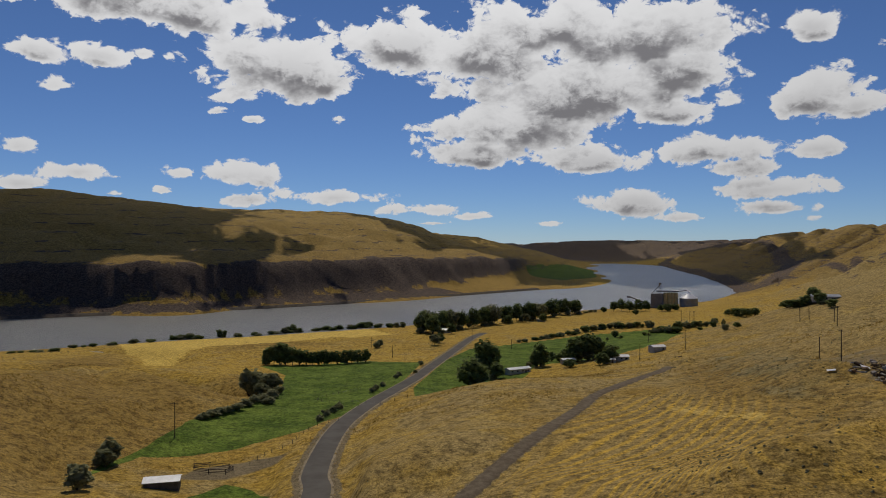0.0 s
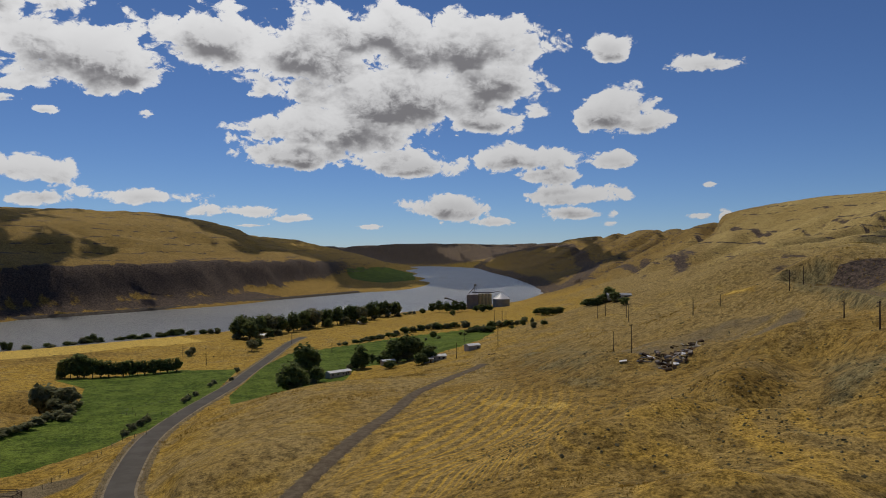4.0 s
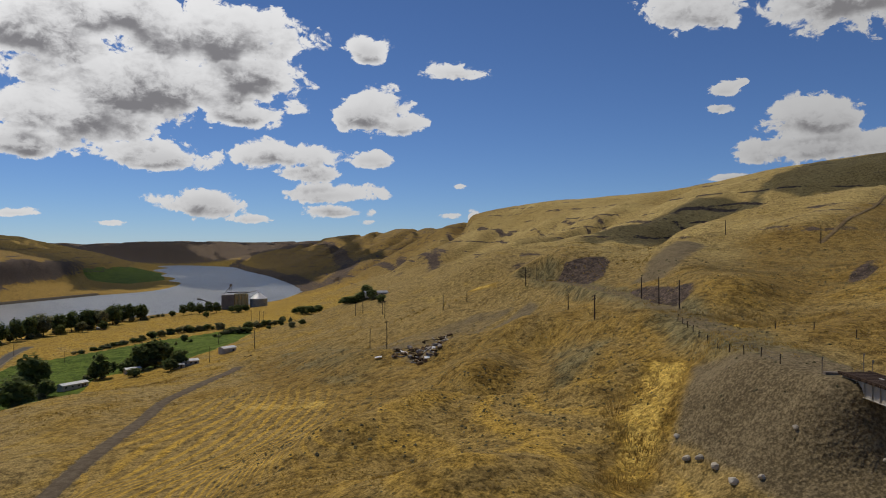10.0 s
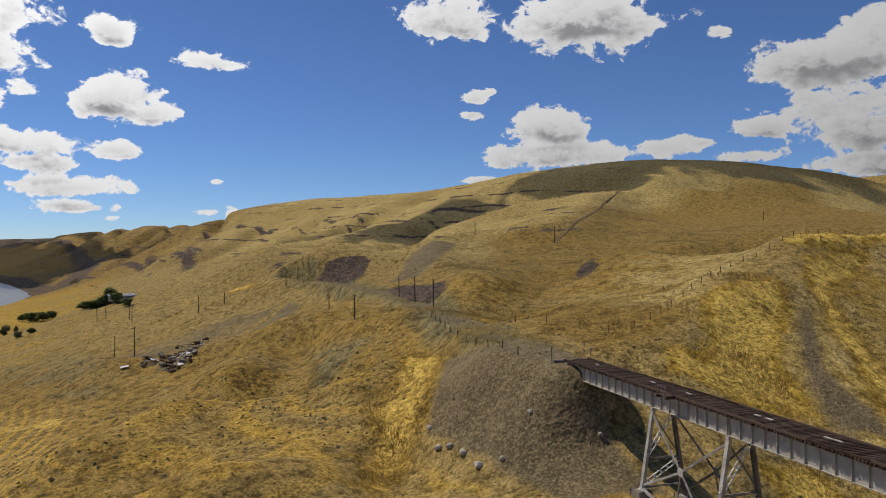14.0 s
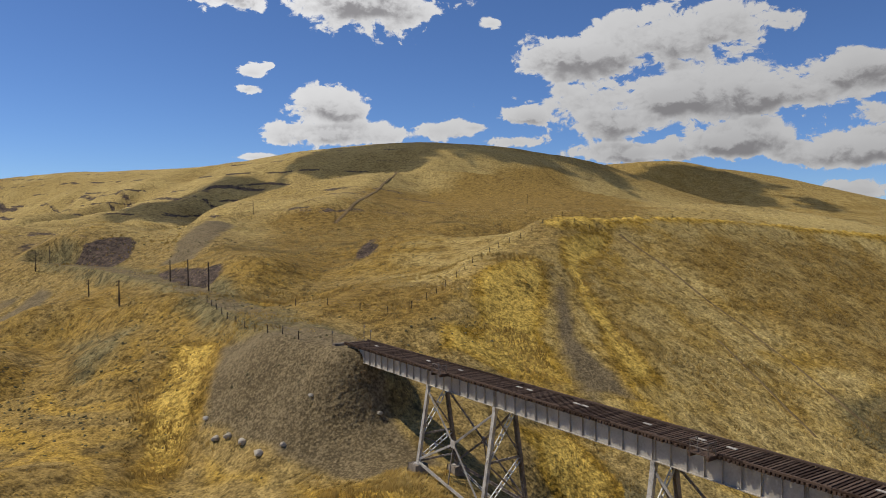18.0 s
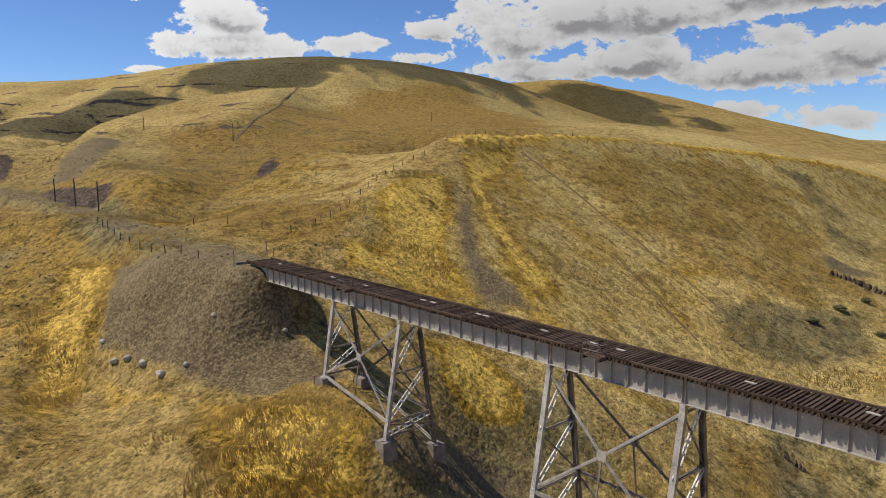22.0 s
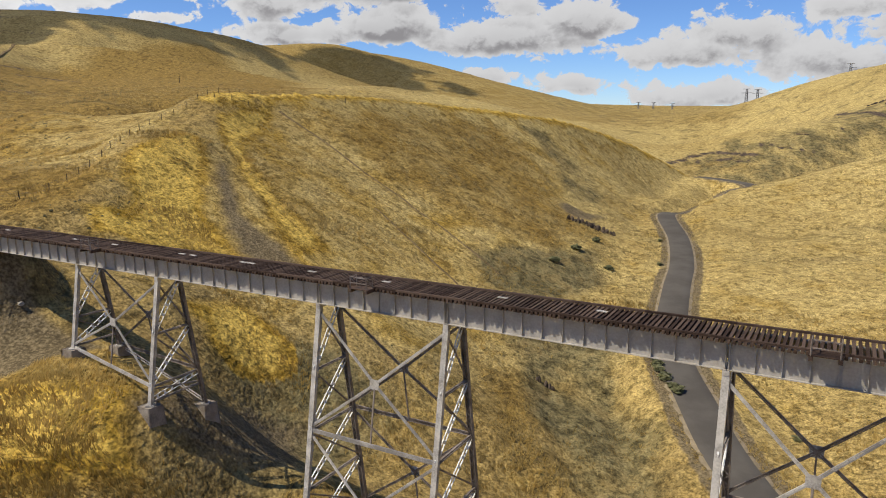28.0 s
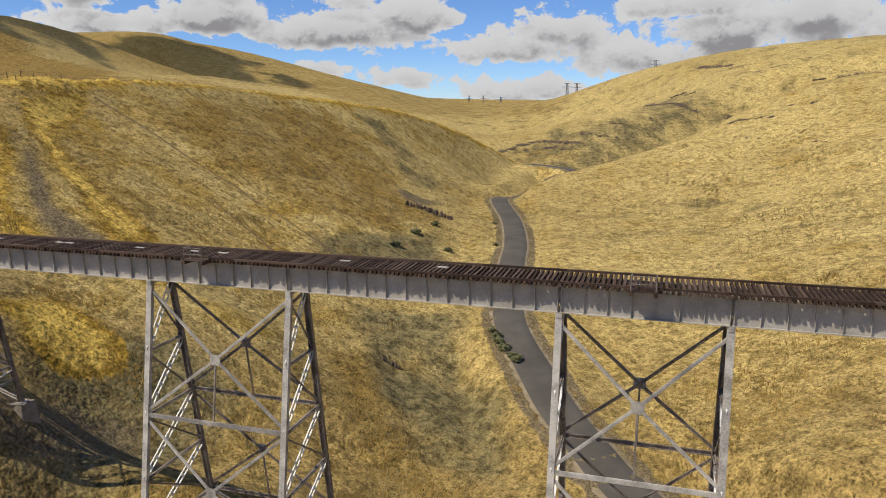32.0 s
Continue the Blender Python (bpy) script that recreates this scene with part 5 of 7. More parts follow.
def cloud_backdrop():
    az, el = np.meshgrid(np.arange(-60, 172, 0.4), np.arange(-0.5, 48, 0.25))
    a, e = az.ravel(), el.ravel()

    def heaped(a, e):
        low, best = np.zeros(len(a)), np.full(len(a), -9.0)
        for ca, ce, rx, ry in CLOUDS_RIVER + CLOUDS_WEST + CLOUDS_HILL + CLOUDS_CANYON + CLOUDS_UNSEEN_SHADE:
            dx, dy = (a - ca) / (rx * 1.08), (e - ce) / (ry * 1.1)
            q = 1.0 - np.hypot(dx, dy * np.where(dy < 0, 1.25, 1.0))
            q = np.maximum(q, -1.0) * np.clip(ry, 0.55, 1.2) ** 0.5
            low = np.where(q > best, -dy, low)
            best = np.maximum(best, q)
        return np.clip(best, -1.2, 1.0), low

    f, low = heaped(a, e)
    upper = heaped(a, e + 1.1)[0]
    n, k = el.shape
    ea, ee = np.radians(a), np.radians(e)
    # a level ceiling that ends in the distance
    R = np.minimum(4850.0, 720.0 / np.sin(np.maximum(ee, 0.02)))
    v = np.stack([R * np.sin(ea) * np.cos(ee), R * np.cos(ea) * np.cos(ee), 90 + R * np.sin(ee)], -1)
    i, j = np.meshgrid(np.arange(n - 1), np.arange(k - 1), indexing="ij")
    quads = np.stack([i * k + j, i * k + j + 1, (i + 1) * k + j + 1, (i + 1) * k + j], -1).reshape(-1, 4)
    me = mesh_from("backdrop", v, quads, cloud_material(), True)
    me.attributes.new("cloud", "FLOAT", "POINT").data.foreach_set("value", f.astype(np.float32))
    me.attributes.new("upper", "FLOAT", "POINT").data.foreach_set("value", upper.astype(np.float32))
    me.attributes.new("low", "FLOAT", "POINT").data.foreach_set("value", np.clip(low, -1, 1).astype(np.float32))
    # unseen clouds overhead made thinner to soften their shadows, full heaps lower down
    me.attributes.new("body", "FLOAT", "POINT").data.foreach_set("value", (1.0 - 0.24 * sstep(24, 29, e)).astype(np.float32))
    # clouds towards the sun scatter more of its light forward
    toward = np.cos(np.radians(a - SUN_AZ)) * np.cos(ee) * math.cos(radians(SUN_EL)) + np.sin(ee) * math.sin(radians(SUN_EL))
    me.attributes.new("glow", "FLOAT", "POINT").data.foreach_set("value", (0.52 + 0.95 * np.clip(toward, 0, 1) ** 1.5).astype(np.float32))
    return tagged(new("backdrop", me), "scattered white and grey cumulus clouds in a blue sky", "sky", "", "structure")


cloud_backdrop()


# ---- viaduct ----
LEG_TOP, DEPTH, GAP = DECK_Z, 1.9, 2.4
TOWERS = [(0.0, 12.2), (32.0, 44.1), (63.9, 74.5), (94.2, 106.4)]
SPANS = [(-20.0, 0.0), (0.0, 12.2), (12.2, 32.0), (32.0, 44.1), (44.1, 63.9), (63.9, 74.5), (74.5, 94.2), (94.2, 106.4), (106.4, 126.0)]
viaduct = tagged(new("railway_viaduct"), "disused steel girder railway viaduct on lattice towers, bare tie deck", "bridge")


def girder(s0, s1, n):
    """One plate girder: web, flanges and angle stiffeners."""
    length = s1 - s0
    bm = bmesh.new()
    bar(bm, on_deck(s0 + 0.03, n, LEG_TOP + DEPTH / 2), on_deck(s1 - 0.03, n, LEG_TOP + DEPTH / 2), 0.03, DEPTH)
    g = part("girder", bm, GIRDER_PAINT, viaduct)
    for z in (0.03, DEPTH - 0.03):
        bm = bmesh.new()
        bar(bm, on_deck(s0 + 0.02, n, LEG_TOP + z), on_deck(s1 - 0.02, n, LEG_TOP + z), 0.40, 0.06)
        part("flange", bm, GIRDER_PAINT, g)
    count = max(4, round(length / 1.52))
    bm = bmesh.new()
    for side in (-1, 1):
        box(bm, (0, side * 0.10, 0), (0.035, 0.16, DEPTH - 0.14))
    me = mesh_of("stiffener", bm, GIRDER_PAINT)
    for k in range(count + 1):
        s = s0 + 0.12 + (length - 0.24) * k / count
        p = on_deck(s, n, LEG_TOP + DEPTH / 2)
        st = part("stiffener", me, None, g)
        st.matrix_basis = Matrix.Translation(p) @ Matrix.Rotation(HEAD, 4, "Z")


for s0, s1 in SPANS:
    for n in (0.0, -GAP):
        girder(s0, s1, n)
    for k in range(max(2, round((s1 - s0) / 4.0)) + 1):
        s = s0 + 0.4 + (s1 - s0 - 0.8) * k / max(2, round((s1 - s0) / 4.0))
        bm = bmesh.new()
        bar(bm, on_deck(s, -0.1, LEG_TOP + 0.25), on_deck(s, -GAP + 0.1, LEG_TOP + DEPTH - 0.3), 0.09, 0.09)
        bar(bm, on_deck(s, -0.1, LEG_TOP + DEPTH - 0.3), on_deck(s, -GAP + 0.1, LEG_TOP + 0.25), 0.09, 0.09)
        part("cross_frame", bm, RUSTY_SHADED, viaduct)

# timber deck
TIE_Z = LEG_TOP + DEPTH
tie_bm = bmesh.new()
box(tie_bm, (0, 0, 0.11), (0.19, 3.9, 0.22))
tie_mesh = mesh_of("tie", tie_bm, TIE_WOOD)
spare = bmesh.new()
rng = random.Random(4)
s, count = -19.8, 0
while s < 125.8:
    m = Matrix.Translation(on_deck(s, -GAP / 2 + rng.uniform(-0.06, 0.06), TIE_Z)) @ Matrix.Rotation(HEAD + rng.uniform(-0.02, 0.02), 4, "Z")
    if count < 300:
        part("tie", tie_mesh, None, viaduct).matrix_basis = m
    else:
        box(spare, (0, 0, 0.11), (0.19, 3.9, 0.22), m)
    s += 0.33 + rng.uniform(-0.02, 0.02)
    count += 1
tagged(part("far_ties", spare, TIE_WOOD, viaduct), kind="stuff")
for n in (0.58, -GAP - 0.58):
    s = -20.0
    while s < 126:
        bm = bmesh.new()
        bar(bm, on_deck(s, n, TIE_Z + 0.29), on_deck(min(s + 6.0, 126) - 0.02, n, TIE_Z + 0.29 + rng.uniform(-0.01, 0.01)), 0.20, 0.14)
        part("guard_timber", bm, TIE_WOOD, viaduct)
        s += 6.0
for s in (-15.5, -3.0, 3.5, 13.5, 15.0, 21.5, 22.5, 29.5, 34.6, 37.2, 47.5, 55.0):
    bm = bmesh.new()
    bar(bm, on_deck(s, -GAP / 2 - 0.5, TIE_Z + 0.245), on_deck(s + 0.8, -GAP / 2 - 0.45, TIE_Z + 0.245), 0.28, 0.045)
    part("loose_plank", bm, PALE_WOOD, viaduct, "bleached loose plank lying on the ties")


def refuge(s):
    """A timber refuge bay bracketed out from the deck."""
    bay = part("refuge_platform", mesh_from("refuge_platform", [(0, 0, 0), (0.01, 0, 0), (0, 0.01, 0)], [(0, 1, 2)], TIE_WOOD), None, viaduct)
    bm = bmesh.new()
    for k in range(4):
        bar(bm, on_deck(s - 0.9, 0.75 + 0.27 * k, TIE_Z + 0.28), on_deck(s + 0.9, 0.75 + 0.27 * k, TIE_Z + 0.28), 0.24, 0.06)
    bay.data = mesh_of("refuge_platform", bm, TIE_WOOD)
    for ds in (-0.75, 0.75):
        bm = bmesh.new()
        bar(bm, on_deck(s + ds, -0.6, TIE_Z + 0.11), on_deck(s + ds, 1.75, TIE_Z + 0.11), 0.22, 0.24)
        part("outrigger", bm, TIE_WOOD, bay)
        for n in (0.8, 1.65):
            bm = bmesh.new()
            bar(bm, on_deck(s + ds, n, TIE_Z + 0.25), on_deck(s + ds, n, TIE_Z + 1.25), 0.07, 0.07, (1, 0, 0))
            part("post", bm, RUSTY_SHADED, bay)
        bm = bmesh.new()
        bar(bm, on_deck(s + ds, 0.8, TIE_Z + 0.4), on_deck(s + ds, 1.65, TIE_Z + 1.2), 0.05, 0.05)
        bar(bm, on_deck(s + ds, 0.8, TIE_Z + 1.2), on_deck(s + ds, 1.65, TIE_Z + 1.2), 0.05, 0.05)
        part("side_rail", bm, RUSTY_SHADED, bay)
    for z in (0.75, 1.22):
        bm = bmesh.new()
        bar(bm, on_deck(s - 0.8, 1.65, TIE_Z + z), on_deck(s + 0.8, 1.65, TIE_Z + z), 0.05, 0.06)
        part("rail", bm, RUSTY_SHADED, bay)


for s in (4.0, 37.2, 69.2, 100.0):
    refuge(s)


def laced(bm, a, b, wide, pitch, normal):
    """A laced strut: two thin angles joined by zig-zag bars."""
    a, b = Vector(a), Vector(b)
    w = (b - a).normalized()
    u = w.cross(Vector(normal)).normalized() * wide / 2
    for sgn in (-1, 1):
        bar(bm, a + u * sgn, b + u * sgn, 0.06, 0.085, normal)
    n = max(3, int((b - a).length / pitch))
    for k in range(n):
        p, q = a + (b - a) * (k / n), a + (b - a) * ((k + 1) / n)
        sgn = 1 if k % 2 else -1
        bar(bm, p + u * sgn, q - u * sgn, 0.055, 0.02, normal)


def battened(bm, a, b, wide, pitch, normal):
    """Two channels tied by batten plates, like a ladder."""
    a, b = Vector(a), Vector(b)
    w = (b - a).normalized()
    u = w.cross(Vector(normal)).normalized() * wide / 2
    for sgn in (-1, 1):
        bar(bm, a + u * sgn, b + u * sgn, 0.07, 0.10, normal)
    n = max(3, int((b - a).length / pitch))
    for k in range(n + 1):
        p = a + (b - a) * (k / n)
        bar(bm, p - w * 0.13, p + w * 0.13, wide, 0.03, normal)


BATTER, STOREY = 1 / 6.2, 10.2


def tower(s0, s1):
    top = LEG_TOP - 0.05
    base = tagged(part("tower", mesh_from("tower", [(0, 0, 0), (0.01, 0, 0), (0, 0.01, 0)], [(0, 1, 2)], STEEL), None, viaduct), "four-legged battered lattice steel tower")

    def leg_at(s, near, down):
        return on_deck(s, (BATTER * down) if near else (-GAP - BATTER * down), top - down)

    for s in (s0, s1):
        cap = bmesh.new()
        bar(cap, on_deck(s, 0.25, top - 0.12), on_deck(s, -GAP - 0.25, top - 0.12), 0.40, 0.30)
        if s == s0:
            base.data = mesh_of("tower", cap, STEEL)
        else:
            part("cap_beam", cap, STEEL, base)
    foot = {}
    for s in (s0, s1):
        for near in (True, False):
            down = 4.0
            while down < 50:
                p = leg_at(s, near, down)
                if p.z < gz1(p.x, p.y) + 1.1:
                    break
                down += 0.2
            foot[s, near] = down
            a, b = leg_at(s, near, 0.0), leg_at(s, near, down)
            w = (b - a).normalized()
            side = N.to_3d() * (1 if near else -1)
            bm = bmesh.new()
            bar(bm, a + side * 0.14, b + side * 0.14, 0.46, 0.03, side)
            for sgn in (-1, 1):
                off = U.to_3d() * 0.215 * sgn
                bar(bm, a + off, b + off, 0.03, 0.30, side)
            laced(bm, a - side * 0.15, b - side * 0.15, 0.40, 0.42, side)
            # far legs get the darker steel, their shade put into the colour
            part("leg", bm, STEEL if near else RUSTY_SHADED, base)
            g = gz1(b.x, b.y)
            bm = bmesh.new()
            got = box(bm, (b.x, b.y, (b.z + g - 1.6) / 2), (2.0, 2.0, b.z - g + 1.6), None)
            for vert in got:
                k = 1.0 if vert.co.z < b.z - 0.1 else 0.78
                d = Matrix.Rotation(HEAD, 3, "Z") @ Vector(((vert.co.x - b.x) * k, (vert.co.y - b.y) * k, 0))
                vert.co.x, vert.co.y = b.x + d.x, b.y + d.y
            bmesh.ops.bevel(bm, geom=bm.edges[:], offset=0.08, segments=1, affect="EDGES")
            part("pedestal", bm, CONCRETE, base, "stained concrete pedestal")
            bm = bmesh.new()
            bar(bm, b + Vector((0, 0, -0.02)), b + Vector((0, 0, 0.12)), 0.8, 0.8, (1, 0, 0))
            part("base_plate", bm, STEEL, base)
    # longitudinal faces; far-side members take the dark tone in place of shade
    for near in (True, False):
        side = N.to_3d() * (1 if near else -1)
        lo = min(foot[s0, near], foot[s1, near])
        hi = max(foot[s0, near], foot[s1, near])
        y0, rows = 0.3, []
        while y0 + 4 < hi:
            rows.append((y0, y0 + STOREY))
            y0 += STOREY
        for r0, r1 in rows:
            full = r1 <= lo + 2.5
            e0, e1 = min(r1, foot[s0, near] - 0.2), min(r1, foot[s1, near] - 0.2)
            if e0 <= r0 + 0.5 or e1 <= r0 + 0.5 or not full:
                short = s0 if foot[s0, near] < foot[s1, near] else s1
                other = s1 if short == s0 else s0
                bm = bmesh.new()
                laced(bm, leg_at(short, near, min(r0 + 0.2, foot[short, near] - 0.1)), leg_at(other, near, min(r1, foot[other, near] - 0.3)), 0.30, 0.4, side)
                part("diagonal", bm, STEEL, base)
                continue
            cen = (leg_at(s0, near, (r0 + e0) / 2 + 0.2) + leg_at(s1, near, (r0 + e1) / 2 + 0.2)) / 2
            for p in (leg_at(s0, near, r0 + 0.3), leg_at(s1, near, r0 + 0.3), leg_at(s0, near, e0 - 0.3), leg_at(s1, near, e1 - 0.3)):
                bm = bmesh.new()
                laced(bm, p, cen, 0.17, 0.34, side)
                bar(bm, p + side * 0.05, cen + side * 0.05, 0.085, 0.02, side)
                part("diagonal", bm, STEEL if near else RUSTY_SHADED, base)
            bm = bmesh.new()
            bar(bm, cen - Vector((0, 0, 0.42)) + side * 0.08, cen + Vector((0, 0, 0.42)) + side * 0.08, 0.85, 0.05, side)
            bmesh.ops.bevel(bm, geom=[e for e in bm.edges if e.calc_length() < 0.1], offset=0.16, segments=1, affect="EDGES")
            part("gusset", bm, STEEL, base)
            a, b = leg_at(s0, near, e0), leg_at(s1, near, e1)
            bm = bmesh.new()
            laced(bm, a, b, 0.30, 0.4, side)
            bar(bm, a + side * 0.08, b + side * 0.08, 0.30, 0.02, side)
            part("strut", bm, STEEL if near else RUSTY_SHADED, base)
            bm = bmesh.new()
            bar(bm, cen, (a + b) / 2, 0.12, 0.10, side)
            part("hanger", bm, RUSTY_SHADED, base)
    # transverse faces
    for s in (s0, s1):
        along_deck = U.to_3d()
        hi = min(foot[s, True], foot[s, False])
        y0 = 0.4
        while y0 + 1.5 < hi:
            y1 = min(y0 + STOREY / 2, hi - 0.3)
            bm = bmesh.new()
            battened(bm, leg_at(s, False, y0 + 0.2), leg_at(s, True, y1 - 0.2), 0.46, 0.85, along_deck)
            part("cross_diagonal", bm, SUNLIT_LADDER, base, "battened diagonal with sunlit white put into its colour")
            bm = bmesh.new()
            bar(bm, leg_at(s, True, y0 + 0.2), leg_at(s, False, y1 - 0.2), 0.14, 0.10, along_deck)
            part("cross_diagonal", bm, RUSTY_SHADED, base)
            bm = bmesh.new()
            laced(bm, leg_at(s, True, y1), leg_at(s, False, y1), 0.30, 0.36, (0, 0, 1))
            bar(bm, leg_at(s, True, y1), leg_at(s, False, y1), 0.12, 0.22)
            part("cross_strut", bm, RUSTY_SHADED, base)
            y0 = y1


for s0, s1 in TOWERS:
    tower(s0, s1)


def abutment(s, toward):
    """A concrete end wall with splayed wings."""
    bm = bmesh.new()
    z0 = LEG_TOP - 4.5
    bar(bm, on_deck(s + 0.6 * toward, 1.6, (z0 + LEG_TOP) / 2 - 0.2), on_deck(s + 0.6 * toward, -GAP - 1.6, (z0 + LEG_TOP) / 2 - 0.2), 1.2, LEG_TOP - z0 - 0.4)
    bar(bm, on_deck(s + 1.5 * toward, 1.6, (z0 + TIE_Z) / 2 + 0.1), on_deck(s + 1.5 * toward, -GAP - 1.6, (z0 + TIE_Z) / 2 - 0.1), 0.8, TIE_Z - z0 - 0.2)
    for n, out in ((1.6, 1.6), (-GAP - 1.6, -GAP - 1.6)):
        bar(bm, on_deck(s + 0.2 * toward, n, (z0 + TIE_Z) / 2 - 0.6), on_deck(s + 2.6 * toward, out, (z0 + TIE_Z) / 2 - 0.6), 0.5, TIE_Z - z0 - 1.2)
    bmesh.ops.bevel(bm, geom=bm.edges[:], offset=0.05, segments=1, affect="EDGES")
    return tagged(new("abutment", mesh_of("abutment", bm, CONCRETE)), "stained concrete bridge abutment dug into the embankment", "abutment", "viaduct abutments")


abutment(-20.0, -1)


def marker_post(s, n, h):
    """A slim steel post with a small plate, set in the ballast at the end of the deck."""
    p = on_deck(s, n, 0)
    post = new("marker_post")
    post.matrix_basis = Matrix.Translation((p.x, p.y, gz1(p.x, p.y))) @ Matrix.Rotation(HEAD + 0.2 * s, 4, "Z")
    bm = bmesh.new()
    tube(bm, (0, 0, -0.5), (0, 0, h), 0.055, 0.045, 7)
    part("shaft", bm, RUSTY_SHADED, post)
    bm = bmesh.new()
    box(bm, (0.06, 0, h - 0.18), (0.03, 0.26, 0.34))
    bmesh.ops.bevel(bm, geom=bm.edges[:], offset=0.01, segments=1, affect="EDGES")
    part("plate", bm, PALE_WOOD, post, "bleached blank plate")
    return tagged(post, "slim rusty marker post beside the viaduct's end", "post", "marker posts")


for s, n, h in ((-22.0, 1.5, 2.0), (-23.0, -GAP - 1.6, 2.3), (-21.6, -GAP - 1.9, 1.8)):
    marker_post(s, n, h)
abutment(126.0, 1)


# ---- trees and brush ----
def leaf_cloud(rng, lobes, count, size):
    """Many small bent leaf sprays through a set of ellipsoids: vertices and quads."""
    v, f = [], []
    for cx, cy, cz, rx, ry, rz in lobes:
        n = max(12, int(count * rx * rz / (lobes[0][3] * lobes[0][5])))
        for _ in range(n):
            d = Vector((rng.gauss(0, 1), rng.gauss(0, 1), rng.gauss(0, 1))).normalized()
            k = rng.uniform(0.55, 1.04)
            c = Vector((cx + d.x * rx * k, cy + d.y * ry * k, cz + d.z * rz * k))
            a = Vector((rng.gauss(0, 1), rng.gauss(0, 1), rng.gauss(0, 0.6))).normalized()
            b = a.cross(d + Vector((0.1, 0.2, 0.7))).normalized()
            s = size * rng.uniform(0.6, 1.3)
            o = len(v)
            v += [c - a * s * 0.6 - b * s * 0.25, c + b * s * -0.5, c + a * s * 0.6 + Vector((0, 0, -0.15 * s)), c + b * s * 0.55]
            f.append((o, o + 1, o + 2, o + 3))
    return np.array([tuple(p) for p in v]), f


def make_tree(seed, height, spread, leaves, bushy=False):
    rng = random.Random(seed)
    tree = new("tree" if not bushy else "bush")
    bm = bmesh.new()
    trunk_r = max(0.08, height * 0.018)
    low = 0.06 if bushy else 0.12
    if bushy:
        for _ in range(4):
            tip = Vector((rng.uniform(-0.3, 0.3) * spread, rng.uniform(-0.3, 0.3) * spread, height * 0.6))
            tube(bm, (0, 0, -0.4), tip, trunk_r, trunk_r * 0.3, 5)
    else:
        top = Vector((rng.uniform(-0.05, 0.05) * height, rng.uniform(-0.05, 0.05) * height, height * 0.75))
        tube(bm, (0, 0, -0.6), (top.x * 0.4, top.y * 0.4, height * 0.4), trunk_r, trunk_r * 0.65, 7)
        tube(bm, (top.x * 0.4, top.y * 0.4, height * 0.4), top, trunk_r * 0.65, trunk_r * 0.2, 6)
        for k in range(6):
            a = rng.uniform(0, 6.28)
            z = height * rng.uniform(0.28, 0.6)
            tube(bm, (0, 0, z), (math.cos(a) * spread * 0.36, math.sin(a) * spread * 0.36, z + height * 0.2), trunk_r * 0.4, trunk_r * 0.1, 5)
    part("trunk", bm, BARK, tree)
    lobes = [(0, 0, height * (0.5 + low / 2), spread * 0.36, spread * 0.36, height * (0.46 - low / 2))]
    for k in range(13 if not bushy else 7):
        a, q = k * 2.4 + rng.uniform(-0.4, 0.4), rng.uniform(0.18, 0.36)
        z = height * rng.uniform(low + 0.14, 0.84)
        w = spread * rng.uniform(0.14, 0.24) * (1.15 - 0.5 * z / height)
        lobes.append((math.cos(a) * spread * q, math.sin(a) * spread * q, z, w, w, w * rng.uniform(0.7, 1.1)))
    v, f = leaf_cloud(rng, lobes, 330 if not bushy else 190, height * 0.085 if not bushy else height * 0.14)
    v[:, 2] = np.maximum(v[:, 2], 0.05)
    part("crown", mesh_from("crown", v, f, leaves), None, tree)
    return tree


STOCK = {}


def stock(kind, height):
    """Model plants of unit-like size, kept out of the way as the first of their copies."""
    if kind not in STOCK:
        STOCK[kind] = [make_tree(hash_of(kind) + k, 10.0, 7.5, *PLANTS[kind]) for k in range(4)]
    return STOCK[kind]


PLANTS = {"cottonwood": (LEAF_DARK, False), "willow": (LEAF_OLIVE, False), "dark_brush": (LEAF_DARK, True), "grey_brush": (LEAF_OLIVE, True)}
LABELS = {"cottonwood": ("dark green leafy cottonwood tree", "tree"), "willow": ("grey-green willow tree with a loose crown", "tree"),
          "dark_brush": ("dark green dense rounded bush", "bush"), "grey_brush": ("grey-green scrubby bush on dry ground", "bush")}
placed = collections.Counter()


def hash_of(text):
    return sum(ord(ch) * (k + 3) for k, ch in enumerate(text))


def plant(kind, x, y, height, spread, where, group):
    rng = random.Random(int(x * 31 + y * 17))
    models = stock(kind, height)
    m = Matrix.Translation((x, y, gz1(x, y) - 0.1)) @ Matrix.Rotation(rng.uniform(0, 6.28), 4, "Z") @ Matrix.Diagonal((spread / 5.6, spread / 5.6, height / 9.2, 1))
    k = placed[kind]
    placed[kind] += 1
    if k < len(models):
        ob = models[k]
        ob.matrix_basis = m
    else:
        ob = copy_thing(rng.choice(models[:1] if k < 1 else models), m @ Matrix.Diagonal((1, 1, 1, 1)))
        ob.matrix_basis = m
    label, cat = LABELS[kind]
    tagged(ob, label + where, cat, group)
    return ob


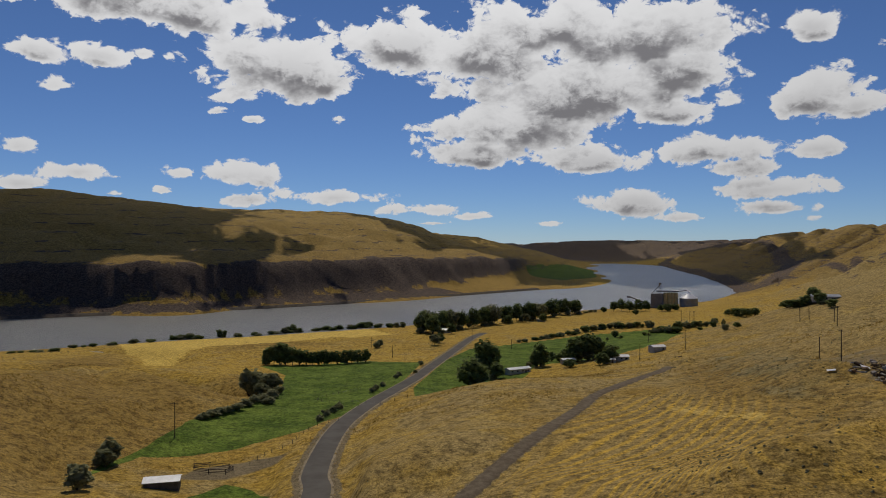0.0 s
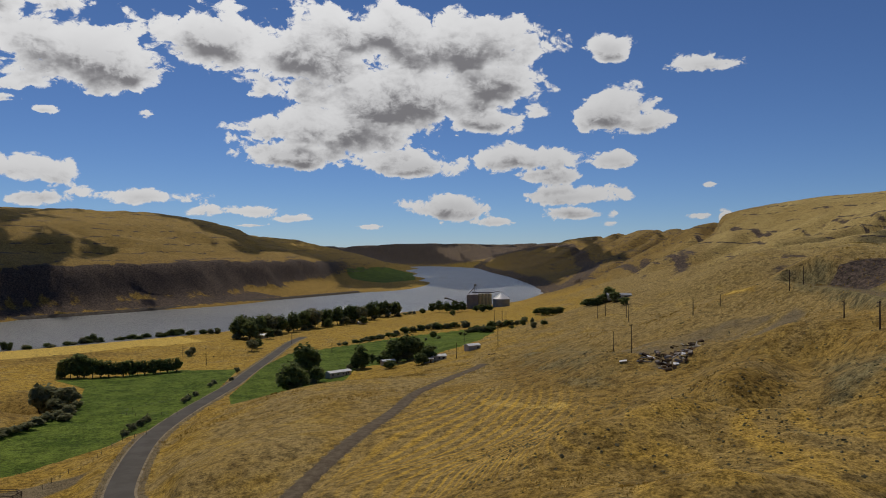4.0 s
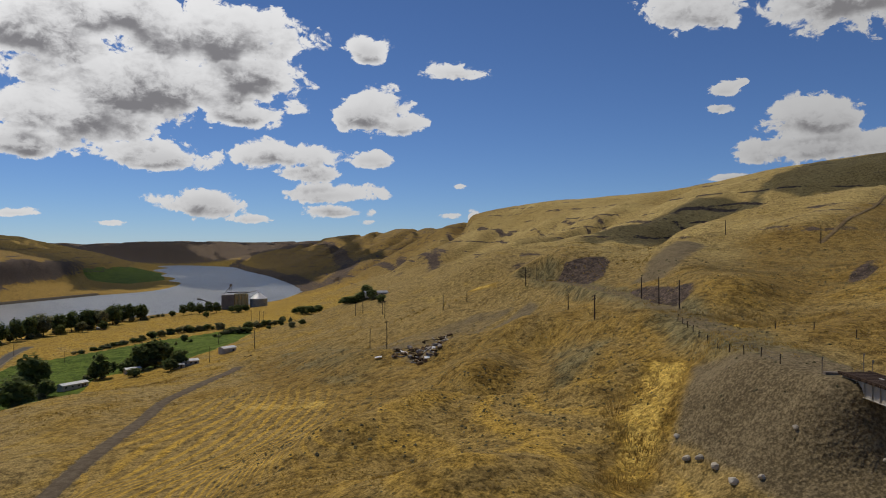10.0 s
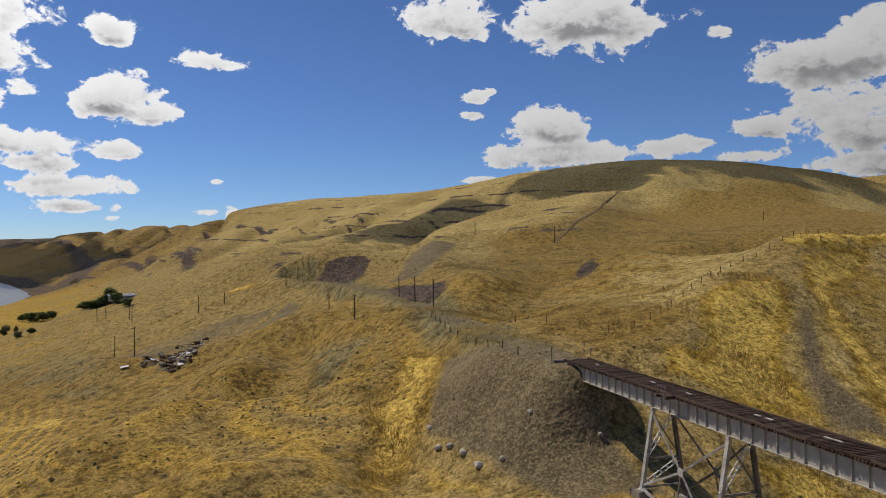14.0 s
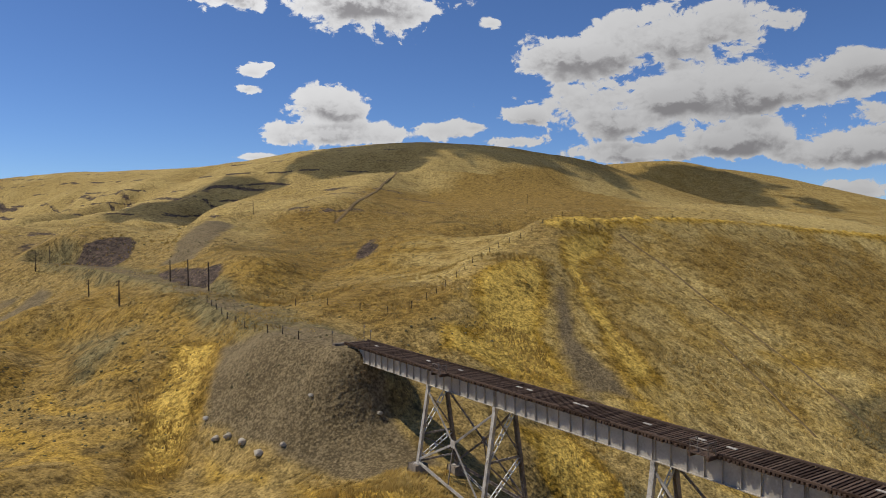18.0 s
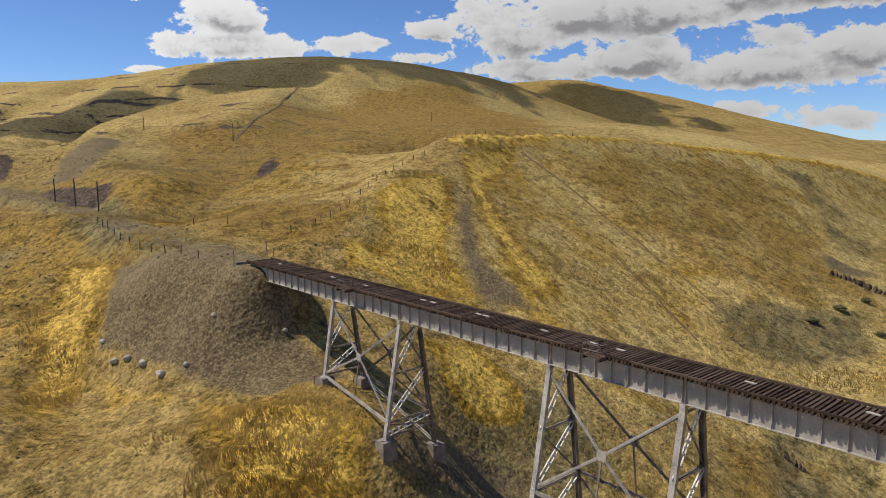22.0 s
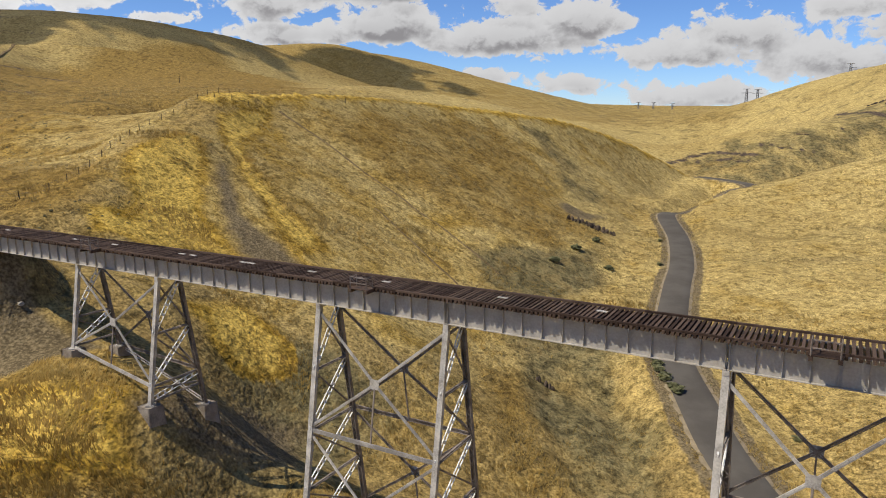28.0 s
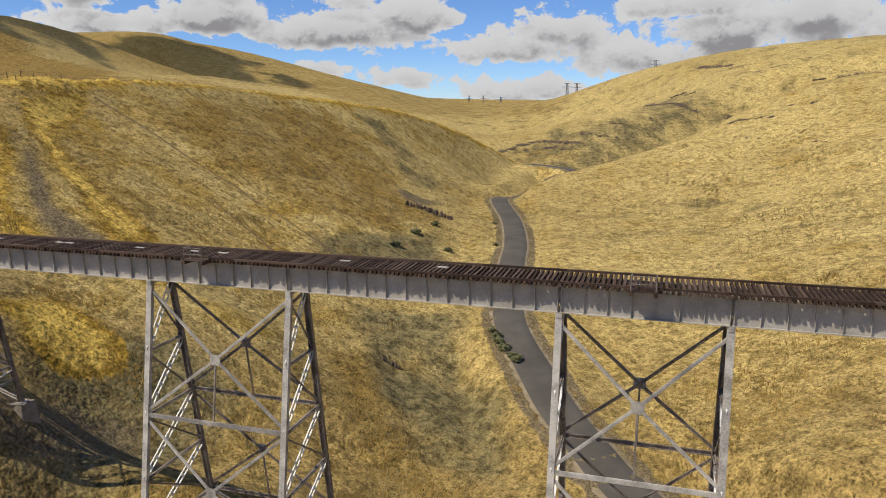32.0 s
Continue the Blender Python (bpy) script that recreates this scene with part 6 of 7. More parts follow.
for rows, kinds, where, group in (
        (SHORE_GROVE, ("cottonwood", "cottonwood", "cottonwood", "willow"), " by the river", "riverside grove"),
        (ELEVATOR_TREES, ("cottonwood", "dark_brush"), " near the grain elevator", "trees near the elevator"),
        (FARM_TREES, ("cottonwood", "cottonwood", "dark_brush"), " beside farm sheds", "farmstead trees"),
        (WINDBREAK, ("dark_brush", "cottonwood", "dark_brush"), " in a windbreak row", "windbreak"),
        (GULLY_BRUSH, ("grey_brush",), " along the field edge", "gully brush"),
        (ROADSIDE_BRUSH, ("grey_brush",), " beside the road", "roadside brush"),
        (STREAM_BRUSH, ("grey_brush", "dark_brush"), " along the stream", "stream brush"),
        (SHORE_BRUSH, ("dark_brush", "grey_brush", "dark_brush"), " on the river bank", "shore brush")):
    for k, (x, y, h, w) in enumerate(rows):
        kind = kinds[k % len(kinds)]
        if h < 7 and kind in ("cottonwood", "willow"):
            kind = "dark_brush"
        if h >= 13 and kind == "dark_brush" and rows is not WINDBREAK:
            kind = "cottonwood"
        plant(kind, x, y, h, w, where, group)
        q = random.Random(k * 7 + int(x))
        if rows is SHORE_GROVE and h > 12:
            for _ in range(2):
                plant("cottonwood" if q.random() < 0.7 else "willow", x + q.uniform(-10, 10), y + q.uniform(2, 24), h * q.uniform(0.6, 1.0), w * q.uniform(0.7, 1.0), where, group)
            plant("grey_brush", x + q.uniform(-8, 8), y - q.uniform(2, 8), h * 0.28, w * 0.5, where, group)
        elif rows in (STREAM_BRUSH, SHORE_BRUSH):
            for _ in range(2):
                plant(kinds[q.randrange(len(kinds))], x + q.uniform(-7, 7), y + q.uniform(-5, 5), h * q.uniform(0.5, 1.0), w * q.uniform(0.6, 1.1), where, group)
        elif rows is FARM_TREES and q.random() < 0.6:
            plant("grey_brush", x + q.uniform(-5, 5), y - q.uniform(0, 5), h * 0.35, w * 0.55, where, group)


# ---- poles and fences ----
def utility_pole(x, y, h, arms):
    z = gz1(x, y)
    pole = new("utility_pole")
    pole.matrix_basis = Matrix.Translation((x, y, z)) @ Matrix.Rotation(radians(25 + 7 * math.sin(x)), 4, "Z") @ Matrix.Rotation(0.02 * math.sin(y), 4, "Y")
    bm = bmesh.new()
    tube(bm, (0, 0, -0.6), (0, 0, h), 0.19, 0.13, 8)
    part("shaft", bm, POLE_WOOD, pole)
    for k in range(2 if arms else (1 if h > 9 else 0)):
        bm = bmesh.new()
        bar(bm, (-1.35, 0.16, h - 0.35 - 0.8 * k), (1.35, 0.16, h - 0.35 - 0.8 * k), 0.12, 0.14)
        arm = part("crossarm", bm, POLE_WOOD, pole)
        for q in (-1.2, -0.7, 0.7, 1.2):
            bm = bmesh.new()
            tube(bm, (q, 0.16, h - 0.28 - 0.8 * k), (q, 0.16, h - 0.08 - 0.8 * k), 0.05, 0.035, 6)
            part("insulator", bm, GLASS, arm)
    return tagged(pole, "weathered wooden utility pole " + ("with two crossarms" if arms else "standing in dry grass"), "pole", "line of utility poles")


for x, y, h, arms in POLES + CROSSARM_POLES + VALLEY_POLES:
    utility_pole(x, y, h, arms)


def fence(line, gap, height, label):
    pts = along([(x, y, 0) for x, y, *_ in line], gap)
    f = new("wire_fence")
    bm = bmesh.new()
    tube(bm, (0, 0, -0.3), (0, 0, height), 0.085, 0.075, 6)
    post_mesh = mesh_of("post", bm, POLE_WOOD)
    tops = []
    for k, (x, y, _) in enumerate(pts):
        z = gz1(x, y)
        p = part("post", post_mesh, None, f)
        p.matrix_basis = Matrix.Translation((x, y, z)) @ Matrix.Rotation(0.07 * math.sin(k * 2.1), 4, "X")
        tops.append(Vector((x, y, z)))
    for lift in (0.35, 0.7, 1.05):
        bm = bmesh.new()
        for a, b in zip(tops, tops[1:]):
            bar(bm, a + Vector((0, 0, lift * height / 1.2)), b + Vector((0, 0, lift * height / 1.2)), 0.012, 0.012)
        part("wire", bm, PYLON, f)
    return tagged(f, label, "fence", "wire fences")


fence(SPUR_FENCE, 4.5, 1.5, "wire fence on weathered posts along the grassy crest")
fence(SLOPE_FENCE, 5.5, 1.4, "wire fence on leaning posts crossing the slope")
fence(ROAD_FENCE, 4.0, 1.3, "wire fence on wooden posts beside the road")
fence(FIELD_FENCE, 6.0, 1.3, "wire fence on thin posts beside the green field")
fence([(88, 52), (97, 66), (108, 80), (122, 96)], 5.0, 1.3, "wire fence on leaning posts beside the old grade")


# ---- grain elevator ----
def grain_elevator(x, y):
    z = max(gz1(x, y), 1.0)
    top = new("grain_elevator")
    top.matrix_basis = Matrix.Translation((x, y, z)) @ Matrix.Rotation(radians(-17), 4, "Z")

    def cyl(bm, cx, cy, z0, z1, r1, r2, n=20):
        tube(bm, (cx, cy, z0), (cx, cy, z1), r1, r2, n)

    bm = bmesh.new()
    box(bm, (-19, 0, 9), (17, 14, 20))
    bmesh.ops.bevel(bm, geom=bm.edges[:], offset=0.4, segments=2, affect="EDGES")
    part("concrete_house", bm, SILO_GREY, top)
    for k in range(4):
        bm = bmesh.new()
        cyl(bm, -8.3 + k * 4.9, -2, -1, 20, 2.55, 2.55)
        cyl(bm, -8.3 + k * 4.9, -2, 20, 21.0, 2.65, 2.0)
        part("silo", bm, SILO_TAN, top, "tan round silo")
        bm = bmesh.new()
        cyl(bm, -8.3 + k * 4.9, 3.5, -1, 20, 2.55, 2.55)
        part("silo", bm, SILO_TAN, top, "tan round silo")
    bm = bmesh.new()
    bar(bm, (-20, -1, 22.5), (10, -1, 22.5), 2.2, 1.6)
    part("gallery", bm, SILO_GREY, top)
    bm = bmesh.new()
    cyl(bm, 23, 0, -1, 13.5, 12.2, 12.2, 36)
    for k in range(6):
        cyl(bm, 23, 0, 1.6 + k * 2.1, 1.75 + k * 2.1, 12.3, 12.3, 36)
    steel_bin = part("steel_bin", bm, SILO_STEEL, top, "corrugated galvanised grain bin")
    bm = bmesh.new()
    cyl(bm, 23, 0, 13.5, 21.5, 12.6, 1.4, 36)
    cyl(bm, 23, 0, 21.5, 22.6, 1.4, 1.4, 12)
    part("bin_roof", bm, ROOF_WHITE, steel_bin)
    bm = bmesh.new()
    for dx in (-1.3, 1.3):
        for dy in (-1.3, 1.3):
            bar(bm, (-15 + dx, dy, 19), (-15 + dx, dy, 33), 0.35, 0.35)
    for k in range(5):
        for dy in (-1.3, 1.3):
            bar(bm, (-16.3, dy, 19 + k * 2.8), (-13.7, dy, 21.8 + k * 2.8), 0.2, 0.2)
    box(bm, (-15, 0, 33), (3.4, 3.4, 2.6))
    part("elevator_leg", bm, RUSTY_SHADED, top)
    bm = bmesh.new()
    bar(bm, (-15, 0, 31), (-25, 0, 20), 0.8, 0.8)
    part("spout", bm, RUSTY_SHADED, top)
    bm = bmesh.new()
    bar(bm, (9, -1, 22.0), (21, 0, 24.5), 0.7, 0.7)
    part("spout", bm, RUSTY_SHADED, top)
    bm = bmesh.new()
    bar(bm, (-27, 0, 3), (-55, 4, 13), 1.6, 1.4)
    bar(bm, (-55, 4, 13), (-60, 4, 13.5), 2.2, 2.4)
    for q in (0.35, 0.7):
        bar(bm, (-27 - 28 * q, 4 * q, -1), (-27 - 28 * q, 4 * q, 3 + 10 * q), 0.4, 0.4)
    part("conveyor", bm, RUSTY_SHADED, top)
    tagged(top, "riverside grain elevator with tan silos and a steel bin", "grain elevator")


grain_elevator(318, 1010)


# ---- buildings ----
def shed(x, y, turn, length, width, wall, rise, wall_mat, roof_mat, name, label, windows=0):
    z = gz1(x, y)
    b = new(name)
    b.matrix_basis = Matrix.Translation((x, y, z)) @ Matrix.Rotation(radians(turn), 4, "Z")
    bm = bmesh.new()
    l, w = length / 2, width / 2
    v = [bm.verts.new(p) for p in ((-l, -w, -0.8), (l, -w, -0.8), (l, w, -0.8), (-l, w, -0.8), (-l, -w, wall), (l, -w, wall), (l, w, wall), (-l, w, wall), (-l, 0, wall + rise), (l, 0, wall + rise))]
    for q in ((0, 1, 5, 4), (2, 3, 7, 6), (1, 2, 6, 9, 5), (3, 0, 4, 8, 7), (3, 2, 1, 0)):
        bm.faces.new([v[k] for k in q])
    part("wall", bm, wall_mat, b)
    pitch = math.hypot(w + 0.4, rise * (w + 0.4) / w)
    for sgn in (-1, 1):
        bm = bmesh.new()
        bar(bm, (-l - 0.4, sgn * (w + 0.4) / 2, wall + rise * (1 - (w + 0.4) / (2 * w)) + 0.08), (l + 0.4, sgn * (w + 0.4) / 2, wall + rise * (1 - (w + 0.4) / (2 * w)) + 0.08),
            pitch, 0.12, (0, sgn * rise, w))
        roof = part("roof", bm, roof_mat, b)
        bm = bmesh.new()
        for k in range(int(length / 1.2) + 1):
            q = -l + 0.1 + k * 1.2
            bar(bm, (q, 0.05 * sgn, wall + rise + 0.16), (q, sgn * (w + 0.38), wall - 0.4 * rise / w + 0.16), 0.07, 0.06)
        part("seam", bm, roof_mat, roof)
    for k in range(windows):
        q = -l + length * (k + 0.5) / windows
        bm = bmesh.new()
        box(bm, (q, -w - 0.03, wall * 0.6), (1.2, 0.1, 1.0))
        win = part("window", bm, WALL_PALE, b)
        bm = bmesh.new()
        box(bm, (q, -w - 0.07, wall * 0.6), (1.0, 0.06, 0.8))
        part("pane", bm, GLASS, win)
    bm = bmesh.new()
    box(bm, (l * 0.55, -w - 0.04, 1.0), (1.0, 0.1, 2.0))
    part("door", bm, WALL_DARK, b)
    return tagged(b, label, "building")


shed(-73, 188, 14, 8.5, 5.0, 2.3, 0.7, WALL_DARK, ROOF_WHITE, "shed", "small dark shed with a white metal roof", 0)
shed(42, 408, 28, 14, 5.0, 2.7, 0.7, WALL_PALE, ROOF_WHITE, "barn", "long low shed with a white roof", 4)
shed(74, 430, 12, 8, 4, 2.5, 0.6, WALL_PALE, ROOF_WHITE, "trailer_home", "pale trailer home under trees", 3)
shed(100, 410, 8, 9, 5, 2.6, 0.8, WALL_PALE, ROOF_WHITE, "house", "small pale house among farm trees", 3)
shed(93, 404, -20, 6, 4, 2.3, 0.5, WALL_PALE, ROOF_GREY, "outbuilding", "low pale outbuilding near the farmhouse", 1)
shed(124, 420, 20, 8.5, 5, 2.8, 0.8, WALL_PALE, ROOF_WHITE, "machine_shed", "white-roofed machine shed at the field edge", 0)
shed(236, 448, -12, 16, 7, 2.8, 1.1, WALL_PALE, ROOF_GREY, "hillside_house", "low hillside house with a grey roof", 5)
shed(3, 693, 10, 8, 6, 3, 1.2, WALL_PALE, ROOF_WHITE, "cottage", "pale cottage beside the river grove", 2)
shed(112, 828, 10, 9, 4, 2.6, 0.6, WALL_PALE, ROOF_WHITE, "camp_trailer", "pale trailer under the river grove", 3)


def corral(x, y):
    c = new("corral")
    c.matrix_basis = Matrix.Translation((x, y, 0))
    ring = [(-7, 4), (-3, 6), (3, 5), (5, 2), (4, -2), (-1, -1.5), (-6, 0)]
    for (ax, ay), (bx, by) in zip(ring, ring[1:]):
        za, zb = gz1(x + ax, y + ay), gz1(x + bx, y + by)
        bm = bmesh.new()
        bar(bm, (ax, ay, za - 0.4), (ax, ay, za + 1.6), 0.18, 0.18, (1, 0, 0))
        part("post", bm, POLE_WOOD, c)
        for lift in (0.5, 0.95, 1.4):
            bm = bmesh.new()
            bar(bm, (ax, ay, za + lift), (bx, by, zb + lift), 0.05, 0.16)
            part("rail", bm, POLE_WOOD, c)
    return tagged(c, "weathered board corral beside the small shed", "corral")


corral(-66, 208)


# ---- scrap on the gravel bench ----
def scrap_heap(x, y, spread, count, seed, label):
    rng = random.Random(seed)
    heap = new("scrap_heap")
    heap.matrix_basis = Matrix.Translation((x, y, 0))
    for k in range(count):
        px, py = rng.gauss(0, spread), rng.gauss(0, spread * 0.55)
        z = gz1(x + px, y + py)
        bm = bmesh.new()
        pick = rng.random()
        m = Matrix.Translation((px, py, z + 0.3)) @ Euler((rng.uniform(-0.3, 0.3), rng.uniform(-0.3, 0.3), rng.uniform(0, 3.14))).to_matrix().to_4x4()
        if pick < 0.45:
            box(bm, (0, 0, 0.1), (rng.uniform(1.5, 4.5), rng.uniform(0.2, 0.4), rng.uniform(0.2, 0.35)), m)
            name, mat = "beam", SCRAP if pick > 0.18 else PALE_WOOD
        elif pick < 0.75:
            box(bm, (0, 0, 0.35), (rng.uniform(1.0, 2.4), rng.uniform(0.8, 1.3), rng.uniform(0.5, 0.9)), m)
            bmesh.ops.bevel(bm, geom=bm.edges[:], offset=0.15, segments=1, affect="EDGES")
            name, mat = "body_shell", SCRAP if pick > 0.5 else RUSTY_SHADED
        elif pick < 0.9:
            bmesh.ops.create_cone(bm, cap_ends=True, segments=10, radius1=0.6, radius2=0.6, depth=1.8, matrix=m @ Matrix.Rotation(1.57, 4, "Y"))
            name, mat = "drum", SCRAP
        else:
            box(bm, (0, 0, 0.2), (rng.uniform(1.5, 2.5), rng.uniform(1, 1.5), 0.1), m)
            name, mat = "sheet", ROOF_WHITE
        part(name, bm, mat, heap)
    return tagged(heap, label, "scrap", "scrap heaps")


scrap_heap(117, 190, 6.0, 44, 3, "heap of rusted scrap, beams and pale sheets")
scrap_heap(111, 177, 3.0, 20, 5, "heap of dark rusted scrap on gravel")
scrap_heap(127, 194, 2.2, 9, 8, "rusted machine frame and beams on gravel")
scrap_heap(150, 228, 4.0, 14, 9, "scattered scrap and white drums on gravel")


# ---- rocks ----
def rock_mesh(seed, sharp=0.35):
    rng = random.Random(seed)
    bm = bmesh.new()
    bmesh.ops.create_icosphere(bm, subdivisions=2, radius=0.5)
    for v in bm.verts:
        q = noise.noise(v.co * 2.2 + Vector((seed * 3.1, 0, 0)))
        v.co *= 1.0 + sharp * q
        v.co.z = max(v.co.z, -0.35)
        v.co = Vector((round(v.co.x * 5) / 5 * 0.5 + v.co.x * 0.5, round(v.co.y * 5) / 5 * 0.5 + v.co.y * 0.5, v.co.z))
    return mesh_of("rock", bm, BASALT)


ROCKS = [rock_mesh(k) for k in range(5)]
rng = random.Random(12)
for rows, label, cat, group, n in ((LEDGE_ROCKS, "dark basalt ledge breaking out of the slope", "rock outcrop", "basalt ledges", 7),
                                   (HEAD_ROCKS, "low dark rock outcrop in dry grass", "rock outcrop", "rock outcrops", 5)):
    for x, y, h, w in rows:
        crop = new("rock_outcrop")
        crop.matrix_basis = Matrix.Translation((x, y, 0))
        dx, dy = -y / math.hypot(x, y), x / math.hypot(x, y)
        for k in range(n):
            q = (k / (n - 1) - 0.5) * w + rng.uniform(-0.5, 0.5)
            px, py = dx * q, dy * q
            s = h * rng.uniform(0.5, 1.0)
            r = part("rock", rng.choice(ROCKS), None, crop)
            r.matrix_basis = Matrix.Translation((px, py, gz1(x + px, y + py) + s * 0.12)) @ Matrix.Rotation(rng.uniform(0, 6.3), 4, "Z") @ Matrix.Diagonal((w / n * 1.7, w / n * 1.3, s, 1))
        tagged(crop, label, cat, group)
for x, y, h, w in BOULDERS:
    b = new("boulder", ROCKS[int(x) % 5].copy())
    b.data.materials[0] = PALE_STONE
    b.matrix_basis = Matrix.Translation((x, y, gz1(x, y) + h * 0.2)) @ Matrix.Rotation(x, 4, "Z") @ Matrix.Diagonal((h * 1.1, h * 1.0, h * 0.9, 1))
    tagged(b, "pale rounded boulder at the foot of the embankment", "boulder", "boulders")


# ---- transmission pylons on the skyline ----
def pylon(x, y, top):
    z = gz1(x, y) - 1
    h = max(top - z, 20)
    p = new("transmission_pylon")
    p.matrix_basis = Matrix.Translation((x, y, z)) @ Matrix.Rotation(radians(50), 4, "Z")
    w = 5.0
    levels = [(0, w), (h - 24, 2.6), (h - 12, 1.8), (h, 1.6)]
    for sx in (-1, 1):
        for sy in (-1, 1):
            bm = bmesh.new()
            for (z0, w0), (z1, w1) in zip(levels, levels[1:]):
                bar(bm, (sx * w0, sy * w0, z0), (sx * w1, sy * w1, z1), 0.55, 0.55)
            part("leg", bm, PYLON, p)
    bm = bmesh.new()
    for k in range(8):
        z0 = h - 30 + k * 3.6
        a = 2.8 - k * 0.14
        for sy in (-1, 1):
            bar(bm, (-a, sy * a, z0), (a, sy * a, z0 + 3.6), 0.35, 0.35)
            bar(bm, (a, sy * a, z0), (-a, sy * a, z0 + 3.6), 0.35, 0.35)
    part("bracing", bm, PYLON, p)
    for q, reach in ((1.0, 7.0), (9.0, 11.0)):
        bm = bmesh.new()
        bar(bm, (-reach, 0, h - q), (reach, 0, h - q), 0.6, 0.9)
        part("crossarm", bm, PYLON, p)
    return tagged(p, "distant steel lattice transmission pylon on the ridge", "pylon", "transmission pylons")


for x, y, top in PYLONS:
    pylon(x, y, top)


# ---- grass and sagebrush ----
def scatter(seed, count, r0, r1, a0, a1, power=1.0):
    rg = np.random.default_rng(seed)
    r = r0 * (r1 / r0) ** (rg.random(count) ** power)
    a = np.radians(rg.uniform(a0, a1, count))
    return r * np.sin(a), r * np.cos(a), rg


def clear_of_ways(x, y, pad=0.0):
    ok = np.ones(len(x), bool)
    for line, half in ((ROAD_LINE, 4.0), (TRACK_LINE, 2.2)):
        ok &= near_line(x, y, line)[0] > half + pad
    for poly in (FIELD_WEST, FIELD_EAST, YARD_GRASS, FARM_YARD):
        ok &= inside(x, y, poly, 1.0) < 0.5
    return ok


def grass(name, seed, count, r0, r1, a0, a1, material, tall, thin, blades, patch, cut):
    """Tufts of blades combed over by the wind, thick in some patches and missing in others."""
    x, y, rg = scatter(seed, count, r0, r1, a0, a1)
    keep = clear_of_ways(x, y) & (fbm(x / 13, y / 13, patch, 3) + 0.22 * rg.normal(size=count) > cut) & (inside(x, y, EMBANKMENT, 4) < 0.4) & (inside(x, y, SPUR_SCAR, 4) < 0.4)
    rich = np.zeros(count)
    for poly in GOLD_PATCHES:
        rich = np.maximum(rich, inside(x, y, poly, 5.0))
    for poly in SCREE:
        keep &= inside(x, y, poly, 4.0) < 0.4
    for poly in THIN_GROUND:
        keep &= (rich > 0.3) | (inside(x, y, poly, 6.0) < 0.5) | (rg.uniform(size=count) < 0.25)
    keep &= (rich > 0.3) | (rg.uniform(size=count) < 0.5) | (np.hypot(x, y) > 220)
    x, y = x[keep], y[keep]
    z, n = ground_z(x, y), len(x)
    r = np.hypot(x, y)
    h = tall * rg.uniform(0.5, 1.25, n) * np.clip(r / 150, 0.85, 2.2)
    verts = np.empty((n, blades, 3, 3), np.float32)
    comb = 0.9 + 2.6 * fbm(x / 9, y / 9, patch + 5, 2)
    flat = np.clip(0.9 + 0.9 * fbm(x / 17, y / 17, patch + 9, 2), 0.35, 1.6)
    for k in range(blades):
        t = rg.uniform(0, 6.28, n)
        w = h * thin * rg.uniform(0.6, 1.4, n)
        lx = np.cos(comb) * h * 0.8 * flat + np.cos(t) * h * 0.25
        ly = np.sin(comb) * h * 0.8 * flat + np.sin(t) * h * 0.25
        ox, oy = rg.normal(size=n) * h * 0.28, rg.normal(size=n) * h * 0.28
        verts[:, k, 0] = np.stack([x + ox - np.sin(comb) * w, y + oy + np.cos(comb) * w, z - 0.06], -1)
        verts[:, k, 1] = np.stack([x + ox + np.sin(comb) * w, y + oy - np.cos(comb) * w, z - 0.06], -1)
        verts[:, k, 2] = np.stack([x + ox + lx, y + oy + ly, z + h * np.clip(1.15 - 0.6 * flat, 0.15, 1.0)], -1)
    me = mesh_from(name, verts.reshape(-1, 3), np.arange(n * blades * 3).reshape(-1, 3), material)
    return new(name, me)


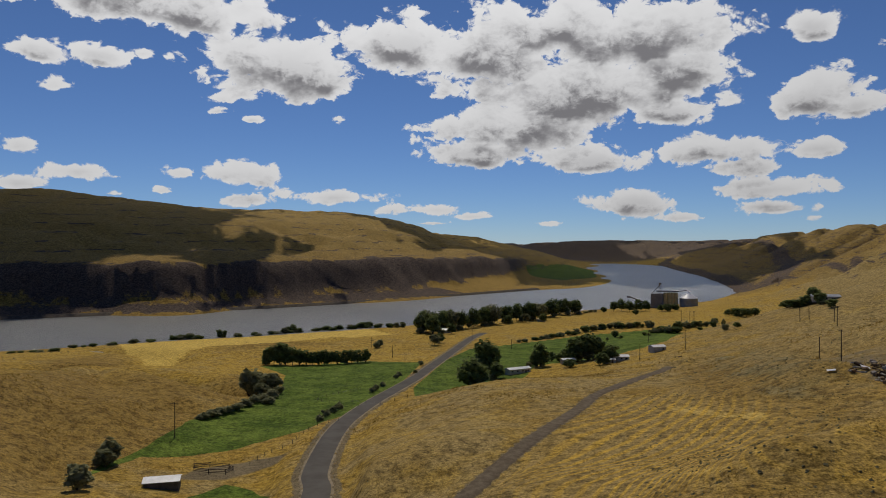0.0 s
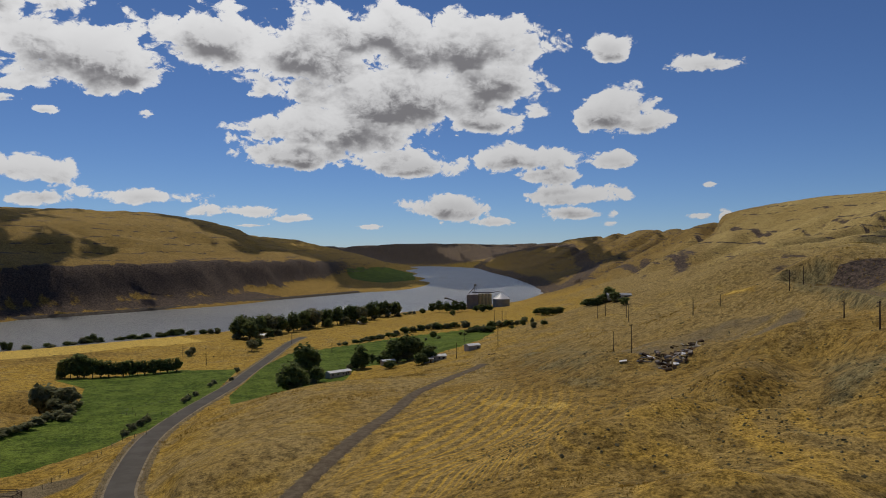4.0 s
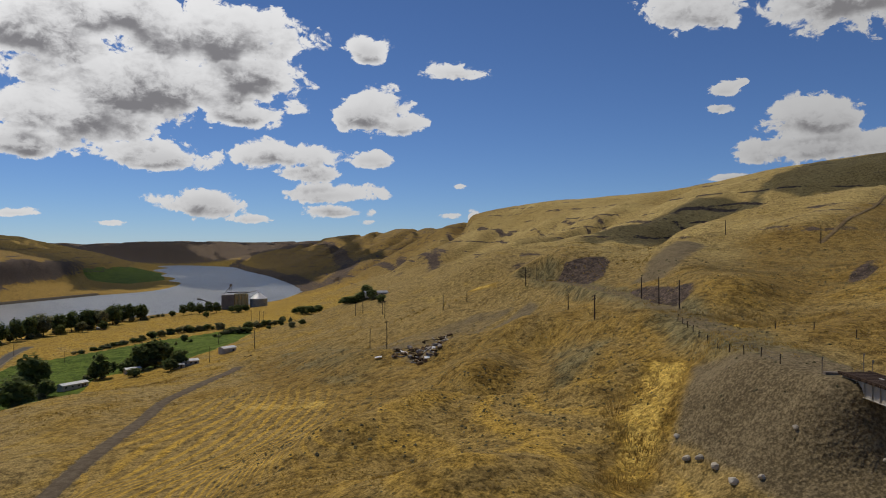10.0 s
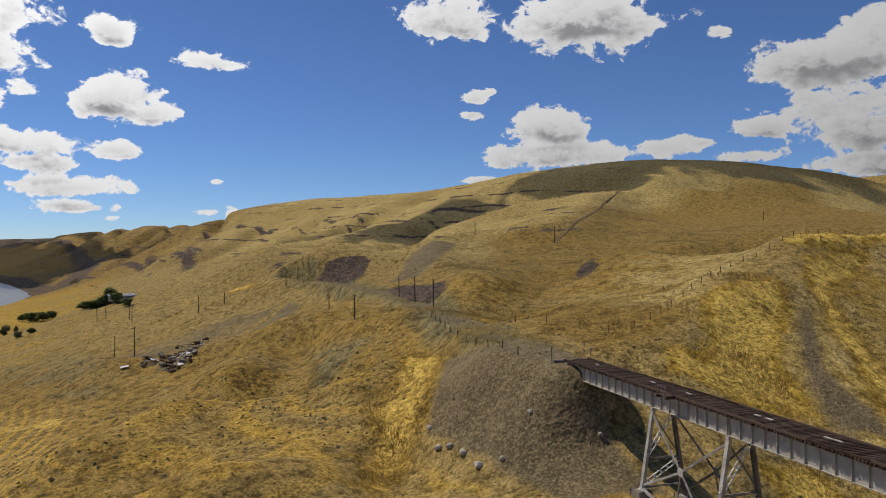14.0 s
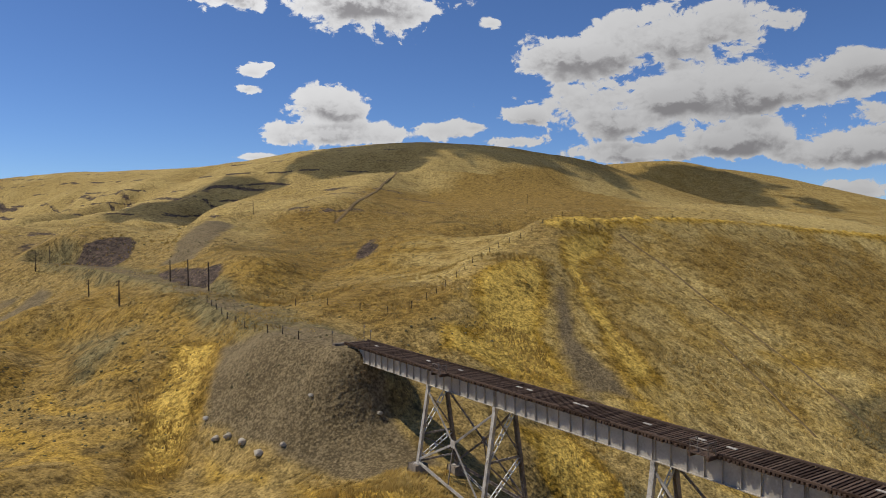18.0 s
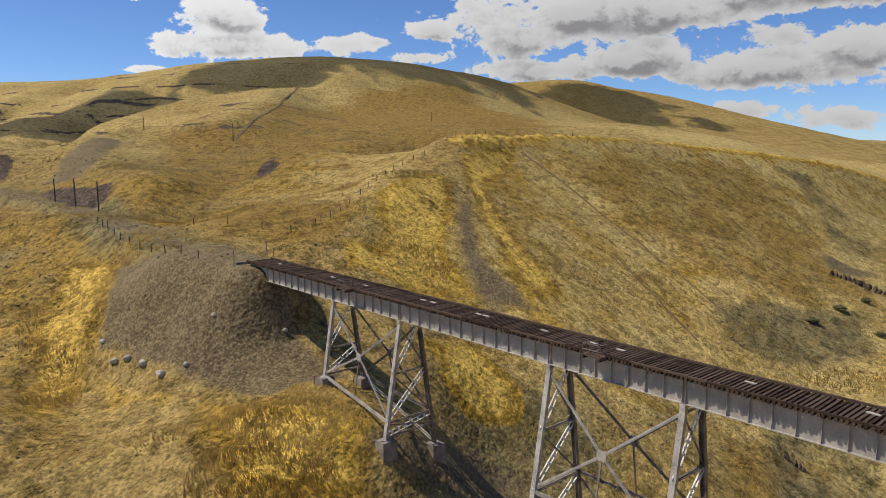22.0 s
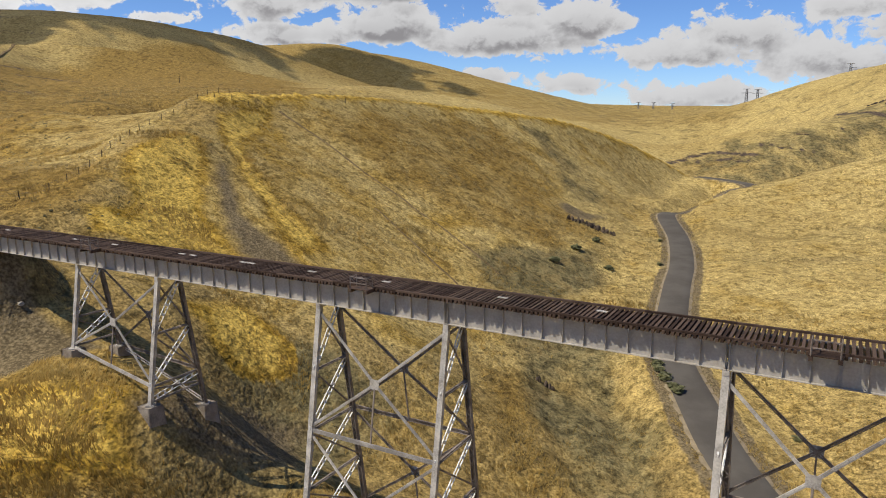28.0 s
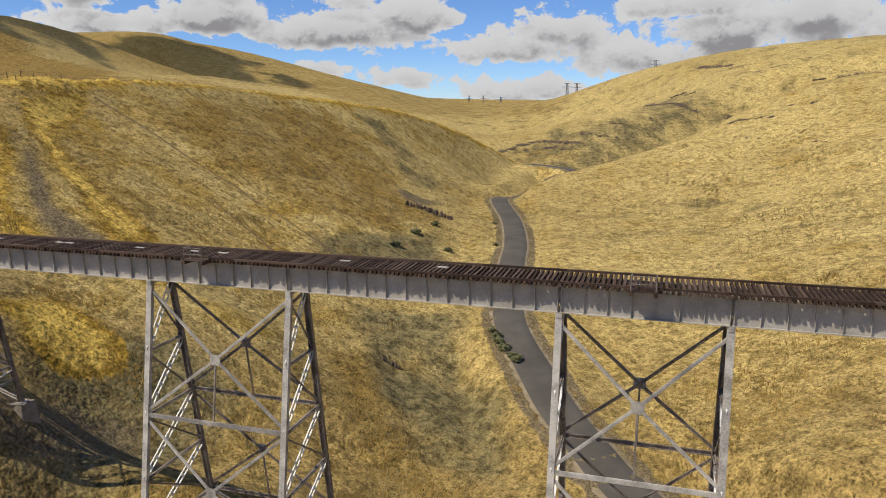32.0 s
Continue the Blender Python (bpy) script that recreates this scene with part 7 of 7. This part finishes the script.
tagged(grass("dry_grass", 5, 130000, 56, 175, 46, 152, STRAW, 0.75, 0.075, 4, 81, 0.02), "golden dry bunchgrass combed over by wind", "grass", "", "stuff")
tagged(grass("slope_grass", 8, 170000, 150, 420, 46, 152, STRAW_PALE, 0.34, 0.13, 2, 81, -0.5), "bleached dry bunchgrass on the far slopes", "grass", "", "stuff")
tagged(grass("valley_grass", 6, 90000, 78, 430, -40, 50, STRAW_DEEP, 0.34, 0.13, 3, 83, -0.02), "golden dry bunchgrass on the valley sides", "grass", "", "stuff")
tagged(grass("bleached_grass", 7, 90000, 60, 320, 92, 152, STRAW_PALE, 0.45, 0.10, 3, 85, -0.1), "bleached dry grass in the side canyon", "grass", "", "stuff")


def brush(name, seed, count, r0, r1, a0, a1, material, size, patch, cut):
    """Low many-sided clumps."""
    x, y, rg = scatter(seed, count, r0, r1, a0, a1, 0.8)
    keep = clear_of_ways(x, y, 0.6) & (fbm(x / 30, y / 30, patch, 3) + 0.5 * rg.normal(size=count) > cut) & (broad_height(x, y) > 6)
    x, y = x[keep], y[keep]
    n, z = len(x), ground_z(x, y)
    s = size * rg.uniform(0.5, 1.5, n) * np.clip(np.hypot(x, y) / 260, 0.8, 2.6)
    dirs = np.array([(1, 0, 0.15), (0.31, 0.95, 0.2), (-0.81, 0.59, 0.1), (-0.81, -0.59, 0.2), (0.31, -0.95, 0.1), (0.55, 0.3, 0.75), (-0.5, 0.4, 0.8), (0.0, -0.55, 0.72), (0, 0, 0.95)])
    faces = np.array([(0, 1, 5), (1, 2, 6), (2, 3, 6), (3, 4, 7), (4, 0, 7), (0, 5, 7), (1, 6, 5), (3, 7, 6), (5, 6, 8), (6, 7, 8), (7, 5, 8)])
    t = rg.uniform(0, 6.28, n)
    d = dirs[None] * rg.uniform(0.65, 1.35, (n, 9, 1))
    vx = d[..., 0] * np.cos(t)[:, None] - d[..., 1] * np.sin(t)[:, None]
    vy = d[..., 0] * np.sin(t)[:, None] + d[..., 1] * np.cos(t)[:, None]
    v = np.stack([x[:, None] + vx * s[:, None], y[:, None] + vy * s[:, None], z[:, None] + d[..., 2] * s[:, None] * 0.9 - 0.1], -1)
    f = (np.arange(n)[:, None, None] * 9 + faces[None]).reshape(-1, 3)
    return new(name, mesh_from(name, v.reshape(-1, 3), f, material))


tagged(brush("sagebrush", 15, 34000, 70, 700, -38, 150, LEAF_SAGE, 0.20, 91, 0.45), "scattered grey-green sagebrush clumps", "sagebrush", "", "stuff")
tagged(brush("bench_sagebrush", 16, 9000, 100, 330, 15, 75, LEAF_SAGE, 0.30, 93, 0.15), "dense grey-green sagebrush on the railway bench", "sagebrush", "", "stuff")
